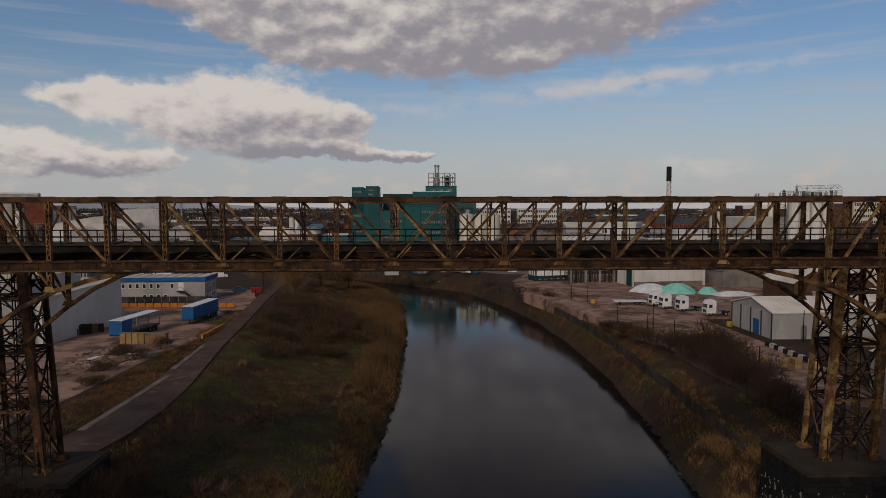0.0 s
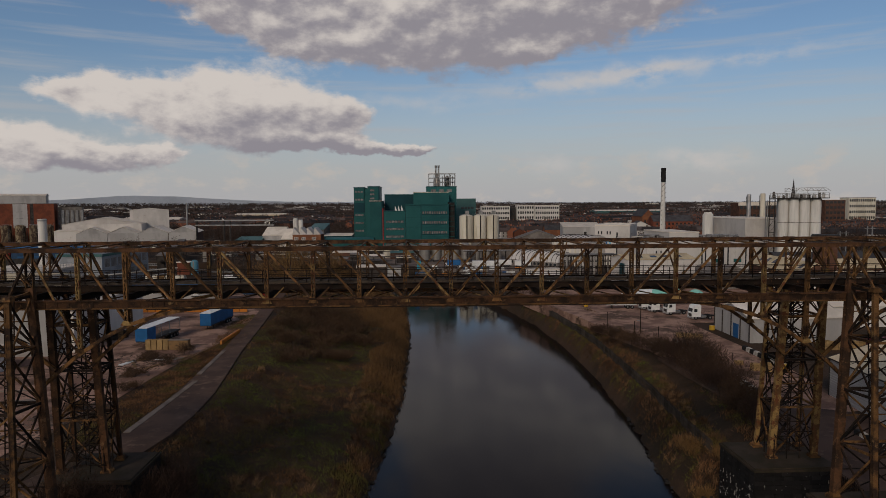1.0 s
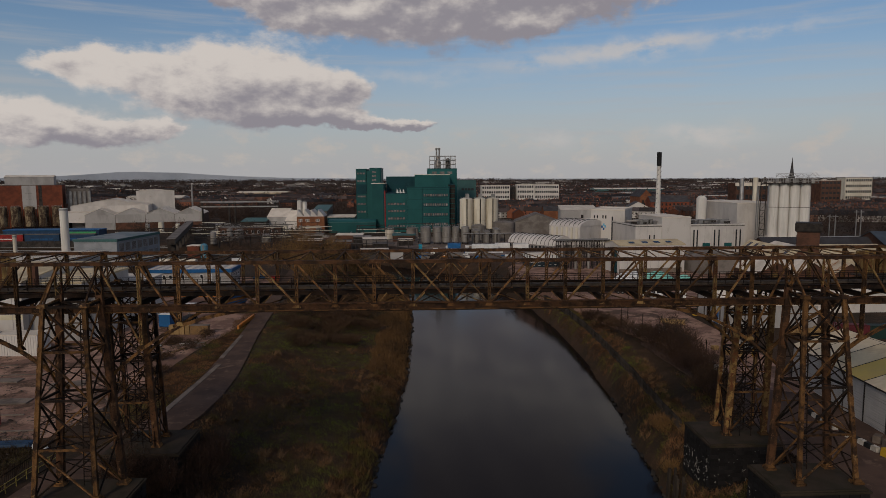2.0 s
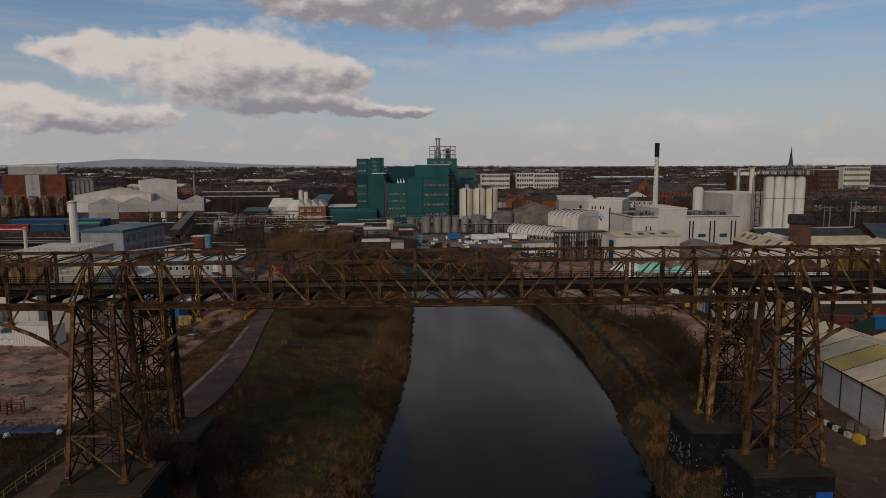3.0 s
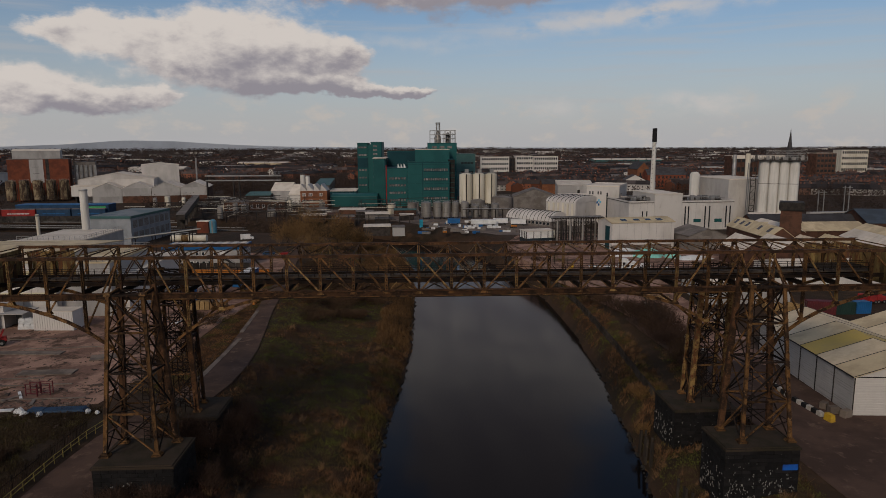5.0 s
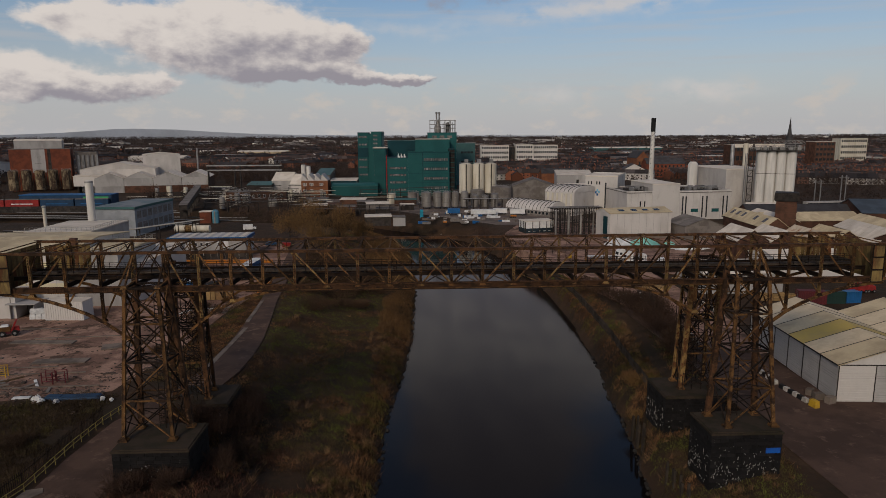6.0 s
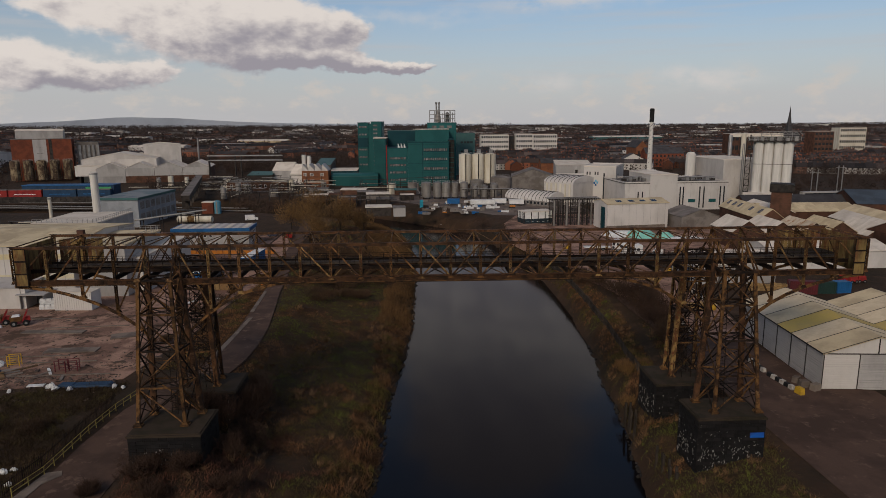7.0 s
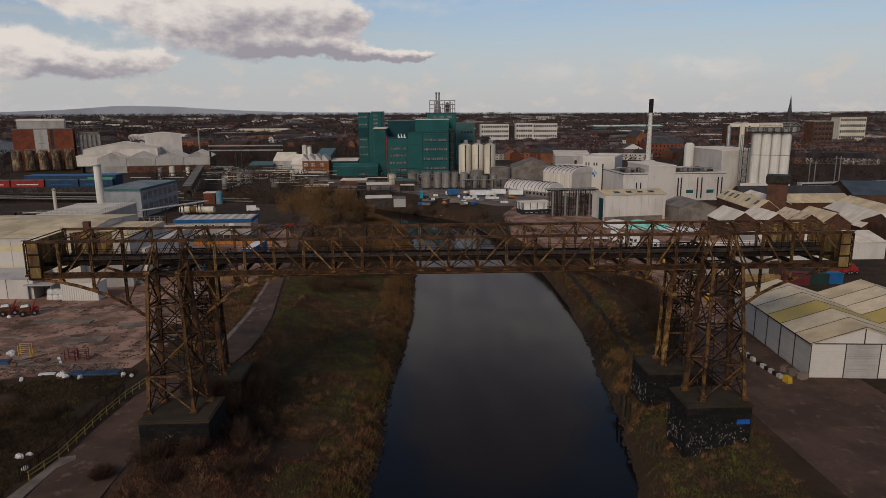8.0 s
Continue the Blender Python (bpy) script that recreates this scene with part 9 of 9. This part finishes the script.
# sidings on dark ballast between the near works and the wagons
BALLAST = surf("oily_ballast", (0.060, 0.046, 0.038), (0.034, 0.027, 0.023), 0.95, 0, 0.3, 3.0, 0.03, 0.4)
for i, (xa, ya, xb, yb) in enumerate(((-262, 280, -128, 268), (-262, 274, -120, 260), (-250, 262, -84, 236), (-240, 254, -80, 226))):
    th = thing("rail_track", "rusty rails on dark oily ballast in the sidings", "railway track", (0, 0, LAND), group="sidings")
    a_, b_ = Vector((xa, ya, 0.02)), Vector((xb, yb, 0.02))
    side_ = (b_ - a_).cross(Vector((0, 0, 1))).normalized()
    part("ballast", Shape().beam(a_, b_, 3.4, 0.24), BALLAST, th)
    for k in (-0.75, 0.75):
        part("rail", Shape().beam(a_ + side_ * k + Vector((0, 0, 0.22)), b_ + side_ * k + Vector((0, 0, 0.22)), 0.14, 0.16), STEEL_GREY, th)
# upright blue tank and dark red plant cabin beside the pipe gantry
th = thing("storage_tank", "small upright pale blue tank beside the pipe gantry", "storage tank", (-93.6, 219.5, LAND))
part("shell", Shape().lathe((0, 0, 0), [(1.5, 0), (1.5, 5.2), (0.9, 5.9), (0.2, 6.1)], 16), surf("faded_cyan_tank", (0.10, 0.26, 0.34), (0.08, 0.20, 0.27), 0.6), th, smooth=True)
part("ladder", Shape().span(-0.25, 0.25, -1.62, -1.52, 0, 5.6), STEEL_GREY, th)
b = Building("plant_cabin", "dark red brick plant cabin with a pale roof", "cabin", (-100.5, 219, LAND), (5.0, 5.0, 5.0), 0, BRICK_RED)
b.flat_roof(PALE_ROOF, 0.2, 0.25)
for i in range(7):
    th = thing("pipe_rack", "low rack of pale valves and pipes beside the tank", "pipe rack", (-121 + i * 3.4, 205 + 1.2 * (i % 3), LAND), 8 * i, "valve racks")
    part("pipe", Shape().tube((0, 0, 1.2 + 0.3 * (i % 2)), (4.4, 0, 1.2 + 0.3 * (i % 2)), 0.2, n=8), STEEL_GREY if i % 2 else SILO_CREAM, th)
    for x in (0.4, 3.8):
        part("stand", Shape().span(x - 0.1, x + 0.1, -0.1, 0.1, -0.1, 1.1), PIPE_DARK, th)
